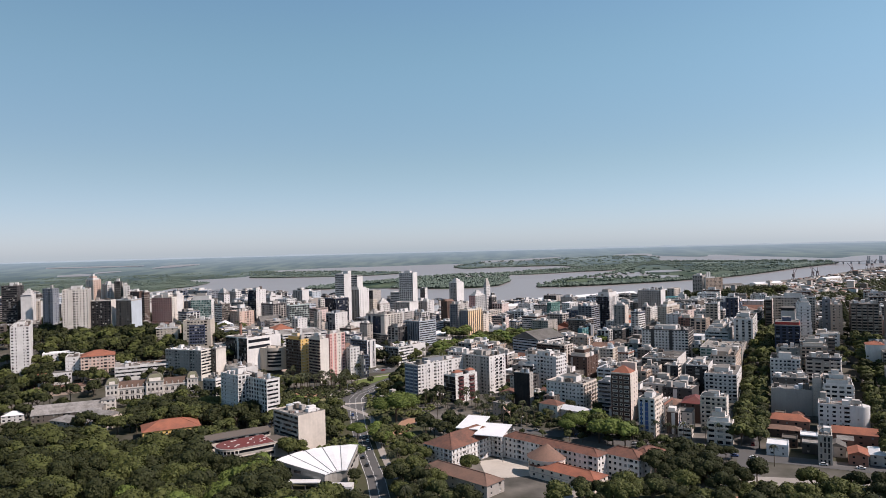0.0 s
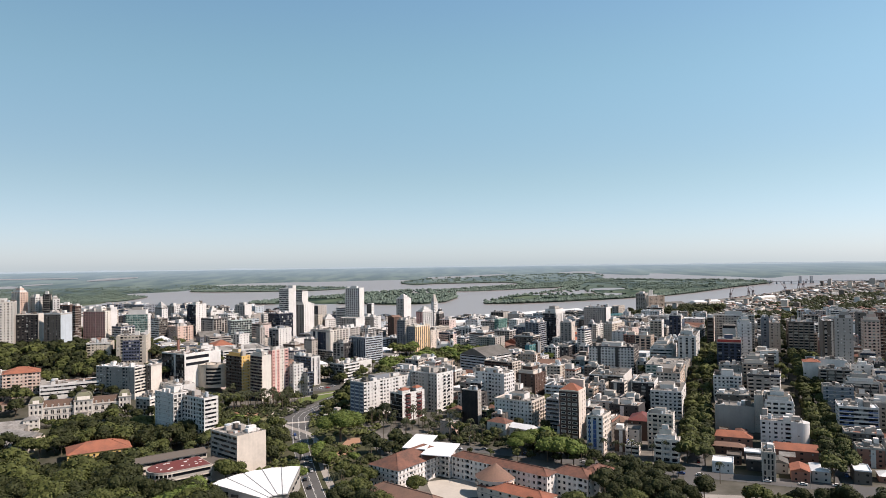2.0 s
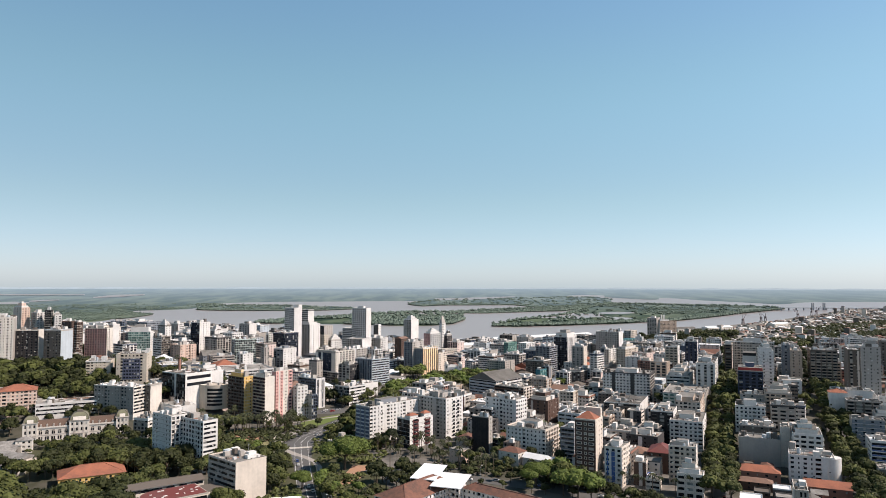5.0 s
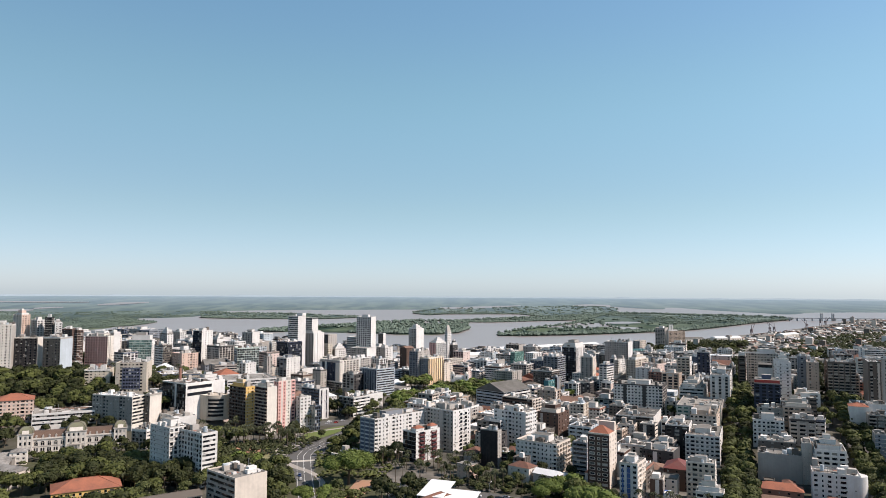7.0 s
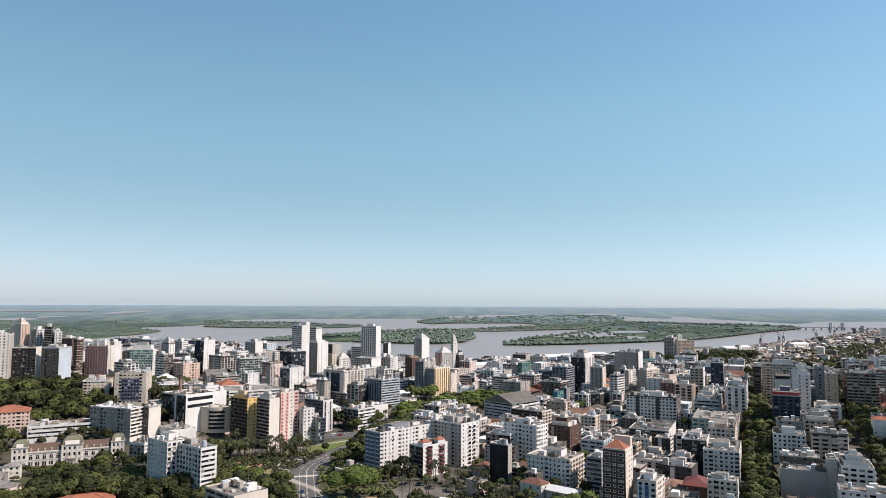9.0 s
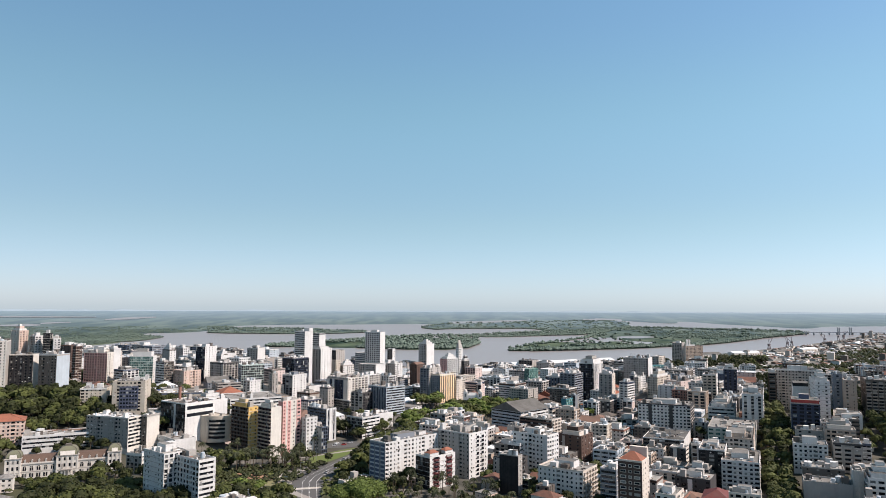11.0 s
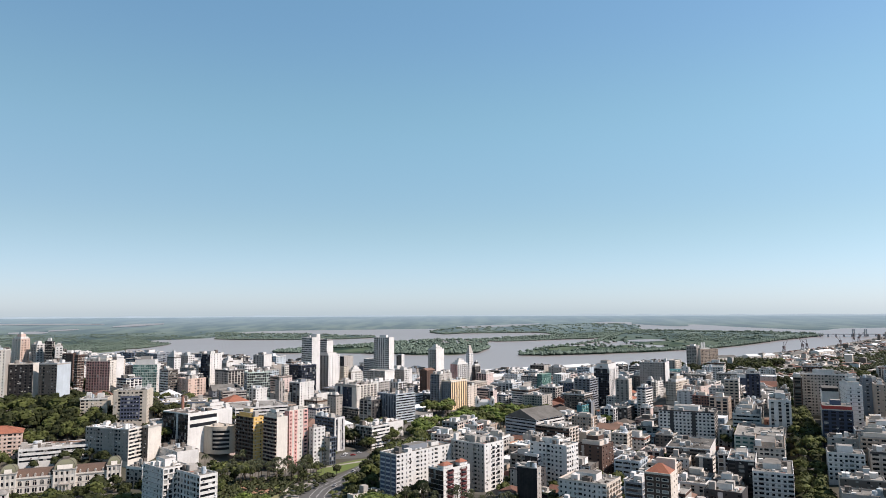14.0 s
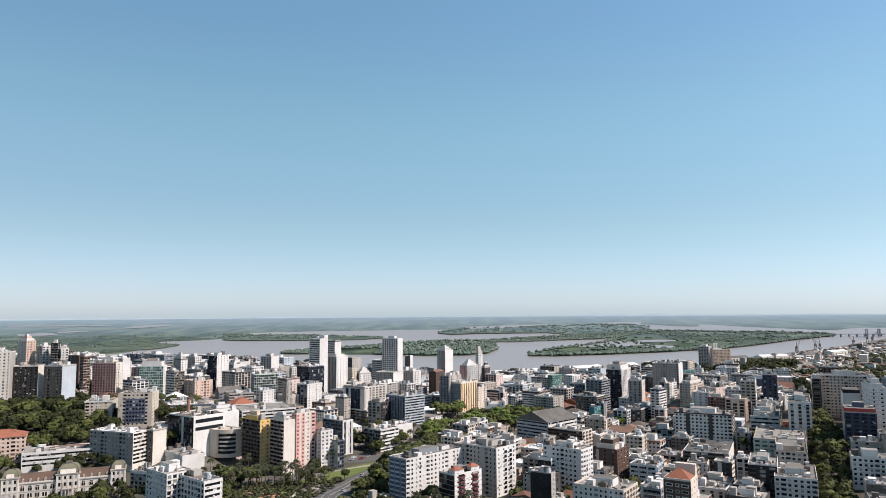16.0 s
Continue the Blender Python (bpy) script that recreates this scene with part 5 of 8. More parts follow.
building(328.3, 573.4, 116, 29.2, 45.1, 11.5, "white", "white", "n", "s", "clutter", "apartment_building", False, seed=149, fine=True)
building(405.5, 618.4, 116, 13.2, 13.8, 42.4, "tan", "peach", "s", "g", "stepped", "apartment_tower", False, seed=150, fine=True)
building(420.8, 623.8, 116, 16.5, 8.6, 48.1, "brown", "brown", "s", "g", "flat", "apartment_tower", False, seed=151, fine=True)
building(475.0, 731.9, 116, 16.5, 19.0, 39.3, "greybrown", "greybrown", "s", "g", "flat", "apartment_tower", False, seed=152, fine=True)
building(362.6, 571.2, 116, 16.6, 15.5, 11.4, "white", "white", "s", "g", "flat", "apartment_building", False, seed=168, fine=True)
building(228.0, 469.3, 26, 16.0, 25.0, 16.4, "grey", "grey", "n", "n", "clutter", "apartment_building", False, seed=153, fine=True)
building(235.6, 489.6, 26, 14.0, 22.6, 19.0, "greybrown", "grey", "s", "s", "clutter", "apartment_building", False, seed=154, fine=True)
building(249.0, 530.0, 26, 18.0, 20.5, 17.0, "white", "white", "G", "s", "lift", "apartment_building", False, seed=155, fine=True)
building(233.6, 468.2, 26, 14.0, 5.2, 25.0, "ivory", "ivory", "n", "s", "flat", "apartment_building", False, seed=156, fine=True)
building(245.8, 452.0, 26, 22.0, 16.8, 23.6, "white", "white", "C", "c", "stepped", "apartment_building", False, seed=157, fine=True)
building(236.0, 423.4, 26, 14.0, 24.0, 16.4, "white", "white", "g", "n", "cyl", "apartment_building", False, seed=158, fine=True)
building(188.0, 367.0, 26, 20.0, 6.4, 15.0, "greige", "ivory", "k", "n", "plain", "office_building", False, seed=159, fine=True)
building(156.2, 428.5, 26, 12.0, 15.4, 22.2, "beige", "ivory", "G", "s", "lift", "apartment_building", False, seed=160, fine=True)
building(150.5, 404.5, 26, 10.0, 14.0, 12.5, "ivory", "ivory", "C", "s", "stepped", "apartment_building", False, seed=161, fine=True)
building(127.0, 430.0, 26, 8.0, 7.0, 13.5, "brown", "cream", "n", "V", "flat", "low_building", False, seed=304, fine=True)
forecourt = building(132.0, 421.0, 26, 9.0, 8.0, 5.5, "ivory", "ivory", "b", "b", "plain", "low_building", False, seed=305, fine=True)
part("awning", quads_mesh("awning", box(-2.5, 0.2, 5.6, 4.3, 3.8, 7.6), [PLASTER["blue"]]), forecourt, "faded blue roof awning")
building(272.0, 530.0, 26, 14.0, 17.0, 17.5, "greige", "greige", "c", "g", "clutter", "apartment_building", False, seed=162, fine=True)
building(278.0, 546.0, 26, 16.0, 19.0, 20.0, "tan", "greige", "C", "g", "stepped", "apartment_building", False, seed=163, fine=True)
building(286.5, 565.0, 26, 15.0, 19.0, 18.0, "greybrown", "white", "c", "s", "clutter", "apartment_building", False, seed=164, fine=True)
building(266.8, 566.0, 26, 14.0, 18.0, 13.0, "grey", "grey", "s", "s", "clutter", "apartment_building", False, seed=165, fine=True)
building(326.0, 554.0, 26, 12.0, 12.4, 19.0, "white", "white", "n", "n", "redhip", "apartment_building", False, seed=166, fine=True)
building(345.5, 553.0, 26, 14.0, 17.4, 20.0, "white", "ivory", "n", "s", "clutter", "apartment_building", False, seed=167, fine=True)
building(338.5, 533.0, 26, 14.0, 22.4, 18.5, "greybrown", "grey", "c", "s", "clutter", "apartment_building", False, seed=169, fine=True)
building(318.5, 500.0, 26, 14.0, 20.0, 18.5, "bluegrey", "grey", "s", "s", "clutter", "apartment_building", False, seed=170, fine=True)
building(342.0, 507.0, 26, 14.0, 21.5, 19.0, "dark", "grey", "c", "s", "stepped", "apartment_building", False, seed=174, fine=True)
building(297.0, 442.0, 26, 14.0, 23.0, 20.4, "white", "white", "U", "b", "flat", "office_building", False, seed=175, fine=True)
building(279.0, 412.0, 26, 14.0, 20.6, 11.4, "greybrown", "greige", "g", "s", "clutter", "apartment_building", False, seed=176, fine=True)
building(260.0, 384.0, 26, 12.0, 13.8, 10.4, "brick", "greige", "s", "s", "clutter", "low_building", False, seed=177, fine=True)
building(308.0, 466.0, 26, 16.0, 20.0, 16.0, "grey", "white", "c", "s", "clutter", "apartment_building", False, seed=178, fine=True)
building(330.0, 470.0, 26, 16.0, 18.0, 17.0, "greige", "ivory", "s", "g", "lift", "apartment_building", False, seed=179, fine=True)
building(-75.9, 697.3, 40, 22.1, 20.2, 17.7, "grey", "white", "k", "b", "clutter", "office_building", False, seed=171, fine=True)
building(-73.0, 738.8, 42, 30.7, 13.4, 13.8, "white", "white", "b", "n", "flat", "office_building", False, seed=172, fine=True)
building(-69.1, 525.8, 44, 21.6, 6.0, 4.8, "ivory", "ivory", "n", "n", "plain", "low_building", True, seed=173, fine=True)


# ---- panels that set single blocks apart ----
def face_panel(thing, name, mat, side, u0, u1, z0, z1, proud=0.12, label=""):
    """A shallow slab on one face of a block: side 'r' or 'l', from u0 to u1 of its width, between two heights."""
    wall = next(o for o in thing.children if o.name.startswith("wall"))
    xs, ys = [v.co.x for v in wall.data.vertices], [v.co.y for v in wall.data.vertices]
    x0, x1, y0, y1 = min(xs), max(xs), min(ys), max(ys)
    if side == "r":
        q = box(x0 + (x1 - x0) * u0, y0 - proud, z0, x0 + (x1 - x0) * u1, y0 + 0.02, z1, True)
    else:
        q = box(x0 - proud, y1 - (y1 - y0) * u1, z0, x0 + 0.02, y1 - (y1 - y0) * u0, z1, True)
    part(name, quads_mesh(name, q, [mat]), thing, label)


for u0, u1 in ((0.0, 0.17), (0.27, 0.44), (0.76, 1.0)):
    face_panel(pink_tower, "pink_strip", PLASTER["pink"], "r", u0, u1, 0.0, 42.6, 0.22, "pink vertical strip")
    for f in range(15):
        face_panel(pink_tower, "window", MAROON if u0 < 0.5 else GLASS_ONE, "r", u0 + 0.05, u1 - 0.05, 1.2 + f * 2.8, 2.5 + f * 2.8, 0.28)
for u0, u1 in ((0.06, 0.30), (0.38, 0.62), (0.72, 0.94)):
    face_panel(long_white_block, "glazed_strip", PLASTER["slateblue"], "l", u0, u1, 1.5, 26.0, 0.10, "blue glazed strip")
    for f in range(9):
        face_panel(long_white_block, "spandrel_panel", PLASTER["paleblue"], "l", u0, u1, 1.5 + f * 2.8, 2.5 + f * 2.8, 0.25)
for u0, u1 in ((0.40, 0.52), (0.66, 0.78)):
    for f in range(10):
        face_panel(square_white_block, "window", GLASS_ONE, "r", u0, u1, 1.2 + f * 2.8, 3.0 + f * 2.8, 0.16)
for f in range(10):
    for u0, u1 in ((0.08, 0.34), (0.44, 0.58), (0.66, 0.92)):
        face_panel(red_roof_tower, "window_frame", PLASTER["ivory" if f % 4 else "greige"], "l", u0, u1, 1.2 + f * 3.05, 2.9 + f * 3.05, 0.10)
        face_panel(red_roof_tower, "window", GLASS_ONE, "l", u0 + 0.03, u1 - 0.03, 1.6 + f * 3.05, 2.6 + f * 3.05, 0.16)
for u0, u1 in ((0.20, 0.27), (0.60, 0.67)):
    face_panel(strip_slab, "dark_strip", PLASTER["dark"], "l", u0, u1, 0.0, 32.6, 0.35, "dark vertical strip")
face_panel(deck_office, "window_band", GLASS, "r", 0.06, 0.94, 20.6, 23.4, 0.06, "long dark window band")
face_panel(deck_office, "window_band", GLASS, "r", 0.06, 0.94, 15.0, 17.6, 0.06, "long dark window band")
face_panel(court, "white_frame", PLASTER["white"], "l", 0.0, 0.10, 0.0, 34.0, 0.7)
face_panel(court, "white_frame", PLASTER["white"], "l", 0.26, 0.34, 0.0, 34.0, 0.9)
face_panel(court, "white_frame", PLASTER["ivory"], "l", 0.80, 1.0, 0.0, 34.0, 0.7)
face_panel(court, "white_frame", PLASTER["ivory"], "r", 0.0, 0.2, 0.0, 34.0, 0.7)
face_panel(court, "cornice", PLASTER["greige"], "l", 0.0, 1.0, 33.4, 35.0, 0.8)
face_panel(office, "glazed_panel", PLASTER["slateblue"], "r", 0.22, 0.80, 3.0, 22.0, 0.3, "blue glazed facade panel")
for f in range(6):
    for k in range(6):
        face_panel(office, "window", GLASS_ONE, "r", 0.25 + k * 0.09, 0.315 + k * 0.09, 4.0 + f * 3.0, 5.5 + f * 3.0, 0.36)
for u, v in ((0.14, 0.37), (0.64, 0.87)):
    face_panel(red_white_block, "red_strip", MAROON, "r", u, v, 1.0, RED_TOP, 0.10, "dark red strip of balconies")
    for f in range(int(RED_TOP / 2.8)):
        face_panel(red_white_block, "window", GLASS_ONE, "r", u + 0.03, v - 0.03, 2.2 + f * 2.8, 3.5 + f * 2.8, 0.14)
        face_panel(red_white_block, "balcony", MAROON, "r", u + 0.04, v - 0.04, 1.1 + f * 2.8, 2.1 + f * 2.8, 0.95)
wall = next(o for o in red_white_block.children if o.name.startswith("wall"))
lo, hi = min(v.co.x for v in wall.data.vertices), max(v.co.x for v in wall.data.vertices)
low, wide = min(v.co.y for v in wall.data.vertices), hi - lo
for u0, u1 in ((0.02, 0.36), (0.62, 0.92)):
    part("roof_hood", quads_mesh("roof_hood", box(lo + wide * u0, low + 0.4, RED_TOP + 1.2, lo + wide * u1, low + 5.4, RED_TOP + 3.0), [PLASTER["white"]]), red_white_block)
    part("hood_roof", quads_mesh("hood_roof", hip(lo + wide * u0, low + 0.4, lo + wide * u1, low + 5.4, RED_TOP + 3.0, 1.7, 0.3), [TILE_RED]), red_white_block, "small red tile roof")
for u0, u1 in ((0.40, 0.60), (0.12, 0.22)):
    face_panel(blue_white_tower, "blue_strip", PLASTER["blue"], "l", u0, u1, 3.0, BLUE_TOP - 1.5, 0.12, "dark blue strip up the facade")
face_panel(blue_white_tower, "white_fin", PLASTER["white"], "l", 0.62, 0.68, 1.0, BLUE_TOP, 0.5)


# ---- special buildings near the park ----
def fan_hall():
    """A lecture hall with a folded white roof that spreads from a low hub."""
    hub, z_hub, z_out = Vector((-66.5, 339.0)), 6.5, 11.0
    thing = tagged(new("lecture_hall", None), "fan-shaped hall with a bright white folded metal roof", "building")
    thing.matrix_basis = pose(hub.x, hub.y, 0)
    FOOTPRINTS.append((-82, 358, radians(40), 24, 22))
    folds, a0, a1 = 5, radians(88), radians(160)
    inner, outer = 10.0, 40.0

    def at(r, a, z):
        return (r * math.cos(a), r * math.sin(a), z)

    for i in range(folds):
        b0, b1 = a0 + (a1 - a0) * i / folds, a0 + (a1 - a0) * (i + 1) / folds
        bm = (b0 + b1) / 2
        panel = [(at(inner, b0, z_hub), at(outer, b0, z_out), at(outer, bm, z_out + 0.3), at(inner, bm, z_hub + 0.1)),
                 (at(inner, bm, z_hub + 0.1), at(outer, bm, z_out + 0.3), at(outer, b1, z_out), at(inner, b1, z_hub)),
                 (at(inner, b0, z_hub - 0.3), at(inner, b1, z_hub - 0.3), at(outer, b1, z_out - 0.3), at(outer, b0, z_out - 0.3))]
        sheet = part("roof_panel", quads_mesh("roof_panel", panel, [ROOF_WHITE]), thing)
        part("gutter", quads_mesh("gutter", bar(at(inner, b0, z_hub + 0.12), at(outer, b0, z_out + 0.12), 0.25), [METAL]), sheet, "dark gutter between the roof folds")
        part("wall", quads_mesh("wall", [(at(outer - 0.8, b0, 0), at(outer - 0.8, b1, 0), at(outer - 0.8, b1, z_out), at(outer - 0.8, b0, z_out)),
                                         (at(inner + 0.6, b1, 0), at(inner + 0.6, b0, 0), at(inner + 0.6, b0, z_hub), at(inner + 0.6, b1, z_hub))], [CONCRETE]), thing)
    for b, s in ((a0, 1), (a1, -1)):
        part("wall", quads_mesh("wall", [(at(inner + 0.6, b - 0.01 * s, 0), at(outer - 0.8, b - 0.002 * s, 0), at(outer - 0.8, b - 0.002 * s, z_out), at(inner + 0.6, b - 0.01 * s, z_hub))], [CONCRETE]), thing)
        for k in range(5):
            r0, r1 = inner + 3 + k * 5.8, inner + 7.2 + k * 5.8
            m0 = z_hub + (z_out - z_hub) * (r0 - inner) / (outer - inner) - 1.6
            e = b + 0.012 * s * (-1)
            part("window", quads_mesh("window", [(at(r0, e - 0.004 * s, m0 - 1.4), at(r1, e - 0.004 * s, m0 - 1.4), at(r1, e - 0.004 * s, m0), at(r0, e - 0.004 * s, m0))], [GLASS_ONE]), thing)
    part("entrance_porch", quads_mesh("entrance_porch", box(-6, -8.5, 0, 6, -2, 4.4), [PLASTER["white"]]), thing, "low white entrance block")
    part("side_canopy", quads_mesh("side_canopy", box(-33, 0, 3.4, -12, 5.0, 3.8, True), [ROOF_WHITE]), thing, "flat white canopy")
    for k in range(4):
        part("canopy_post", quads_mesh("canopy_post", box(-32 + k * 6.3, 0.3, 0, -31.7 + k * 6.3, 0.6, 3.4), [METAL]), thing)


def rounded_building():
    """Three curved storeys under a dark red roof."""
    thing = tagged(new("rounded_building", None), "rounded white three-storey building with a dark red roof", "building")
    thing.matrix_basis = pose(-131.6, 384.5, 0, 0, 0, 37.5)
    FOOTPRINTS.append((-128, 387, radians(37.5), 22, 11))
    n, r, half = 14, 9.6, 6.5
    line = [(-half + -r * math.sin(math.pi * i / n), -r * math.cos(math.pi * i / n)) for i in range(n + 1)] + [(half + 8, r), (half + 8, -r)]
    line = line + [line[0]]

    def ring(z0, z1, k, mat, name, label=""):
        q = [((a[0] * k, a[1] * k, z0), (b[0] * k, b[1] * k, z0), (b[0] * k, b[1] * k, z1), (a[0] * k, a[1] * k, z1)) for a, b in zip(line, line[1:])]
        q += [((0, 0, z1), (a[0] * k, a[1] * k, z1), (b[0] * k, b[1] * k, z1), (b[0] * k, b[1] * k, z1)) for a, b in zip(line, line[1:])]
        part(name, quads_mesh(name, q, [mat]), thing, label)

    for f in range(3):
        z = f * 3.6
        ring(z, z + 1.3, 1.0, PLASTER["greige"], "storey_band")
        ring(z + 1.3, z + 3.0, 0.965, GLASS, "window_band")
        ring(z + 3.0, z + 3.6, 1.02, PLASTER["cream"], "ledge")
        for k, (a, b) in enumerate(zip(line, line[1:])):
            part("pillar", quads_mesh("pillar", box(a[0] * 0.99 - 0.2, a[1] * 0.99 - 0.2, z + 1.3, a[0] * 0.99 + 0.2, a[1] * 0.99 + 0.2, z + 3.0), [PLASTER["white"]]), thing)
    part("link_wing", quads_mesh("link_wing", box(half + 8.2, -r + 0.6, 0, half + 19, r - 2, 10.6), [PLASTER["greige"], ROOF_DARK], [0, 0, 0, 0, 1]), thing, "lower wing with a dark roof")
    part("link_parapet", quads_mesh("link_parapet", box(half + 8.2, -r + 0.2, 10.0, half + 19, -r + 0.6, 11.3), [PLASTER["cream"]]), thing)
    ring(10.8, 11.5, 1.02, PLASTER["greige"], "parapet")
    ring(11.5, 11.75, 0.97, RUST, "roof", "dark red metal roof")
    rng = random.Random(5)
    for _ in range(14):
        x, y = rng.uniform(-11, 13), rng.uniform(-7, 6)
        part("skylight", quads_mesh("skylight", box(x, y, 11.7, x + rng.uniform(0.6, 2), y + rng.uniform(0.3, 0.7), 12.1), [PLASTER["white"]]), thing)


def round_ended_block():
    """A pale block with one rounded end, black sheets for the shade of its decks behind long slots, and a blank side.
    """
    thing = tagged(new("parking_building", None), "cream parking block with a rounded end and dark deck openings", "building")
    a = radians(90 - 35)
    ux, uy = Vector((math.cos(a), math.sin(a))), Vector((-math.sin(a), math.cos(a)))
    wide, deep, high, r = 17.0, 36.0, 21.0, 15.0
    c = Vector((-186.6, 631.6)) + ux * wide / 2 + uy * deep / 2
    thing.matrix_basis = pose(c.x, c.y, rise(c.x, c.y), 0, 0, 55)
    FOOTPRINTS.append((c.x, c.y, a, wide / 2 + 1, deep / 2 + 1))
    hx, hy = wide / 2, deep / 2
    arc = [math.pi / 2 * k / 14 for k in range(15)]
    line = [(hx, -hy), (hx, hy), (-hx, hy)] + [(-hx + r - r * math.cos(t), -hy + r - r * math.sin(t)) for t in arc] + [(hx, -hy)]
    first, last = 6, 14  # the stretch of the curve that is open

    def ring(z0, z1, inset=0.0, i0=0, i1=99):
        pts = [(x, y) for x, y in line]
        if inset:
            pts = [(x + inset * 0.7, y + inset * 0.7) for x, y in line]
        return [((*p, z0), (*q, z0), (*q, z1), (*p, z1)) for p, q in list(zip(pts, pts[1:]))[i0:i1]]

    walls = ring(0, 3.0)
    for f in range(5):
        z = 3.0 + f * 3.2
        # black plaster sheets stand in for the shade inside the decks
        part("deck_opening", quads_mesh("deck_opening", ring(z, z + 2.1, 1.6, first, last), [PLASTER["black"]]), thing, "black sheet for the shade inside a parking deck")
        sill = ring(z + 2.1, z + 3.2, 0.0, first, last)
        sill += [(p, q, (q[0] + 1.1, q[1] + 1.1, q[2]), (p[0] + 1.1, p[1] + 1.1, p[2])) for a, b, c, d in sill for p, q in ((a, b), (d, c))]
        part("deck_band", quads_mesh("deck_band", sill, [PLASTER["greige"]]), thing)
        walls += ring(z, z + 3.2, 0.0, 0, first) + ring(z, z + 3.2, 0.0, last, 99)
    walls += ring(19.0, high)
    top = line[:-1]
    walls += [((0, 0, high - 0.6), (*p, high - 0.6), (*q, high - 0.6), (*q, high - 0.6)) for p, q in zip(top, top[1:] + top[:1])]
    part("wall", quads_mesh("wall", walls, [PLASTER["beige"]]), thing)
    for x, y in ((2, -12), (-3, -4), (3, 4)):
        part("roof_unit", quads_mesh("roof_unit", box(x, y, high - 0.6, x + 3, y + 2.4, high + 1.4), [PLASTER["grey"]]), thing)


def half_round_hall():
    """A half-round wing of the school under a tiled half cone."""
    thing = tagged(new("half_round_hall", None), "half-round cream hall with a conical clay tile roof", "building")
    thing.matrix_basis = pose(38, 361.5, 0, 0, 0, 152)
    FOOTPRINTS.append((36, 357, 0, 10, 10))
    n, r = 18, 10.0
    wall, roof = [], []
    for i in range(n):
        a, b = math.pi * i / n, math.pi * (i + 1) / n
        p, q = (r * math.cos(a), r * math.sin(a)), (r * math.cos(b), r * math.sin(b))
        wall.append(((*p, 0), (*q, 0), (*q, 9), (*p, 9)))
        k = 1.07
        roof.append(((p[0] * k, p[1] * k, 9), (q[0] * k, q[1] * k, 9), (0, 0, 15.5), (0, 0, 15.5)))
        if i % 2 == 0:
            for z in (2.0, 5.6):
                m = [((1 - t) * p[0] + t * q[0], (1 - t) * p[1] + t * q[1]) for t in (0.05, 0.95)]
                part("window", quads_mesh("window", [((m[0][0] * 1.006, m[0][1] * 1.006, z), (m[1][0] * 1.006, m[1][1] * 1.006, z), (m[1][0] * 1.006, m[1][1] * 1.006, z + 1.7), (m[0][0] * 1.006, m[0][1] * 1.006, z + 1.7))], [GLASS_ONE]), thing)
    wall.append(((-r, 0, 0), (r, 0, 0), (r, 0, 9), (-r, 0, 9)))
    roof.append(((-r * 1.07, 0, 9), (r * 1.07, 0, 9), (0, 0, 15.5), (0, 0, 15.5)))
    part("wall", quads_mesh("wall", wall, [PLASTER["cream"]]), thing)
    part("roof", quads_mesh("roof", roof, [TILE_OLD]), thing, "weathered brown tile half cone")
    rim = [(r * 1.04 * math.cos(math.pi * i / n), r * 1.04 * math.sin(math.pi * i / n)) for i in range(n + 1)]
    part("cornice", quads_mesh("cornice", [((*p, 8.4), (*q, 8.4), (*q, 8.98), (*p, 8.98)) for p, q in zip(rim, rim[1:])], [PLASTER["white"]]), thing)


def school_canopies():
    for x, y, w, d, h, turn in ((-0.6, 406.5, 13.5, 31, 16.0, -14.5), (10.9, 394.5, 16.5, 27, 14.6, -15.5)):
        thing = tagged(new("roof_canopy", None), "bright white sheet roof on scaffold posts over the school", "canopy", group="school canopies")
        thing.matrix_basis = pose(x, y, 0, 0, 0, turn)
        q = [((-w / 2, -d / 2, h), (w / 2, -d / 2, h - 0.4), (w / 2, d / 2, h - 0.4), (-w / 2, d / 2, h)), ((-w / 2, d / 2, h - 0.35), (w / 2, d / 2, h - 0.75), (w / 2, -d / 2, h - 0.75), (-w / 2, -d / 2, h - 0.35)),
             ((-w / 2, -d / 2, h - 0.35), (w / 2, -d / 2, h - 0.75), (w / 2, -d / 2, h - 0.4), (-w / 2, -d / 2, h)), ((w / 2, -d / 2, h - 0.75), (w / 2, d / 2, h - 0.75), (w / 2, d / 2, h - 0.4), (w / 2, -d / 2, h - 0.4)),
             ((-w / 2, d / 2, h - 0.35), (-w / 2, -d / 2, h - 0.35), (-w / 2, -d / 2, h), (-w / 2, d / 2, h))]
        part("roof_sheet", quads_mesh("roof_sheet", q, [ROOF_WHITE]), thing)
        for px in (-w / 2 + 0.4, w / 2 - 0.4):
            for k in range(4):
                py = -d / 2 + 0.6 + k * (d - 1.2) / 3
                part("post", quads_mesh("post", box(px - 0.12, py - 0.12, 0, px + 0.12, py + 0.12, h - 0.7), [METAL]), thing)


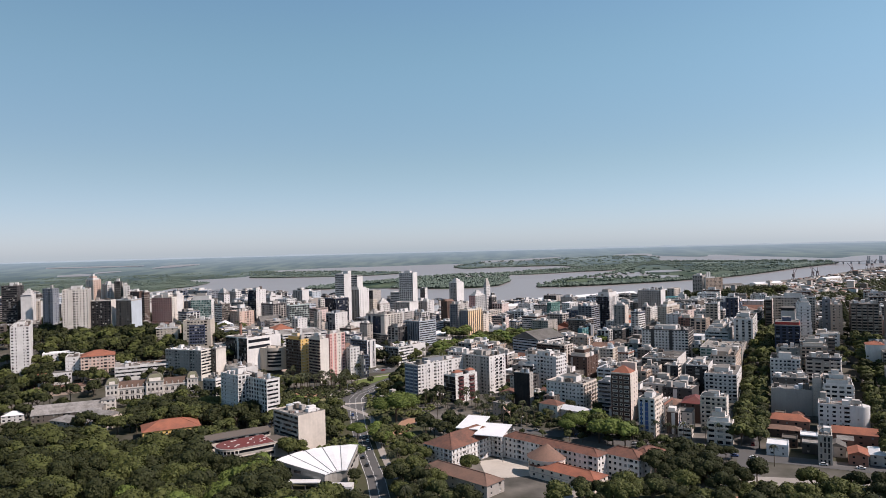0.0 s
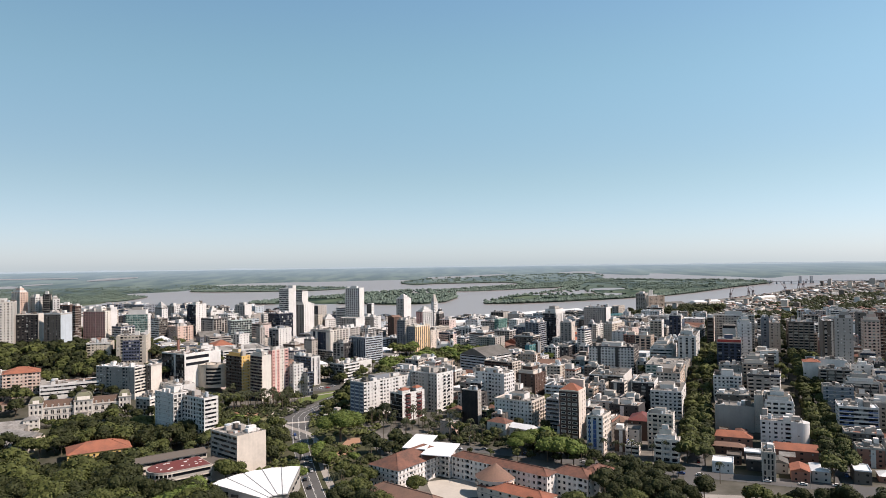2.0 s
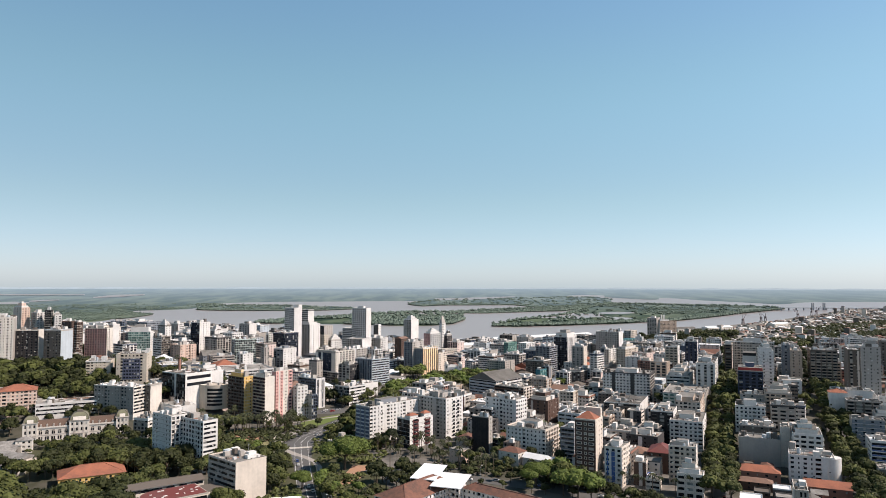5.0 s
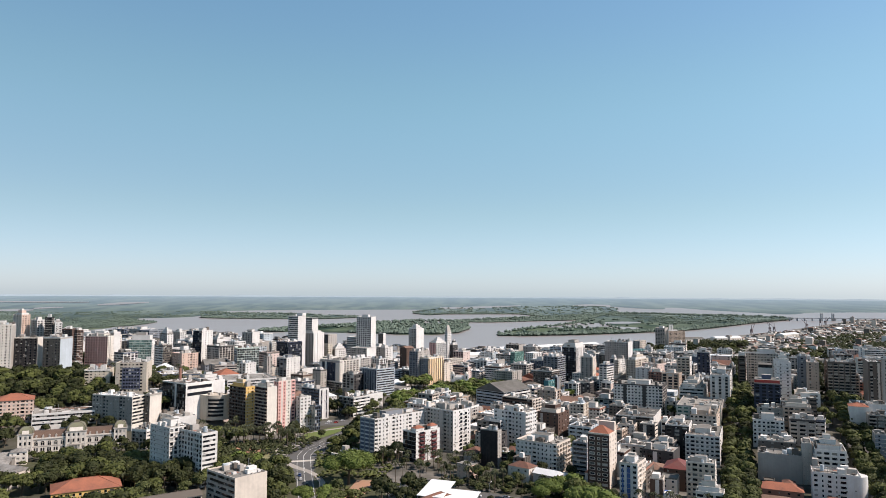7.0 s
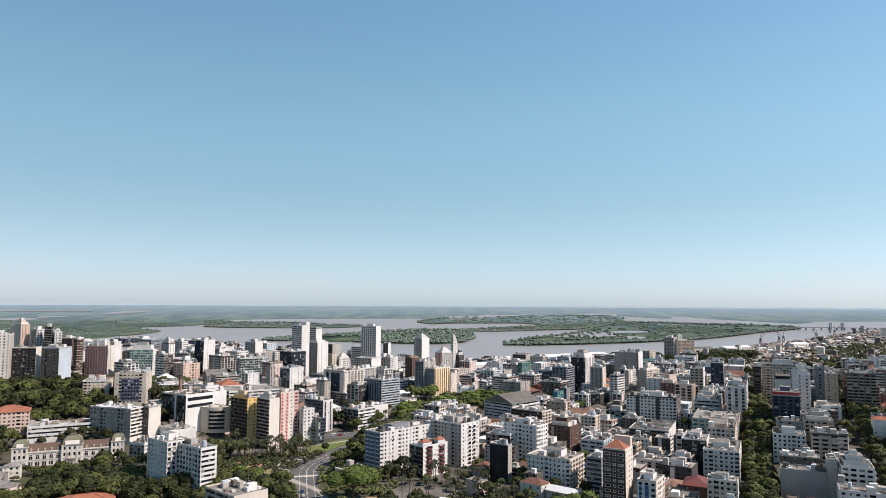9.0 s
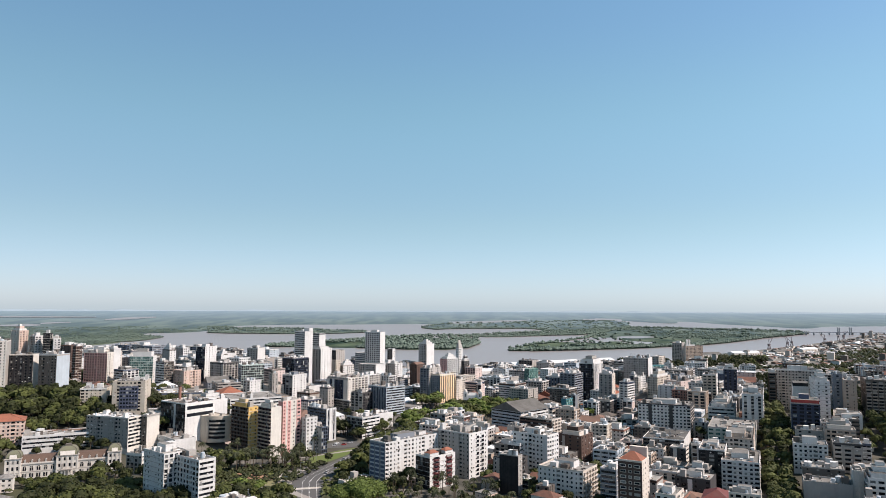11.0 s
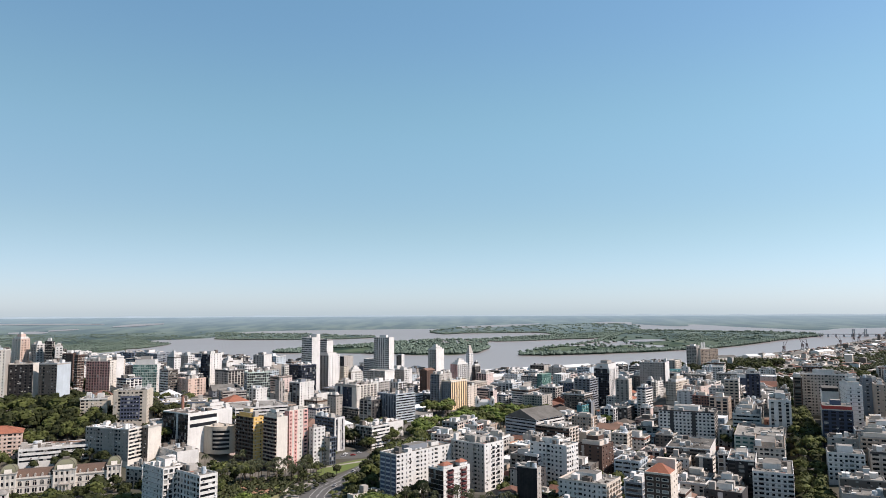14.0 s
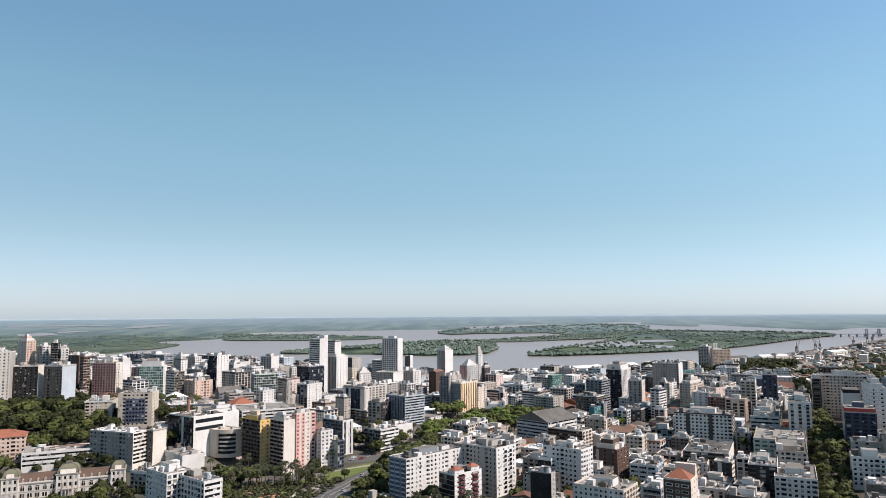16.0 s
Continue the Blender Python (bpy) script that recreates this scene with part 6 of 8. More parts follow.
def arched_pane(w, h):
    """A round-headed window: glass under a half circle, with a raised surround and a mullion."""
    r, k = w / 2, 8
    rim = [(-r * math.cos(math.pi * i / k), h - r + r * math.sin(math.pi * i / k)) for i in range(k + 1)]
    shape = [(-r, 0.0)] + rim + [(r, 0.0)]
    glass = [((0, -0.03, 0.4), (p[0], -0.03, p[1]), (q[0], -0.03, q[1]), (q[0], -0.03, q[1])) for p, q in zip(shape, shape[1:] + shape[:1])]
    frame_q = []
    for p, q in zip(shape, shape[1:]):
        frame_q += bar((p[0], -0.1, p[1]), (q[0], -0.1, q[1]), 0.22)
    frame_q += bar((0, -0.08, 0), (0, -0.08, h), 0.16) + bar((-r, -0.08, h - r), (r, -0.08, h - r), 0.14)
    return quads_mesh("window", glass + frame_q, [GLASS_ONE, PLASTER["ivory"]], [0] * len(glass) + [1] * len(frame_q))


def faculty_building():
    """A long old faculty: three pavilions under square domes, joined by lower wings under steep brown roofs."""
    thing = tagged(new("faculty_building", None), "ornate ivory old faculty with green-grey square domes and brown roofs", "building")
    a = 90 - 66.0
    thing.matrix_basis = pose(-301, 547, 0, 0, 0, a)
    FOOTPRINTS.append((-266, 567, radians(a), 38, 10))
    stone, trim = PLASTER["ivory"], PLASTER["greige"]
    arch, small_arch = arched_pane(2.4, 3.4), arched_pane(1.5, 3.0)

    def shell(name, x0, x1, y0, y1, h):
        body = part(name, quads_mesh(name, box(x0, y0, 0, x1, y1, h), [stone]), thing)
        for z, out in ((h - 0.25, 0.5), (4.4, 0.2)):
            part("cornice", quads_mesh("cornice", box(x0 - out, y0 - out, z, x1 + out, y1 + 0.2, z + 0.45, True), [trim]), body)
        return body

    def pane(body, x, y, z, w, h):
        part("window", UNIT_PANE, body, m=Matrix.LocRotScale((x, y - 0.05, z), None, (w, 1, h)))

    for x0, w, cols in ((0, 9.5, 3), (30.5, 13.5, 4), (62.5, 8.8, 3)):
        y0 = -1.5
        body = shell("pavilion", x0, x0 + w, y0, 12, 14.0)
        for k in range(cols + 1):
            x = x0 + 0.45 + (w - 0.9) * k / cols
            part("pilaster", quads_mesh("pilaster", box(x - 0.4, y0 - 0.22, 0, x + 0.4, y0 + 0.02, 13.7, True), [stone]), body)
        for k in range(cols):
            x = x0 + 0.45 + (w - 0.9) * (k + 0.5) / cols
            pane(body, x, y0, 11.7, 1.2, 2.0)
            pane(body, x, y0, 7.6, 1.2, 2.3)
            part("window", small_arch, body, m=Matrix.Translation((x, y0, 1.0)))
        # square dome with curved sides and a flat crown
        cx, cy, q = x0 + w / 2, 5.2, []
        tall, wide = (5.4, w * 0.66) if cols == 4 else (4.4, w * 0.68)

        def turned(v):
            return (cx + (v[0] - v[1]) * 0.7071, cy + (v[0] + v[1]) * 0.7071, v[2])

        for k in range(8):
            t0, t1 = k / 8 * math.pi / 2, (k + 1) / 8 * math.pi / 2
            q += [tuple(turned(v) for v in quad) for quad in tube(wide * (0.30 + 0.70 * math.cos(t0)), wide * (0.30 + 0.70 * math.cos(t1)), 14.3 + tall * math.sin(t0), 14.3 + tall * math.sin(t1), 4, 0, 0, cap=k == 7)]
        dome = part("dome", quads_mesh("dome", q, [STONE]), thing, "square weathered green-grey dome")
        for sx, sy in ((-1, -1), (1, -1), (-1, 1), (1, 1)):
            rib = []
            for k in range(8):
                t0, t1 = k / 8 * math.pi / 2, (k + 1) / 8 * math.pi / 2
                p0, p1 = wide * 0.7071 * (0.30 + 0.70 * math.cos(t0)), wide * 0.7071 * (0.30 + 0.70 * math.cos(t1))
                rib += bar((cx + sx * p0, cy + sy * p0, 14.3 + tall * math.sin(t0)), (cx + sx * p1, cy + sy * p1, 14.3 + tall * math.sin(t1)), 0.32)
            part("rib", quads_mesh("rib", rib, [PLASTER["greybrown"]]), dome)
        if cols == 4:
            part("lantern", quads_mesh("lantern", box(cx - 1.9, cy - 1.9, 14.3 + tall - 0.1, cx + 1.9, cy + 1.9, 14.3 + tall + 1.3), [PLASTER["greybrown"]]), thing)
            part("pediment", quads_mesh("pediment", hip(cx - 4.4, y0 - 0.6, cx + 4.4, y0 + 1.5, 14.4, 2.6, 0.1, True), [stone]), thing)
            part("porch", quads_mesh("porch", box(cx - 3.2, y0 - 3.0, 4.6, cx + 3.2, y0, 5.2, True), [trim]), thing)
            for x in (-2.9, -1.0, 1.0, 2.9):
                part("column", quads_mesh("column", tube(0.3, 0.27, 0, 4.6, 10, cx + x, y0 - 2.6), [stone]), thing)
            for x in (-2.9, 2.9):
                part("statue_niche", quads_mesh("statue_niche", box(cx + x - 0.5, y0 - 0.35, 5.2, cx + x + 0.5, y0, 8.6), [trim]), thing)
        else:
            part("gable", quads_mesh("gable", hip(cx - w * 0.22, y0 + 0.2, cx + w * 0.22, y0 + 1.7, 14.3, 2.4, 0.0, True), [stone]), thing)
    for x0, x1, cols in ((9.5, 30.5, 5), (44.0, 62.5, 4)):
        body = shell("wing", x0, x1, 0, 11.5, 9.8)
        for k in range(cols):
            x = x0 + (x1 - x0) * (k + 0.5) / cols
            part("window", arch, body, m=Matrix.Translation((x, 0, 5.3)))
            pane(body, x - 0.75, 0, 2.3, 1.1, 2.6)
            pane(body, x + 0.75, 0, 2.3, 1.1, 2.6)
        steep = [((x0, -0.3, 10.2), (x1, -0.3, 10.2), (x1, 3.6, 14.6), (x0, 3.6, 14.6)), ((x0, 3.6, 14.6), (x1, 3.6, 14.6), (x1, 8.4, 14.9), (x0, 8.4, 14.9)),
                 ((x0, 8.4, 14.9), (x1, 8.4, 14.9), (x1, 11.8, 10.2), (x0, 11.8, 10.2)), ((x0, -0.3, 10.2), (x0, 3.6, 14.6), (x0, 8.4, 14.9), (x0, 11.8, 10.2)), ((x1, -0.3, 10.2), (x1, 3.6, 14.6), (x1, 8.4, 14.9), (x1, 11.8, 10.2))]
        roof = part("roof", quads_mesh("roof", steep, [TILE_BROWN]), thing, "steep brown tile roof with dormers")
        part("balustrade", quads_mesh("balustrade", box(x0, -0.4, 10.0, x1, -0.2, 10.8, True), [stone]), thing)
        for k in range(cols):
            x = x0 + (x1 - x0) * (k + 0.5) / cols - 0.6
            part("dormer", quads_mesh("dormer", hip(x, 0.2, x + 1.2, 2.6, 12.2, 0.6, 0.1, True) + box(x, 0.2, 10.8, x + 1.2, 2.6, 12.2), [trim]), roof)


def church():
    thing = tagged(new("church", None), "white church with two domed bell towers and tiled nave", "building")
    thing.matrix_basis = pose(33, 884, 0, 0, 0, -6)
    FOOTPRINTS.append((33, 900, 0, 14, 24))
    part("facade", quads_mesh("facade", box(-6, 0, 0, 6, 3, 15) + hip(-6, 0, 6, 3, 15, 3.2, 0.0, False), [PLASTER["white"]]), thing)
    part("nave", quads_mesh("nave", box(-8, 3, 0, 8, 36, 12), [PLASTER["white"]]), thing)
    part("roof", quads_mesh("roof", hip(-8, 3, 8, 36, 12, 4.5, 0.4, True), [TILE]), thing, "clay tile nave roof")
    for s in (-8.5, 8.5):
        tower = part("bell_tower", quads_mesh("bell_tower", box(s - 2.4, -0.5, 0, s + 2.4, 4.3, 19), [PLASTER["white"]]), thing)
        q = []
        for k in range(4):
            t0, t1 = k / 4 * math.pi / 2, (k + 1) / 4 * math.pi / 2
            q += tube(2.2 * math.cos(t0), max(2.2 * math.cos(t1), 0.15), 19 + 3.2 * math.sin(t0), 19 + 3.2 * math.sin(t1), 12, s, 1.9, cap=k == 3)
        part("dome", quads_mesh("dome", q, [PLASTER["ivory"]]), tower)
        # a dark plate on the solid tower stands for shade in an open belfry
        part("belfry_opening", quads_mesh("belfry_opening", box(s - 0.7, -0.53, 13.5, s + 0.7, -0.49, 17), [PLASTER["dark"]]), tower)
    part("door", quads_mesh("door", box(-1.6, -0.04, 0, 1.6, 0.02, 4.6), [PLASTER["brown"]]), thing)
    for x in (-3.6, 0, 3.6):
        part("window", quads_mesh("window", box(x - 0.7, -0.04, 8, x + 0.7, 0.02, 11), [GLASS_ONE]), thing)


def chimney():
    thing = tagged(new("chimney", None), "tall round brick factory chimney", "chimney")
    thing.matrix_basis = pose(-228, 664, rise(-228, 664))
    part("shaft", quads_mesh("shaft", tube(1.7, 1.15, 0, 31, 16), [PLASTER["brick"]]), thing)
    part("cap", quads_mesh("cap", tube(1.4, 1.4, 30.2, 31.3, 16), [PLASTER["brown"]]), thing)


fan_hall()
rounded_building()
round_ended_block()
half_round_hall()
school_canopies()
faculty_building()
church()
chimney()


# ---- the rest of the city fabric ----
def house(x, y, heading, wide, deep, high, wall, roof, pitched, seed, bulk=None):
    """A small house or shop with a tiled or sheet-metal roof."""
    rng = random.Random(seed)
    a = radians(90 - heading)
    FOOTPRINTS.append((x, y, a, wide / 2 + 0.5, deep / 2 + 0.5))
    words = {"TILE": "clay tile", "TILE_OLD": "old brown tile", "TILE_RED": "red tile", "ROOF": "grey fibre-cement", "ROOF_WHITE": "white metal", "ROOF_DARK": "dark tarred", "ROOF_SHED": "stained grey", "RUST": "rusty dark red"}
    mat = {"TILE": TILE, "TILE_OLD": TILE_OLD, "TILE_RED": TILE_RED, "ROOF": ROOF, "ROOF_WHITE": ROOF_WHITE, "ROOF_DARK": ROOF_DARK, "ROOF_SHED": ROOF_SHED, "RUST": RUST}[roof]
    thing = bulk or tagged(new("house", None), f"small {WORDS.get(wall, wall)} house with {words[roof]} roof", "house", group="small houses")
    thing.matrix_basis = pose(x, y, rise(x, y) - 0.2, 0, 0, 90 - heading)
    hx, hy = wide / 2, deep / 2
    quads, panes = [], []
    floors = max(1, round(high / 3.2))
    facade(quads, panes, [], [], wide, 0, high, floors, "g", lambda u, d, z: (-hx + u, -hy + d, z))
    facade(quads, panes, [], [], deep, 0, high, floors, "s", lambda u, d, z: (-hx + d, hy - u, z))
    quads += [((hx, -hy, 0), (hx, hy, 0), (hx, hy, high), (hx, -hy, high)), ((hx, hy, 0), (-hx, hy, 0), (-hx, hy, high), (hx, hy, high))]
    part("wall", quads_mesh("wall", quads, [PLASTER[wall]]), thing)
    tagged(part("windows", quads_mesh("windows", [p for _, p in panes], [GLASS]), thing), kind="stuff")
    if pitched:
        part("roof", quads_mesh("roof", hip(-hx, -hy, hx, hy, high, min(wide, deep) * rng.uniform(0.16, 0.28), 0.4, rng.random() < 0.4), [mat]), thing)
    else:
        part("roof", quads_mesh("roof", box(-hx + 0.2, -hy + 0.2, high - 0.2, hx - 0.2, hy - 0.2, high + 0.1) + box(-hx, -hy, high, hx, -hy + 0.2, high + 0.7) + box(-hx, hy - 0.2, high, hx, hy, high + 0.7) +
                                box(-hx, -hy + 0.2, high, -hx + 0.2, hy - 0.2, high + 0.7) + box(hx - 0.2, -hy + 0.2, high, hx, hy - 0.2, high + 0.7), [mat]), thing)


STREETS = [((135, 345), (156, 394), (174, 442), (198, 495), (219, 539), (325, 764), (487, 1120), (580, 1323)), ((205, 322), (226, 367), (284, 493), (378, 680), (511, 952), (640, 1220)),
           ((-34, 270), (-52, 354), (-75, 444), (-90, 518), (-95, 545), (-87, 582), (-69, 648), (-60, 692), (-47, 727), (-19, 776), (-8, 837), (1, 889), (10, 950)), ((-40, 470), (20, 450), (70, 425), (120, 398), (180, 372), (240, 345), (330, 310))]


def on_street(x, y, gap):
    p = Vector((x, y))
    for line in STREETS:
        for a, b in zip(line, line[1:]):
            a, b = Vector(a), Vector(b)
            t = max(0, min(1, (p - a).dot(b - a) / (b - a).length_squared))
            if (p - a - (b - a) * t).length < gap:
                return True
    return False


# keep-clear ovals: groves, lawns and the square (x, y, half length, half width, heading)
CLEAR = [(-307, 639, 34, 26, 60), (-18, 777, 24, 18, 90), (-16, 898, 24, 18, 90), (-36, 838, 34, 24, 90), (42, 468, 30, 17, 120), (-85, 690, 45, 30, 10), (0, 508, 52, 26, 110), (-350, 690, 80, 42, 70), (-420, 740, 70, 60, 60), (-270, 700, 40, 22, 80), (-128, 575, 45, 34, 60), (-60, 720, 22, 60, 90), (-205, 385, 82, 40, 90), (-120, 330, 60, 30, 85), (-225, 475, 72, 30, 80), (-470, 880, 95, 55, 70), (-56, 470, 24, 60, 90), (-20, 440, 32, 28, 40), (-22, 775, 50, 24, 20), (40, 835, 75, 36, 20), (88, 420, 40, 18, 120),
         (-130, 560, 40, 30, 40), (-60, 690, 25, 60, 90), (30, 380, 60, 40, 100), (140, 700, 24, 14, 60), (-340, 470, 75, 55, 80), (-90, 400, 50, 80, 90), (40, 820, 60, 70, 0)]


def cleared(x, y):
    for cx, cy, ax, ay, turn in CLEAR:
        t = radians(90 - turn)
        dx, dy = x - cx, y - cy
        u, v = dx * math.cos(t) + dy * math.sin(t), -dx * math.sin(t) + dy * math.cos(t)
        if (u / ax) ** 2 + (v / ay) ** 2 < 1:
            return True
    return False


def bank_of(x):
    """How far the river bank lies ahead at x."""
    return float(np.interp(x, (-1100, -720, -350, -14, 92, 215, 353, 491, 700, 1054, 1333, 1732), (1560, 1640, 1400, 1300, 1330, 1420, 1510, 1630, 1760, 2180, 2430, 2780)))


def clear_of_all(x, y, r):
    for cx, cy, a, hx, hy in FOOTPRINTS:
        dx, dy = x - cx, y - cy
        if abs(dx * math.cos(a) + dy * math.sin(a)) < hx + r and abs(-dx * math.sin(a) + dy * math.cos(a)) < hy + r:
            return False
    return True


PALE = ("white", "white", "white", "white", "ivory", "grey", "grey", "paleblue", "paleblue", "pinkish", "greige", "bluegrey", "dark", "slate", "greybrown", "white")
TONES = ("white", "white", "white", "ivory", "grey", "grey", "greige", "greige", "greybrown", "greybrown", "cream", "pinkish", "tan", "paleblue", "brick", "bluegrey", "dark", "white", "grey", "brown")


def quarter(x0, x1, y0, y1, heading, lot, low, high, share, seed, houses=0.5, beyond=0.0, words="", tones=TONES):
    """Fill the free lots of a quarter of the city with blocks and houses along its street grid."""
    rng = random.Random(seed)
    a = radians(90 - heading)
    ux, uy = Vector((math.cos(a), math.sin(a))), Vector((-math.sin(a), math.cos(a)))
    c = Vector(((x0 + x1) / 2, (y0 + y1) / 2))
    bulk = Bulk()
    reach = int(math.hypot(x1 - x0, y1 - y0) / 2 / lot) + 1
    for i in range(-reach, reach + 1):
        for j in range(-reach, reach + 1):
            p = c + ux * (i + rng.uniform(-0.12, 0.12)) * lot + uy * (j + rng.uniform(-0.12, 0.12)) * lot
            if not (x0 < p.x < x1 and y0 < p.y < y1) or rng.random() > share or p.y > bank_of(p.x) - 25:
                continue
            w, d = lot * rng.uniform(0.6, 0.9), lot * rng.uniform(0.6, 0.92)
            if on_street(p.x, p.y, 8 + max(w, d) / 2) or cleared(p.x, p.y):
                continue
            while min(w, d) > 6 and not clear_of_all(p.x, p.y, max(w, d) / 2):
                w, d = w * 0.8, d * 0.8
            if min(w, d) <= 6:
                continue
            GATHER[0] = p.y > beyond
            if rng.random() < houses:
                roof = rng.choice(("TILE", "TILE_OLD", "TILE_RED", "ROOF", "ROOF", "ROOF_WHITE", "ROOF_DARK", "TILE"))
                house(p.x, p.y, heading, w, d, rng.uniform(4.5, 8.5), rng.choice(tones), roof, roof.startswith("TILE") or rng.random() < 0.3, seed * 999 + i * 31 + j, bulk if p.y > beyond else None)
            else:
                h = rng.triangular(low, high, low + (high - low) * 0.3)
                t1 = rng.choice(tones)
                t2 = t1 if rng.random() < 0.6 else rng.choice(tones)
                q = p - ux * w / 2 - uy * d / 2
                building(q.x, q.y, heading, w, d, h, t1, t2, rng.choice("ggGcbsvC"), rng.choice("ggcsbnsC"), rng.choice(("flat", "clutter", "lift", "lift", "clutter", "flat", "roofbox")), "apartment_building" if h > 9 else "low_building", seed=seed * 777 + i * 31 + j, fine=False, bulk=bulk if p.y > beyond else None)
            GATHER[0] = False
    GATHER[0] = False
    bulk.finish("city_blocks", words, "buildings")


# old houses and sheds that stand out
for x, y, heading, w, d, h, wall, roof, pitched in (
        (-309, 511, 67, 50, 13, 6, "greige", "ROOF_SHED", True), (-302, 496, 67, 46, 14, 5.5, "greybrown", "ROOF_SHED", True), (-274, 465, 112, 44, 15, 6, "greige", "ROOF_SHED", True), (-270, 482, 112, 30, 12, 7, "cream", "ROOF_SHED", True), (-340, 491, 67, 14, 12, 5, "white", "ROOF_WHITE", True), (-284, 520, 67, 10, 8, 9, "ivory", "ROOF_SHED", True), (-378, 585, 64, 7, 7, 14, "ivory", "TILE_RED", True), (-395, 636, 62, 26, 14, 12, "white", "ROOF_WHITE", False), (-372, 600, 62, 20, 15, 11, "white", "ROOF", False), (-356, 578, 64, 44, 12, 6.5, "tan", "TILE_OLD", False),
        (198, 440, 26, 12, 25, 7, "brick", "TILE_RED", True), (188, 424, 26, 8, 20, 5, "brown", "TILE_OLD", True), (170, 390, 26, 12, 11, 6, "white", "ROOF_WHITE", False), (222, 408, 26, 12, 23, 6.5, "brick", "TILE_RED", True), (204, 372, 26, 14, 9, 6, "brick", "TILE_RED", True), (194, 404, 26, 9, 9, 6.5, "greybrown", "ROOF_WHITE", False), (183, 404, 26, 9, 8, 5, "brown", "ROOF_DARK", False), (190, 390, 26, 9, 12, 6, "dark", "ROOF_SHED", False), (200, 386, 26, 10, 9, 6, "greige", "ROOF", True),
        (215, 372, 26, 16, 9, 6, "grey", "ROOF_WHITE", True), (234, 366, 26, 14, 8, 7, "greybrown", "ROOF_WHITE", False), (54, 474, 40, 10, 15, 11, "ivory", "TILE", True), (68, 463, 40, 9, 16, 9, "pinkish", "ROOF_WHITE", True), (20, 486, 44, 9, 10, 9, "peach", "ROOF", False),
        (149, 466, 26, 20, 15, 13, "brown", "RUST", True), (100, 480, 30, 12, 8, 6, "white", "TILE_RED", True), (136, 444, 26, 12, 9, 12, "cream", "ROOF", False)):
    house(x, y, heading, w, d, h, wall, roof, pitched, int(x * 7 + y))


rng = random.Random(404)
for n in range(60):
    x, y = rng.uniform(168, 262), rng.uniform(352, 470)
    w, d = rng.uniform(6, 11), rng.uniform(6, 10)
    if clear_of_all(x, y, max(w, d) / 2 - 1.0) and not on_street(x, y, 10 + w / 2):
        roof = rng.choice(("TILE_OLD", "ROOF", "ROOF_WHITE", "ROOF_DARK", "ROOF_SHED", "TILE", "TILE_RED"))
        house(x, y, 26, w, d, rng.uniform(3.5, 6.5), rng.choice(("white", "greige", "greybrown", "grey", "brick", "cream")), roof, rng.random() < 0.6, 900 + n)


quarter(-20, 300, 440, 800, 32, 23, 9, 20, 0.98, 201, 0.3, 600, "mixed pale apartment blocks and tiled houses behind the avenue")
quarter(180, 420, 380, 800, 26, 21, 9, 20, 0.98, 202, 0.35, 540, "mixed low blocks between the tree-lined streets")
quarter(240, 640, 330, 760, 26, 21, 9, 22, 0.98, 203, 0.35, 480, "mixed low blocks and houses of the far street grid")
quarter(-420, -110, 640, 860, 60, 30, 6, 13, 0.7, 204, 0.4, 0, "low pale campus and hospital blocks")
quarter(-60, 330, 800, 1320, 35, 32, 10, 26, 0.9, 205, 0.3, 0, "dense old town blocks towards the river", PALE)
quarter(-380, -60, 840, 1380, 35, 29, 12, 34, 0.96, 206, 0.15, 0, "dense downtown blocks in pale plaster", PALE)
quarter(-900, -380, 880, 1560, 30, 36, 16, 44, 0.95, 207, 0.05, 0, "crowded tall downtown blocks on the ridge", PALE)
quarter(330, 720, 760, 1150, 26, 32, 8, 30, 0.85, 208, 0.35, 0, "mixed blocks of the northern quarter")
quarter(-760, -400, 480, 880, 60, 34, 8, 26, 0.5, 209, 0.2, 0, "pale apartment blocks among trees")


def warehouses():
    """Low roofs of the port district, far off."""
    rng = random.Random(77)
    quads, index = [], []
    a = radians(90 - 38)
    ux, uy = Vector((math.cos(a), math.sin(a))), Vector((-math.sin(a), math.cos(a)))
    mats = [PLASTER["white"], PLASTER["grey"], PLASTER["cream"], PLASTER["greybrown"], ROOF_WHITE, ROOF, TILE, TILE_OLD, PLASTER["pinkish"]]
    n = 0
    while n < 2300:
        x, y = rng.uniform(300, 2000), rng.uniform(1060, 2700)
        if y > bank_of(x) - 40 or math.hypot(x, y) < 1150 or x / y > 0.95:
            continue
        n += 1
        w, d, h = rng.uniform(8, 26), rng.uniform(8, 16), rng.uniform(3, 6) if rng.random() < 0.97 else rng.uniform(12, 26)
        c, z = Vector((x, y)), rise(x, y)
        i, r = rng.choice((1, 3, 3, 1, 0, 2)), rng.choice((4, 5, 5, 5, 5, 5, 3, 1, 7, 7, 6))
        body = box(-w / 2, -d / 2, 0, w / 2, d / 2, h)[:4]
        roof = hip(-w / 2, -d / 2, w / 2, d / 2, h, min(w, d) * 0.15, 0.3, True)
        for q, m in [(q, i) for q in body] + [(q, r) for q in roof]:
            quads.append(tuple((c.x + ux.x * v[0] + uy.x * v[1], c.y + ux.y * v[0] + uy.y * v[1], v[2] + z) for v in q))
            index.append(m)
    tagged(new("warehouse_roofs", quads_mesh("warehouse_roofs", quads, mats, index)), "pale low warehouse and house roofs of the port district", "buildings", kind="stuff")


warehouses()


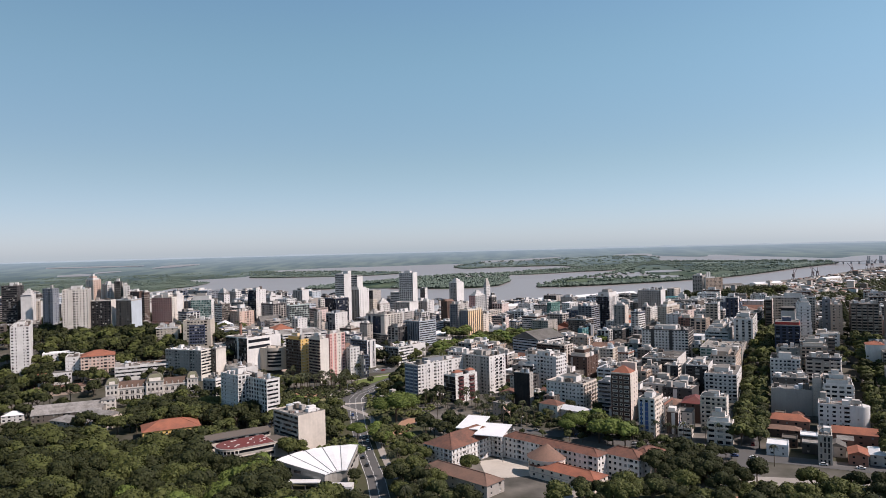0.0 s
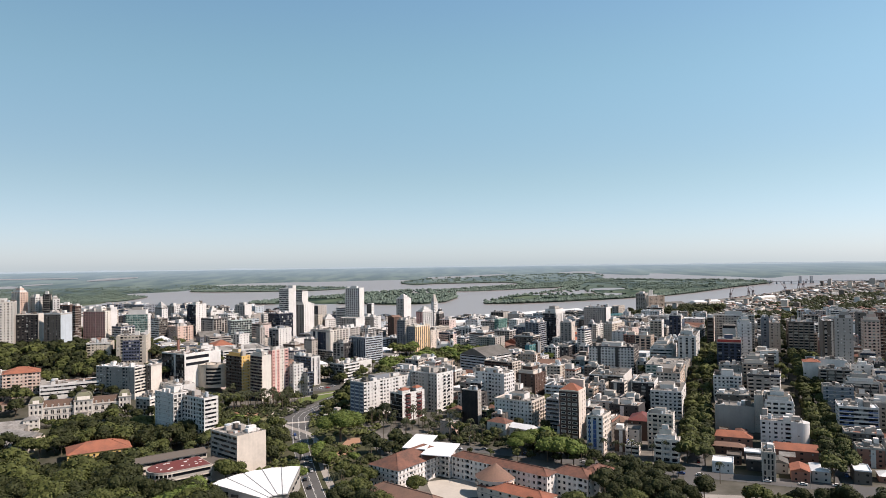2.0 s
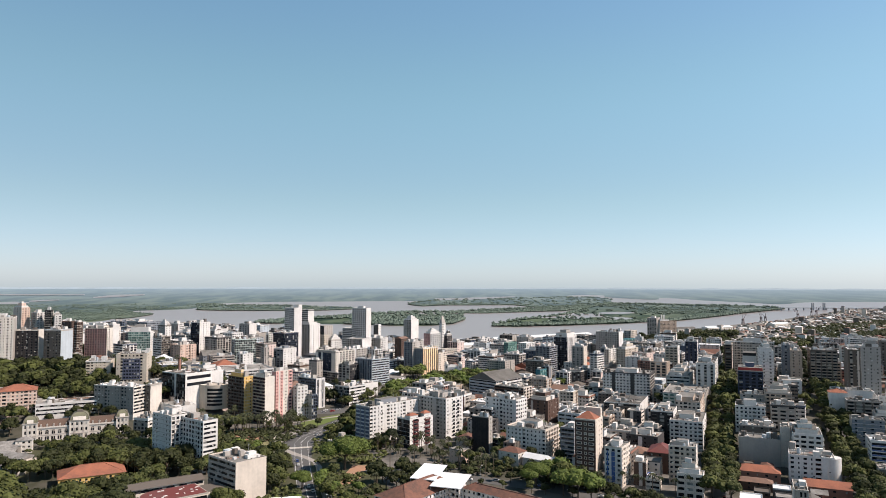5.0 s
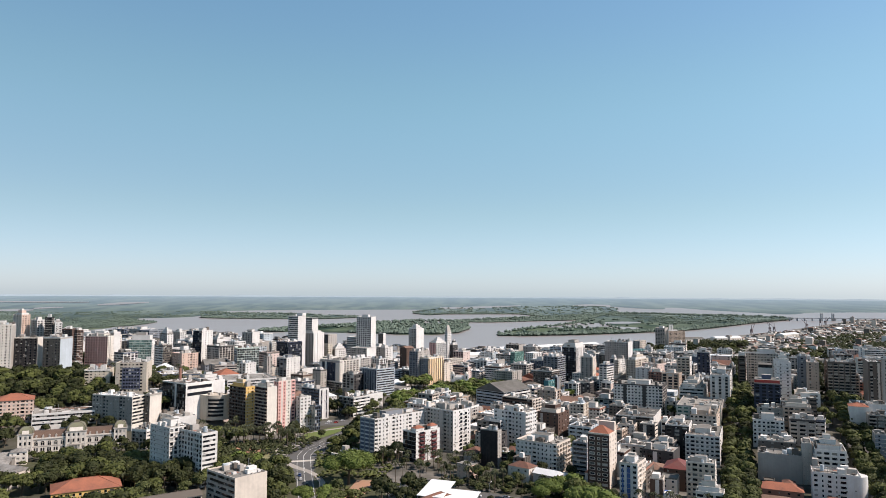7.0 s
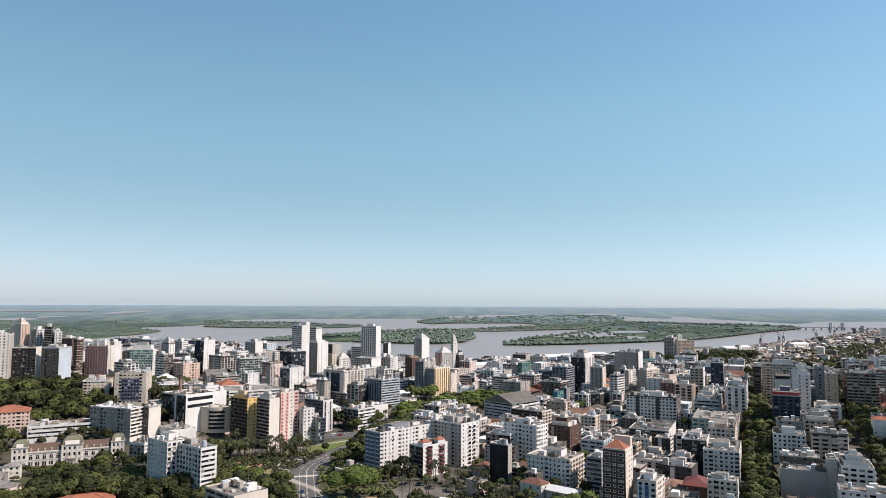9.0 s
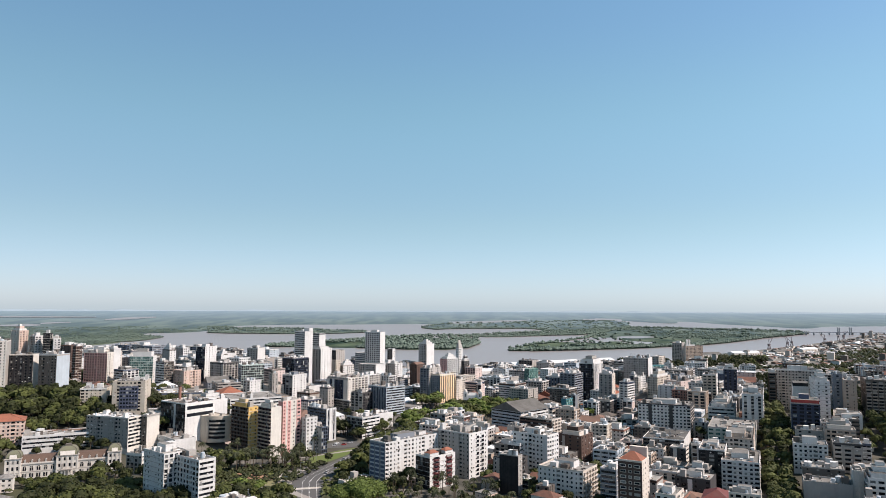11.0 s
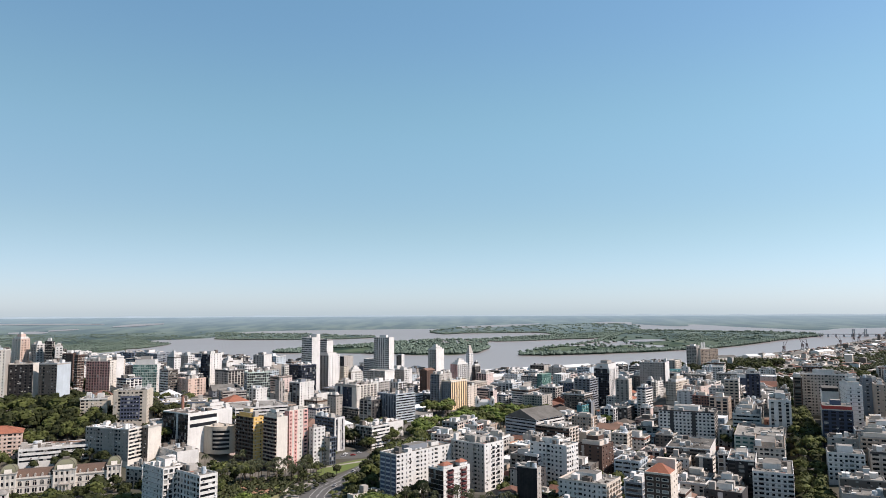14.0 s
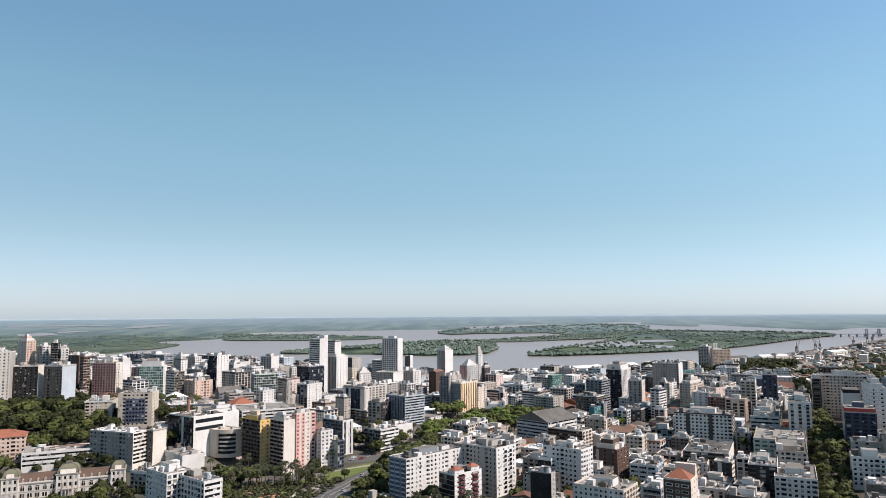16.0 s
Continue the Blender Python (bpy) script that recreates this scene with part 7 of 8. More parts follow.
# ---- port and bridge ----
def crane(x, y, turn, size):
    thing = tagged(new("harbour_crane", None), "old steel harbour crane on the quay", "crane", group="harbour cranes")
    thing.matrix_basis = Matrix.LocRotScale((x, y, rise(x, y)), Euler((0, 0, turn)), (size,) * 3)
    for sx in (-4, 4):
        for sy in (-4, 4):
            part("leg", quads_mesh("leg", bar((sx, sy, 0), (sx * 0.5, sy * 0.5, 14), 1.1), [STEEL_RED]), thing)
    part("cabin", quads_mesh("cabin", box(-3, -3, 14, 3, 3, 20), [STEEL_RED]), thing)
    part("mast", quads_mesh("mast", bar((0, 0, 20), (0, 0, 32), 1.2), [STEEL_RED]), thing)
    part("jib", quads_mesh("jib", bar((2, 0, 18), (20, 0, 36), 1.0), [STEEL_RED]), thing)
    part("stay", quads_mesh("stay", bar((0, 0, 32), (20, 0, 36), 0.5), [STEEL_RED]), thing)


for n, (x, y) in enumerate(((933, 2013), (1046, 2131), (1076, 2163), (1271, 2327), (1388, 2449), (1420, 2473))):
    crane(x, y, 0.6 + n * 0.9, 0.95)


def lift_bridge():
    thing = tagged(new("lift_bridge", None), "long concrete river bridge with four lifting towers", "bridge")
    z = rise(1560, 2720)
    thing.matrix_basis = pose(1440, 2753, z, 0, 0, -6)
    part("deck", quads_mesh("deck", box(-10, -6, 9, 640, 6, 11.5, True), [HAZY]), thing)
    for k in range(22):
        part("pier", quads_mesh("pier", box(k * 29 - 1.2, -4, -30, k * 29 + 1.2, 4, 9), [HAZY]), thing)
    for x in (122, 166):
        for y in (-7, 7):
            part("lift_tower", quads_mesh("lift_tower", box(x - 1.6, y - 2, -30, x + 1.6, y + 2, 30), [HAZY]), thing)


lift_bridge()


def quay_shed(x, y, turn, length, words):
    thing = tagged(new("quay_shed", None), words, "warehouse", group="quay sheds")
    thing.matrix_basis = pose(x, y, 0, 0, 0, turn)
    part("wall", quads_mesh("wall", box(-length / 2, -11, 0, length / 2, 11, 8), [PLASTER["ivory"]]), thing)
    part("roof", quads_mesh("roof", hip(-length / 2, -11, length / 2, 11, 8, 4, 0.8, True), [ROOF_WHITE if length > 60 else ROOF]), thing)
    for k in range(int(length / 9)):
        part("door", quads_mesh("door", box(-length / 2 + 3 + k * 9, -11.05, 0, -length / 2 + 7 + k * 9, -10.98, 5), [PLASTER["greybrown"]]), thing)


for n, (x, y) in enumerate(((655, 1745), (760, 1790), (880, 1850), (1010, 1960), (1190, 2120), (1360, 2300))):
    quay_shed(x, y, 20 + 6 * n, 92 if n % 2 else 58, "long low quay shed with a pale metal roof")
for k in range(5):
    quay_shed(80 + k * 85, 1375 + k * 52, 33, 70, "long pale shed along the river quay")


# ---- trees ----
def crown_mesh(name, seed, mat, radius, height, sprays, size=1.0, rings=4):
    """Many small sprays of leaves over the boughs of an uneven crown, round a dense core of foliage."""
    rng = random.Random(seed)
    boughs = []
    for _ in range(10):
        a, r = rng.uniform(0, 2 * math.pi), radius * rng.uniform(0.25, 0.68)
        boughs.append((math.cos(a) * r, math.sin(a) * r, height * (0.86 - 0.36 * (r / radius) ** 2) * rng.uniform(0.86, 1.04), radius * rng.uniform(0.28, 0.46)))
    boughs.append((0, 0, height * 0.80, radius * 0.5))
    verts, faces = [], []
    for _ in range(sprays):
        bx, by, bz, br = rng.choice(boughs)
        u, v = rng.uniform(-0.45, 1), rng.uniform(0, 2 * math.pi)
        s = math.sqrt(max(0, 1 - u * u))
        n = Vector((s * math.cos(v), s * math.sin(v), u))
        c = Vector((bx, by, bz)) + Vector((n.x, n.y, n.z * 0.78)) * br * rng.uniform(0.84, 1.1)
        n = (n + Vector((rng.uniform(-1, 1), rng.uniform(-1, 1), rng.uniform(-0.6, 1))) * 0.75).normalized()
        e = n.orthogonal().normalized()
        f = n.cross(e)
        k = rng.uniform(0, 6.28)
        e, f = e * math.cos(k) + f * math.sin(k), f * math.cos(k) - e * math.sin(k)
        g = size * rng.uniform(0.3, 0.6)
        n0 = len(verts)
        verts += [tuple(c + e * g * rng.uniform(0.7, 1.5)), tuple(c + f * g * rng.uniform(0.6, 1.1)), tuple(c - e * g * rng.uniform(0.7, 1.5)), tuple(c - f * g * rng.uniform(0.6, 1.1))]
        faces.append((n0, n0 + 1, n0 + 2, n0 + 3))
    for bx, by, bz, br in boughs:
        n0, k, m = len(verts), br * 0.88, rings + 3
        for a in range(1, rings):
            t = math.pi * a / rings
            for b in range(m):
                w = k * rng.uniform(0.88, 1.06)
                verts.append((bx + w * math.sin(t) * math.cos(6.283 * b / m), by + w * math.sin(t) * math.sin(6.283 * b / m), bz + w * 0.78 * math.cos(t)))
        verts += [(bx, by, bz + k * 0.78), (bx, by, bz - k * 0.6)]
        top, base = len(verts) - 2, len(verts) - 1
        for b in range(m):
            b2 = (b + 1) % m
            faces.append((n0 + b, n0 + b2, top))
            for a in range(rings - 2):
                faces.append((n0 + a * m + b, n0 + (a + 1) * m + b, n0 + (a + 1) * m + b2, n0 + a * m + b2))
            faces.append((n0 + (rings - 2) * m + b, base, n0 + (rings - 2) * m + b2))
    return shell(name, verts, faces, mat), boughs


def trunk_mesh(height, radius, boughs):
    q = tube(radius, radius * 0.6, 0, height * 0.45, 7, cap=False)
    for bx, by, bz, br in boughs[:5]:
        q += bar((0, 0, height * 0.4), (bx, by, bz), radius * 0.7)
    return quads_mesh("trunk", q, [BARK])


TREES, CHEAP, MIDDLE = [], [], []
for n, (r, h, leaf, words) in enumerate((
        (5.2, 9.0, 0, "dark green leafy street tree"), (6.0, 10.5, 1, "broad leafy green park tree"), (4.4, 8.5, 1, "small round green street tree"),
        (6.8, 11.0, 2, "wide bright green spreading tree"), (5.0, 9.5, 3, "olive green leafy street tree"), (5.6, 11.5, 0, "tall dark green leafy tree"))):
    crown, boughs = crown_mesh("crown", 40 + n, LEAF[leaf], r, h, 1900, 0.72, 5)
    trunk = trunk_mesh(h, 0.32, boughs)
    TREES.append((trunk, crown, words))
    for store, sprays, size, rings in ((CHEAP, 130, 1.7, 3), (MIDDLE, 480, 1.1, 4)):
        small, _ = crown_mesh("crown", 40 + n, LEAF[leaf], r, h, sprays, size, rings)
        both = []
        for me in (small, trunk):
            v = np.empty(len(me.vertices) * 3)
            me.vertices.foreach_get("co", v)
            both.append((v.reshape(-1, 3), [tuple(p.vertices) for p in me.polygons]))
        store.append(both)
        bpy.data.meshes.remove(small)
crown, boughs = crown_mesh("crown", 77, LEAF[2], 6.8, 10.5, 8000, 0.5, 7)
TREES.append((trunk_mesh(10.5, 0.4, boughs), crown, "very wide bright green spreading tree"))
SPOTS = []


def tree(x, y, which, scale, turn, words=None, squash=1.0, bunch="street trees"):
    SPOTS.append((x, y, which, scale, turn, words, squash, bunch))


def plant():
    """The 275 trees nearest the park are things of their own; the others are gathered by stand."""
    order = sorted(SPOTS, key=lambda s: (s[5] is None, math.hypot(s[0] * 0.8, s[1])))
    for x, y, which, scale, turn, words, squash, bunch in order[:275]:
        trunk, crown, label = TREES[which]
        thing = tagged(new("tree", None), words or label, "tree", group="city trees")
        thing.matrix_basis = Matrix.LocRotScale((x, y, rise(x, y)), Euler((0, 0, turn)), (scale, scale, scale * squash))
        part("trunk", trunk, thing)
        part("crown", crown, thing)
    stands = {}
    for s in order[275:]:
        stands.setdefault(s[7], []).append(s)
    for bunch, spots in stands.items():
        verts, faces, index, base = [], [], [], 0
        for x, y, which, scale, turn, _, squash, _ in spots:
            c, s = math.cos(turn), math.sin(turn)
            for k, (v, f) in enumerate((MIDDLE if y < 500 else CHEAP)[which]):
                verts.append(np.stack([x + scale * (v[:, 0] * c - v[:, 1] * s), y + scale * (v[:, 0] * s + v[:, 1] * c), v[:, 2] * scale * squash + rise(x, y)], -1))
                faces += [tuple(base + i for i in q) for q in f]
                index += [(0, 1, 1, 2, 3, 0)[which] if k == 0 else 4] * len(f)
                base += len(v)
        me = bpy.data.meshes.new("stand_of_trees")
        me.from_pydata(np.concatenate(verts).tolist(), [], faces)
        for m in (*LEAF, BARK):
            me.materials.append(m)
        me.polygons.foreach_set("material_index", index)
        tagged(new("stand_of_trees", me), f"leafy green {bunch} between the buildings", "trees", kind="stuff")


def palm_meshes(seed):
    rng = random.Random(seed)
    q = tube(0.22, 0.15, 0, 9.5, 7, cap=False)
    trunk = quads_mesh("trunk", q, [BARK])
    f = []
    for i in range(26):
        a, lift = i * 2.4, rng.uniform(-0.2, 0.9)
        d, s = Vector((math.cos(a), math.sin(a), 0)), Vector((-math.sin(a), math.cos(a), 0))
        last = Vector((0, 0, 9.4))
        for k in range(1, 4):
            t = k / 3
            p = Vector((0, 0, 9.4)) + d * 2.6 * t + Vector((0, 0, lift * 1.6 * t - 2.2 * t * t))
            w0, w1 = 0.34 * (1.1 - (k - 1) / 3), 0.34 * (1.1 - t)
            up = Vector((0, 0, 0.12))
            f.append((tuple(last - s * w0 - up), tuple(last + up), tuple(p + up), tuple(p - s * w1 - up)))
            f.append((tuple(last + up), tuple(last + s * w0 - up), tuple(p + s * w1 - up), tuple(p + up)))
            last = p
    return trunk, quads_mesh("fronds", f, [PALM_LEAF])


PALMS = [palm_meshes(s) for s in (3, 8)]


def palm(x, y, which, scale, turn):
    thing = tagged(new("palm_tree", None), "tall palm with a thin trunk and drooping fronds", "palm tree", group="city palms")
    thing.matrix_basis = Matrix.LocRotScale((x, y, rise(x, y)), Euler((0, 0, turn)), (scale * 0.8, scale * 0.8, scale))
    part("trunk", PALMS[which][0], thing)
    part("fronds", PALMS[which][1], thing)


def free(x, y, r=1.0):
    for cx, cy, a, hx, hy in FOOTPRINTS:
        dx, dy = x - cx, y - cy
        if abs(dx * math.cos(a) + dy * math.sin(a)) < hx + r and abs(-dx * math.sin(a) + dy * math.cos(a)) < hy + r:
            return False
    return True


def open_ground(x, y):
    """Lawns and dry ground beside the avenue, and gaps left so the camera sees the buildings behind."""
    return any(math.hypot((x - cx) / ax, (y - cy) / ay) < 1 for cx, cy, ax, ay in ((-100, 616, 13, 24), (-128, 560, 30, 15), (-405, 735, 20, 14), (-212, 546, 16, 12), (122, 415, 34, 13), (-122, 372, 20, 12), (-128, 355, 17, 13), (-86, 670, 20, 15), (-98, 553, 17, 20), (-82, 520, 10, 16), (-50, 452, 8, 14), (-40, 432, 8, 16), (-88, 585, 12, 14), (-68, 322, 30, 22), (56, 338, 16, 16), (14, 326, 34, 24), (22, 352, 26, 20), (-205, 410, 28, 13), (-142, 370, 24, 13), (195, 343, 60, 18), (170, 352, 30, 12)))


def grove(x, y, ax, ay, turn, count, kinds, lo, hi, seed, gap=5.0, palms=0.0):
    """Trees scattered over an oval patch of the plan, keeping off the buildings."""
    rng = random.Random(seed)
    placed, tries = [], 0
    lo, hi, gap = lo * 1.22, hi * 1.22, gap * 1.2
    while len(placed) < count and tries < count * 30:
        tries += 1
        a, r = rng.uniform(0, 2 * math.pi), math.sqrt(rng.random())
        u, v = ax * r * math.cos(a), ay * r * math.sin(a)
        t = radians(90 - turn)
        px, py = x + u * math.cos(t) - v * math.sin(t), y + u * math.sin(t) + v * math.cos(t)
        if not free(px, py, 0.5) or on_street(px, py, 7.5) or open_ground(px, py) or any((px - q) ** 2 + (py - w) ** 2 < gap * gap for q, w in placed):
            continue
        placed.append((px, py))
        if rng.random() < palms:
            palm(px, py, rng.randrange(2), rng.uniform(1.05, 1.5), rng.uniform(0, 6.28))
        else:
            tree(px, py, rng.choice(kinds), rng.uniform(lo, hi), rng.uniform(0, 6.28), bunch=f"{'park' if x < -200 else 'garden' if y < 700 else 'square'} trees")


def avenue_trees(x0, y0, x1, y1, off, step, kinds, lo, hi, seed, palms=0.0):
    rng = random.Random(seed)
    d = Vector((x1 - x0, y1 - y0))
    n = int(d.length / step)
    s = Vector((d.y, -d.x)).normalized()
    for i in range(n):
        for side in (-1, 1):
            p = Vector((x0, y0)) + d * ((i + rng.uniform(0.2, 0.8)) / n) + s * side * (off + rng.uniform(-1, 1))
            if free(p.x, p.y, -0.5):
                tree(p.x, p.y, rng.choice(kinds), rng.uniform(lo, hi), rng.uniform(0, 6.28))


def far_woods(name, label, spots, seed, mat, size=(5, 11)):
    """A distant wood of many small clumps in one mesh."""
    rng = random.Random(seed)
    verts, faces = [], []
    for x, y, w in spots:
        for _ in range(3):
            s = rng.uniform(*size) * 0.5
            c = (x + rng.uniform(-w, w), y + rng.uniform(-w, w))
            z = rise(*c) + 1 + s * rng.uniform(0.5, 1.1)
            n0 = len(verts)
            for d in ((1, 0, 0), (-1, 0, 0), (0, 1, 0), (0, -1, 0), (0, 0, 1), (0, 0, -1)):
                k = s * rng.uniform(0.6, 1.3)
                verts.append((c[0] + d[0] * k * 1.35, c[1] + d[1] * k * 1.35, z + d[2] * k * 0.85))
            for t in ((0, 2, 4), (2, 1, 4), (1, 3, 4), (3, 0, 4), (2, 0, 5), (1, 2, 5), (3, 1, 5), (0, 3, 5)):
                faces.append(tuple(n0 + i for i in t))
    tagged(new(name, shell(name, verts, faces, mat)), label, "woods", kind="stuff")


grove(-290, 432, 50, 10, 100, 22, (0, 5, 1), 0.7, 0.95, 240, 5.0)
grove(-307, 639, 30, 22, 60, 30, (0, 1, 5), 0.8, 1.15, 260, 5.5)
grove(-262, 538, 42, 9, 66, 34, (2, 4, 0), 0.4, 0.65, 246, 3.5)
# park and groves, clear of the yards and of the camera's view onto some buildings
FOOTPRINTS += [(-292, 476, radians(23), 46, 30), (-350, 552, radians(26), 30, 16), (-60, 470, 0.0, 15, 13), (-262, 548, radians(24), 40, 3), (225, 330, radians(-28), 75, 11), (148, 350, radians(-25), 26, 14), (18, 370, 0.0, 16, 10)]
grove(-190, 330, 90, 32, 90, 60, (0, 0, 1, 5), 1.1, 1.6, 121, 7.0)
grove(-100, 310, 60, 30, 90, 34, (0, 1, 3, 5), 1.0, 1.4, 122, 6.5)
grove(-350, 690, 80, 40, 70, 75, (0, 0, 5, 1), 1.0, 1.5, 123, 7.0)
grove(-420, 740, 70, 60, 60, 70, (0, 0, 5), 1.0, 1.5, 124, 7.5)
grove(-270, 700, 42, 22, 80, 22, (0, 4, 5), 0.8, 1.1, 125, 6.0, 0.15)
grove(-140, 580, 42, 14, 75, 46, (0, 4), 0.6, 0.9, 126, 3.2, 0.92)
grove(-60, 560, 22, 30, 90, 9, (0, 1, 4), 0.6, 0.9, 128, 5.5)
grove(-50, 640, 14, 34, 95, 20, (0, 1, 5), 0.8, 1.1, 129, 5.5)
grove(-62, 425, 9, 50, 100, 6, (1, 3, 4), 0.7, 1.0, 130, 6.0)
grove(-98, 430, 10, 50, 100, 9, (0, 1), 0.8, 1.1, 131, 6.0)
grove(-190, 560, 60, 26, 70, 18, (0, 1, 5), 0.8, 1.2, 101, 6.0, 0.1)
grove(-270, 620, 60, 22, 70, 30, (0, 1, 5), 0.7, 1.1, 102, 6.0, 0.1)
grove(-40, 590, 26, 50, 100, 14, (0, 4, 1), 0.6, 0.95, 104, 5.5, 0.15)
grove(-25, 700, 20, 50, 110, 26, (0, 1, 4), 0.8, 1.1, 105, 6.0)
grove(-68, 712, 34, 7, 26, 20, (0, 1, 4), 0.8, 1.15, 106, 4.5, 0.1)
grove(-97, 712, 9, 12, 26, 9, (0, 5), 1.0, 1.3, 206, 4.5)
grove(-112, 640, 10, 22, 90, 12, (0, 4, 1), 0.6, 0.9, 207, 4.5, 0.3)
grove(-96, 600, 7, 10, 20, 7, (0, 4), 0.6, 0.9, 208, 4.0)
grove(-6, 508, 44, 12, 118, 30, (0, 4), 0.5, 0.7, 209, 3.6, 0.75)
grove(-140, 420, 30, 40, 90, 12, (0, 1, 4), 0.8, 1.15, 107, 6.0)
grove(-20, 330, 50, 30, 90, 45, (0, 1, 4, 5), 0.75, 1.1, 108, 5.5, 0.1)
grove(-30, 385, 14, 36, 95, 10, (0, 4, 1), 0.7, 1.0, 109, 5.5, 0.25)
grove(112, 352, 34, 22, 105, 34, (0, 0, 5), 0.9, 1.25, 110, 5.5)
grove(230, 300, 90, 22, 105, 24, (0, 1, 5), 0.8, 1.2, 111, 6.5)
grove(170, 366, 30, 10, 110, 6, (0, 4), 0.6, 0.9, 112, 5.5, 0.3)
grove(-330, 760, 70, 40, 70, 40, (0, 4, 1), 0.7, 1.1, 113, 7.0, 0.15)
grove(-560, 700, 90, 110, 60, 80, (0, 1, 5), 0.9, 1.4, 114, 9.0)
grove(-380, 560, 60, 60, 60, 45, (0, 1, 5), 0.9, 1.3, 115, 7.0)
grove(-450, 380, 120, 120, 60, 110, (0, 1, 5), 0.9, 1.4, 116, 9.0)
grove(-205, 385, 75, 32, 90, 95, (0, 0, 1, 5), 0.9, 1.35, 11, 6.0)
grove(-120, 330, 60, 25, 85, 40, (0, 1, 3, 5), 0.9, 1.3, 12, 6.5)
grove(-225, 475, 70, 28, 80, 55, (0, 1, 5, 4), 0.85, 1.25, 13, 6.0, 0.05)
grove(-160, 470, 40, 18, 80, 22, (0, 1, 5), 0.9, 1.3, 14, 6.0)
grove(-470, 880, 95, 60, 70, 95, (0, 0, 5, 1), 0.9, 1.4, 15, 7.0)
grove(-300, 690, 60, 16, 75, 26, (0, 4, 1), 0.7, 1.0, 16, 6.0, 0.2)
grove(-400, 620, 50, 40, 60, 30, (0, 1, 5), 0.9, 1.3, 17, 7.0)
grove(-340, 470, 70, 50, 80, 50, (0, 1, 5), 0.9, 1.4, 18, 7.0)
grove(-150, 592, 45, 9, 75, 14, (4, 1), 0.5, 0.7, 19, 6.0, 0.85)
grove(-128, 512, 18, 12, 10, 7, (2, 3, 1), 0.45, 0.7, 21, 5.0)
grove(-105, 470, 12, 36, 100, 11, (1, 0, 4), 0.8, 1.2, 22, 6.0)
tree(-54, 470, 6, 2.4, 0.4, "very wide bright green spreading tree", 0.8)
tree(-74, 430, 6, 1.1, 2.4, "bright green spreading tree beside the avenue", 0.85)
for x, y, which, k in ((-71, 566, 0, 1.2), (-64, 578, 1, 1.3), (-69, 598, 0, 1.3), (-60, 594, 5, 1.1), (-62, 614, 1, 1.2), (-66, 628, 0, 1.2), (-116, 588, 0, 1.0), (-108, 600, 1, 0.9), (-121, 594, 4, 1.0), (-104, 610, 0, 0.8)):
    tree(x, y, which, k, x + y)
grove(-52, 425, 14, 24, 90, 6, (3, 2, 4, 1), 0.6, 0.8, 23, 6.0)
grove(-20, 432, 20, 15, 40, 9, (0, 5, 0), 0.9, 1.25, 24, 5.5)
grove(-35, 540, 40, 14, 20, 9, (0, 4, 1), 0.6, 0.95, 25, 5.0, 0.25)
grove(-52, 640, 12, 44, 85, 26, (0, 1, 4), 0.7, 1.05, 26, 6.0)
grove(-20, 770, 50, 20, 20, 26, (1, 0, 3), 0.9, 1.3, 27, 6.5)
grove(30, 830, 70, 30, 20, 55, (1, 2, 3, 0), 0.9, 1.3, 28, 6.5)
grove(-18, 777, 20, 16, 60, 14, (1, 3, 0), 0.9, 1.25, 250, 6.0)
grove(-16, 898, 20, 16, 60, 14, (1, 3, 0), 0.9, 1.25, 251, 6.0)
grove(70, 860, 40, 25, 60, 25, (1, 2, 0), 0.9, 1.3, 29, 6.5)
grove(88, 420, 32, 13, 120, 16, (3, 1, 0), 0.9, 1.2, 30, 6.0)
for k in range(11):
    palm(92 + k * 5.6 + 1.7 * math.sin(k * 5.1), 421 - k * 1.3 + 2.2 * math.cos(k * 3.7), k % 2, 1.15 + 0.2 * math.sin(k * 2.3), k * 1.9)
tree(62, 430, 6, 1.6, 1.0, "wide bright green tree behind the school", 0.8)
for x, y, which, k in ((131, 785, 2, 1.5), (146, 797, 2, 1.6), (152, 806, 3, 1.2), (90, 631, 1, 1.2), (95, 640, 4, 1.1), (101, 560, 1, 1.1), (216, 658, 0, 1.4), (221, 668, 1, 1.3), (211, 650, 4, 1.2), (145, 565, 1, 0.9), (165, 548, 0, 1.0)):
    tree(x, y, which, k, x * 3 + y, bunch="garden trees")
tree(82, 420, 6, 1.5, 4.0, "wide green tree beside the school roof", 0.8)
grove(120, 383, 32, 14, 115, 26, (0, 5, 4), 0.6, 0.9, 31, 5.5, 0.1)
grove(20, 465, 50, 10, 105, 22, (0, 4), 0.4, 0.6, 32, 4.5, 0.7)
grove(40, 320, 45, 14, 95, 30, (0, 1, 4), 0.75, 1.1, 33, 6.0)
grove(150, 345, 40, 12, 110, 13, (4, 1, 0), 0.5, 0.85, 34, 6.0, 0.2)
grove(215, 325, 45, 12, 110, 10, (4, 1, 0), 0.5, 0.9, 35, 6.0, 0.3)
grove(120, 300, 60, 14, 105, 26, (0, 1, 5), 0.8, 1.2, 36, 6.5)
grove(590, 1455, 55, 20, 60, 60, (0, 1, 5), 1.0, 1.5, 271, 6.0)
grove(655, 1520, 45, 18, 60, 45, (0, 1, 5), 1.0, 1.5, 272, 6.0)
grove(-172, 612, 18, 6, 60, 8, (0, 4), 0.5, 0.8, 273, 4.0, 0.3)
grove(140, 690, 22, 12, 60, 12, (3, 2), 0.9, 1.2, 37, 6.0)
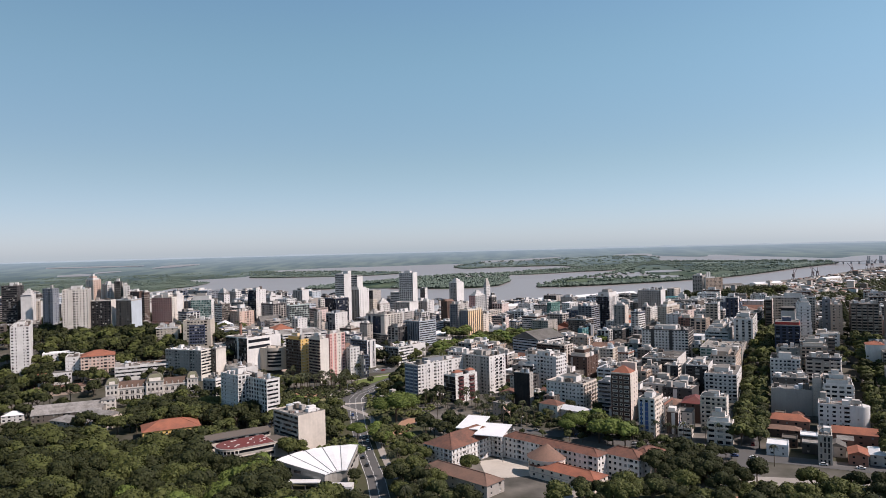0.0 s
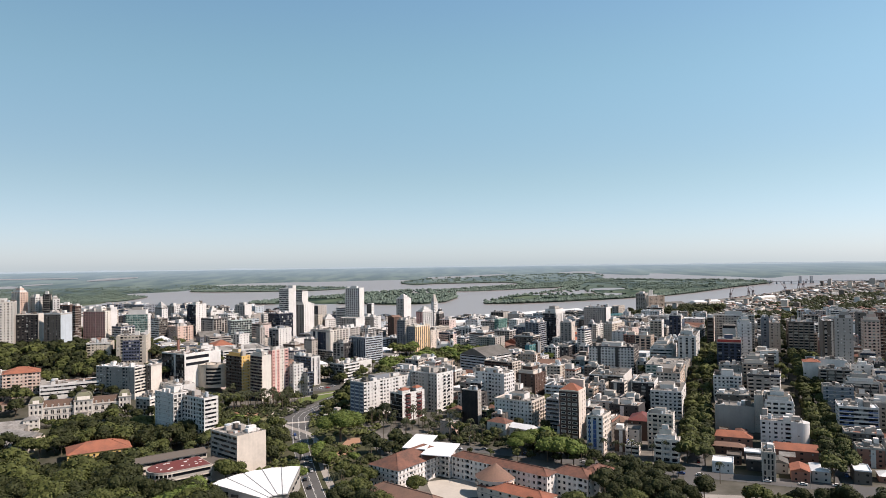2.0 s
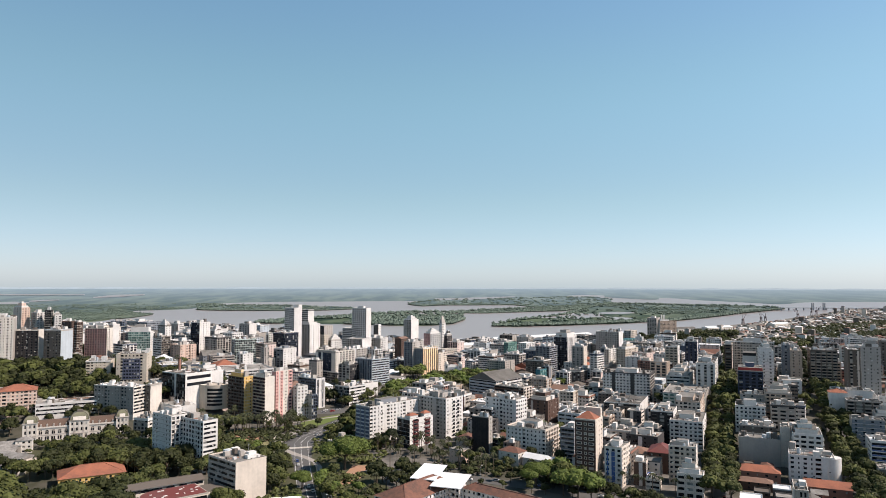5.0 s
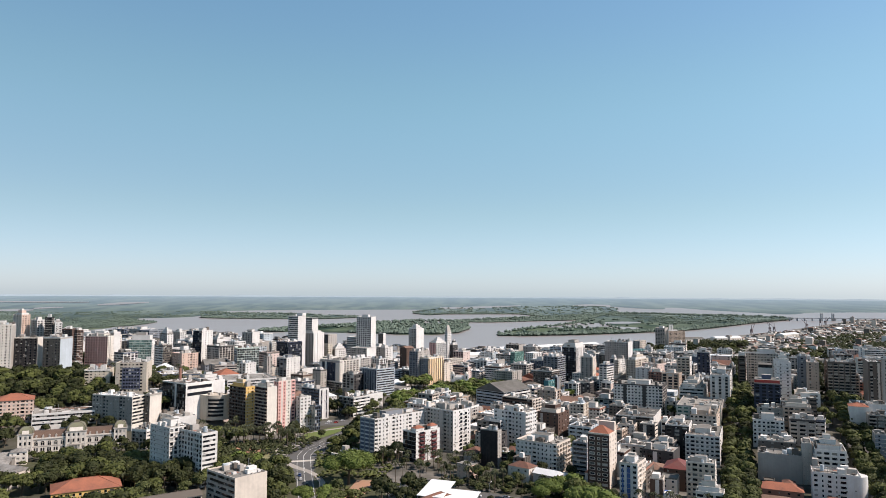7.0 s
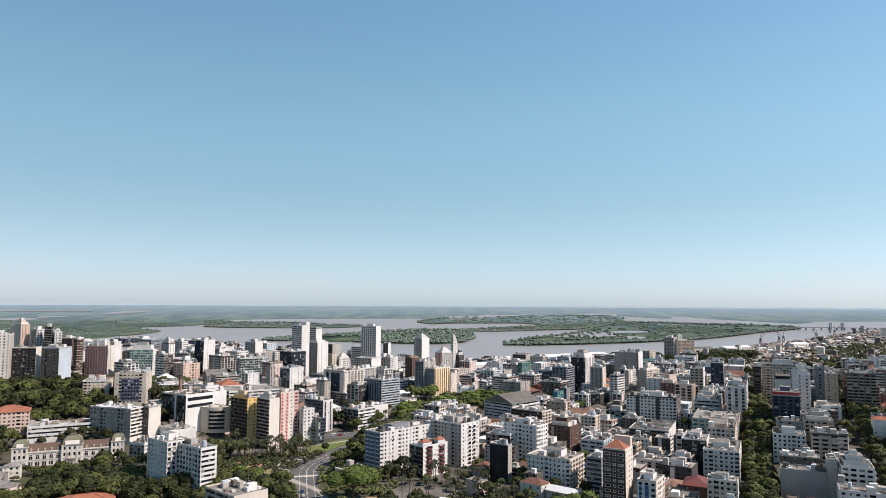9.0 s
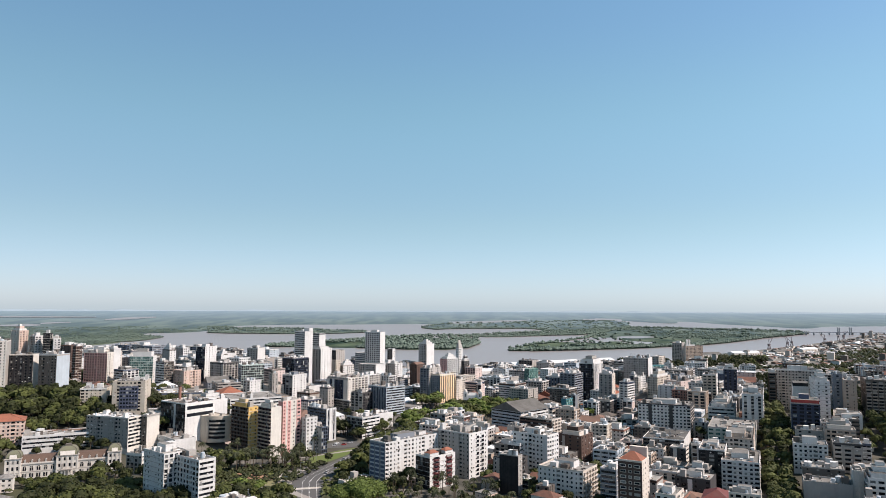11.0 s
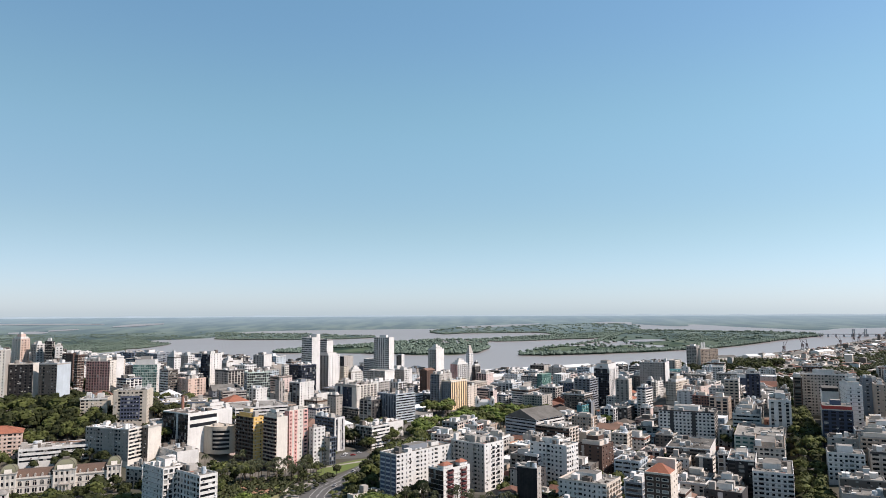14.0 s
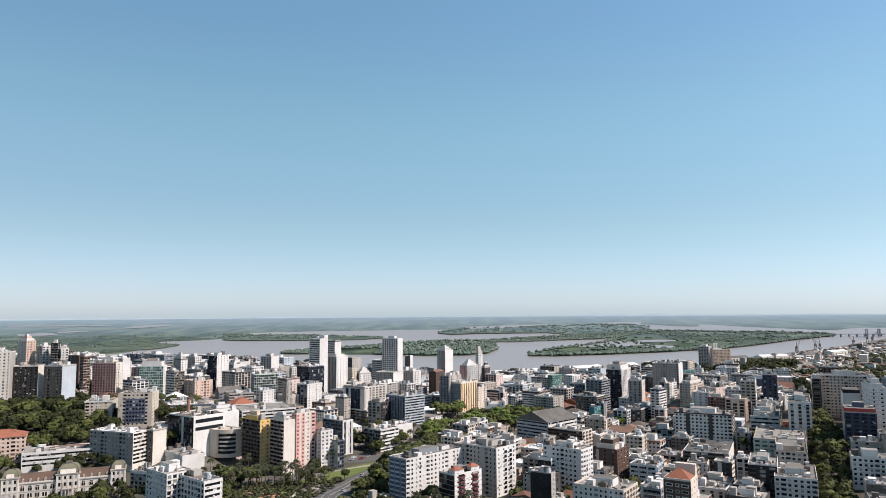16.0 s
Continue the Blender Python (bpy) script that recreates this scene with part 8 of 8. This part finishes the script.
avenue_trees(158, 398, 219, 539, 4.5, 7.5, (4, 4, 1, 0), 0.95, 1.35, 241)
avenue_trees(219, 539, 340, 796, 4.5, 8.0, (0, 4, 1), 0.9, 1.3, 41)
avenue_trees(340, 796, 478, 1100, 5.0, 14.0, (0, 5), 0.8, 1.1, 42)
avenue_trees(222, 360, 400, 726, 5.0, 7.5, (0, 4, 4, 1), 0.95, 1.35, 43)
avenue_trees(400, 726, 560, 1050, 5.0, 14.0, (0, 5), 0.8, 1.1, 44)
avenue_trees(-40, 470, 120, 398, 7.0, 12.0, (0, 4, 2), 0.5, 0.8, 45)
grove(520, 1450, 190, 40, 60, 60, (0, 0, 5), 1.0, 1.5, 46, 12.0)
grove(400, 1500, 40, 18, 60, 16, (0, 5), 1.0, 1.5, 47, 9.0)
grove(640, 1150, 150, 40, 65, 30, (0, 5, 1), 0.9, 1.2, 48, 12.0)
grove(330, 620, 110, 90, 30, 45, (0, 4, 1), 0.6, 0.95, 49, 9.0)
grove(90, 560, 110, 60, 40, 40, (0, 4, 1), 0.6, 0.95, 50, 8.0, 0.2)
grove(-150, 760, 120, 60, 80, 30, (0, 4, 1), 0.6, 0.95, 51, 9.0)


plant()


def shrubs(name, label, x, y, ax, ay, turn, count, seed, leaf):
    """Low bushes between the trees of one patch."""
    rng = random.Random(seed)
    spots, t = [], radians(90 - turn)
    while len(spots) < count:
        u, v = rng.uniform(-ax, ax), rng.uniform(-ay, ay)
        px, py = x + u * math.cos(t) - v * math.sin(t), y + u * math.sin(t) + v * math.cos(t)
        count -= 0.02
        if free(px, py, 1.0) and not on_street(px, py, 9):
            spots.append((px, py, 2.5))
    far_woods(name, label, spots, seed, LEAF[leaf], (1.2, 3.4))


shrubs("shrubs", "low green bushes beside the avenue", -72, 455, 34, 130, 98, 420, 301, 1)
shrubs("shrubs", "low dark bushes below the apartment towers", -140, 560, 55, 26, 75, 260, 302, 0)
shrubs("shrubs", "low bushes between the campus buildings", -210, 505, 75, 34, 70, 330, 303, 1)
shrubs("shrubs", "low bushes along the park edge", 170, 335, 95, 16, 112, 260, 304, 3)
shrubs("shrubs", "low bushes between houses and street", 60, 452, 60, 14, 118, 160, 305, 0)


def shore(line, each, spread, seed):
    rng = random.Random(seed)
    out = []
    for (x0, y0), (x1, y1) in zip(line, line[1:]):
        n = int(math.hypot(x1 - x0, y1 - y0) / each)
        out += [(x0 + (x1 - x0) * (i + rng.random()) / n, y0 + (y1 - y0) * (i + rng.random()) / n, spread * rng.uniform(0.3, 1.3)) for i in range(n)]
    return out


def over_ribbon(line, count, seed, edge=0.7):
    """Spots over an island given by its centre line and half widths, most of them near its shores."""
    rng = random.Random(seed)
    lengths = [math.hypot(b[0] - a[0], b[1] - a[1]) * (60 + a[2] + b[2]) for a, b in zip(line, line[1:])]
    out = []
    for _ in range(count):
        k = rng.choices(range(len(lengths)), lengths)[0]
        (x0, y0, w0), (x1, y1, w1) = line[k], line[k + 1]
        t = rng.random()
        c = Vector((x0 + (x1 - x0) * t, y0 + (y1 - y0) * t))
        w = (w0 + (w1 - w0) * t) * ((1 if rng.random() < 0.88 else -1) * (1 - rng.triangular(0.03, min(0.5, 70 / (w0 + w1)) + 0.03, 0.04)) if rng.random() < edge else rng.uniform(-0.9, 0.9))
        c -= c.normalized() * w
        out.append((c.x, c.y, 7.0))
    return out


def wet(x, y):
    """Whether a far spot lies in one of the waters beyond the islands."""
    for line in [RIVER, REACH] + [c for c, _ in CHANNELS]:
        for (x0, y0, w0), (x1, y1, w1) in zip(line, line[1:]):
            a0, a1, a = math.atan2(x0, y0), math.atan2(x1, y1), math.atan2(x, y)
            if min(a0, a1) <= a <= max(a0, a1) and a0 != a1:
                t = (a - a0) / (a1 - a0)
                r = math.hypot(x0 + (x1 - x0) * t, y0 + (y1 - y0) * t)
                if abs(math.hypot(x, y) - r) < w0 + (w1 - w0) * t + 25:
                    return True
    return False


def far_stands(count, seed):
    """Uneven stands of trees over the far plain, in random belts placed across the camera's view."""
    rng = random.Random(seed)
    out = []
    while len(out) < count:
        a, r = radians(rng.uniform(-36, 36)), rng.triangular(2350, 3500, 2600)
        belt = rng.randint(6, 40)
        for _ in range(belt):
            b, q = a + rng.gauss(0, 0.018), r + rng.gauss(0, 26)
            x, y = q * math.sin(b), q * math.cos(b)
            if not wet(x, y) and not (x > 350 and y < 0.95 * x + 1300):
                out.append((x, y, 9.0))
    return out


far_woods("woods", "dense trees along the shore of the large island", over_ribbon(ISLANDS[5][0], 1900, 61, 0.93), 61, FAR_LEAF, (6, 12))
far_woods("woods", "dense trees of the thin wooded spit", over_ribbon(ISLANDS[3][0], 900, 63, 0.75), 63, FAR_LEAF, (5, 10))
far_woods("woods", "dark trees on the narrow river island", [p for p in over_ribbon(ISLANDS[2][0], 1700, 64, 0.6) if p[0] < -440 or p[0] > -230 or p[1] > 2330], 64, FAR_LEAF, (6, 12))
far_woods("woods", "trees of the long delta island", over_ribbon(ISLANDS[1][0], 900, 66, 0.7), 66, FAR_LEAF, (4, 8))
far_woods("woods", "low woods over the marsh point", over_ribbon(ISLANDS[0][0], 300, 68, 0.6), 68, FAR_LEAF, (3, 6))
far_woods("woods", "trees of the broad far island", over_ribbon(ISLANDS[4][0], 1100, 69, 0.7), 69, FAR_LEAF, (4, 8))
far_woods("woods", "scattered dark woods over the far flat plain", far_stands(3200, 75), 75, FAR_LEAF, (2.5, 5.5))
far_woods("woods", "trees behind the quay warehouses", shore([(510, 1440), (600, 1560), (700, 1680)], 1.5, 45, 72) + shore([(620, 1350), (900, 1500), (1300, 1800)], 3.0, 45, 73) + shore([(500, 1420), (620, 1440)], 1.5, 45, 74) + shore([(900, 1640), (1200, 1900), (1500, 2150)], 3.0, 60, 76), 72, LEAF[0], (6, 12))


# ---- cars, lane lines and street furniture ----
def car_meshes():
    body = box(-2.1, -0.85, 0.35, 2.1, 0.85, 0.95, True)
    cab = [((-1.5, -0.8, 0.95), (1.1, -0.8, 0.95), (0.6, -0.68, 1.5), (-1.1, -0.68, 1.5)), ((1.1, 0.8, 0.95), (-1.5, 0.8, 0.95), (-1.1, 0.68, 1.5), (0.6, 0.68, 1.5)),
           ((1.1, -0.8, 0.95), (1.1, 0.8, 0.95), (0.6, 0.68, 1.5), (0.6, -0.68, 1.5)), ((-1.5, 0.8, 0.95), (-1.5, -0.8, 0.95), (-1.1, -0.68, 1.5), (-1.1, 0.68, 1.5))]
    top = [((-1.1, -0.68, 1.5), (0.6, -0.68, 1.5), (0.6, 0.68, 1.5), (-1.1, 0.68, 1.5))]
    wheel = []
    n = 10
    for i in range(n):
        a, b = 2 * math.pi * i / n, 2 * math.pi * (i + 1) / n
        p, q = (0.33 * math.cos(a), 0.33 * math.sin(a)), (0.33 * math.cos(b), 0.33 * math.sin(b))
        wheel += [((p[0], -0.1, p[1]), (q[0], -0.1, q[1]), (q[0], 0.1, q[1]), (p[0], 0.1, p[1])), ((0, -0.1, 0), (p[0], -0.1, p[1]), (q[0], -0.1, q[1]), (q[0], -0.1, q[1])), ((0, 0.1, 0), (p[0], 0.1, p[1]), (q[0], 0.1, q[1]), (q[0], 0.1, q[1]))]
    return body, cab, top, wheel


CAR = car_meshes()
CAR_GLASS = quads_mesh("cabin_glass", CAR[1], [GLASS_ONE])
CAR_WHEEL = quads_mesh("wheel", CAR[3], [RUBBER])
CAR_BODY = {n: (quads_mesh("body", CAR[0], [m]), quads_mesh("cabin_roof", CAR[2], [m])) for n, m in CAR_PAINT.items()}


def car(x, y, turn, colour):
    thing = tagged(new("car", None), f"small {colour} car on the street", "car", group="cars")
    thing.matrix_basis = pose(x, y, rise(x, y) + 0.14, 0, 0, turn)
    part("body", CAR_BODY[colour][0], thing)
    part("cabin_roof", CAR_BODY[colour][1], thing)
    part("cabin_glass", CAR_GLASS, thing)
    for wx in (-1.3, 1.3):
        for wy in (-0.8, 0.8):
            part("wheel", CAR_WHEEL, thing, m=pose(wx, wy, 0.33))


rng = random.Random(321)
for line, off, gap in ((((-57, 372), (-75, 444), (-88, 505)), 3, 14), (((-95, 548), (-87, 582), (-69, 648), (-60, 692), (-47, 727), (-19, 776)), 4, 26), (((-100, 666), (-80, 676)), 5, 5), (((156, 394), (198, 495), (219, 539), (325, 764)), 4, 22),
                       (((226, 367), (284, 493), (378, 680)), 4, 24), (((-40, 470), (20, 450), (70, 425), (120, 398), (180, 372), (240, 345)), 3, 17)):
    for a, b in zip(line, line[1:]):
        a, b = Vector(a), Vector(b)
        d = b - a
        s = Vector((d.y, -d.x)).normalized()
        for k in range(int(d.length / gap)):
            p = a + d * ((k + rng.uniform(0.1, 0.9)) / (d.length / gap)) + s * rng.choice((-off, off)) * rng.uniform(0.35, 1)
            car(p.x, p.y, math.degrees(math.atan2(d.y, d.x)), rng.choice(("white", "white", "silver", "black", "silver", "red", "blue")))


def lane_lines():
    line = [(-34, 270), (-52, 354), (-57, 372), (-65, 402), (-75, 444), (-84, 487), (-90, 518), (-95, 545), (-94, 562), (-87, 582), (-78, 610), (-69, 648), (-60, 692), (-47, 727), (-32, 748), (-19, 776)]
    for a, b in zip(line, line[1:]):
        a, b = Vector(a), Vector(b)
        d = b - a
        s = Vector((d.y, -d.x)).normalized()
        n = max(1, int(d.length / 9))
        for off, dash in ((-4.6, 8.9), (-0.2, 8.9), (0.2, 3.5), (4.6, 8.9)):
            for k in range(n):
                p, q = a + d * (k / n) + s * off, a + d * (k / n + dash / 9 / n) + s * off
                w = s * 0.10
                yield ((p.x - w.x, p.y - w.y, 0.1), (p.x + w.x, p.y + w.y, 0.1), (q.x + w.x, q.y + w.y, 0.1), (q.x - w.x, q.y - w.y, 0.1))


tagged(new("lane_marking", quads_mesh("lane_marking", list(lane_lines()), [PAINT])), "worn white lane lines on the avenue", "road marking", kind="structure")


def street_lamp(x, y, turn):
    thing = tagged(new("street_lamp", None), "tall grey steel street lamp with a curved arm", "street lamp", group="street lamps")
    thing.matrix_basis = pose(x, y, 0, 0, 0, turn)
    part("pole", quads_mesh("pole", tube(0.12, 0.08, 0, 9.5, 8), [METAL]), thing)
    part("arm", quads_mesh("arm", bar((0, 0, 9.4), (2.2, 0, 10.1), 0.1), [METAL]), thing)
    part("lamp_head", quads_mesh("lamp_head", box(1.9, -0.18, 9.98, 2.9, 0.18, 10.2, True), [PLASTER["white"]]), thing)


for x, y, turn in ((-51, 385, 180), (-68, 445, 180), (-79, 500, 180), (-104, 560, 0), (-100, 600, 0), (-60, 668, 180), (-46, 722, 180), (-3, 780, 180), (30, 438, 60), (80, 412, 60), (140, 380, 60), (200, 355, 60), (118, 352, 60), (95, 372, 60)):
    street_lamp(x, y, turn)
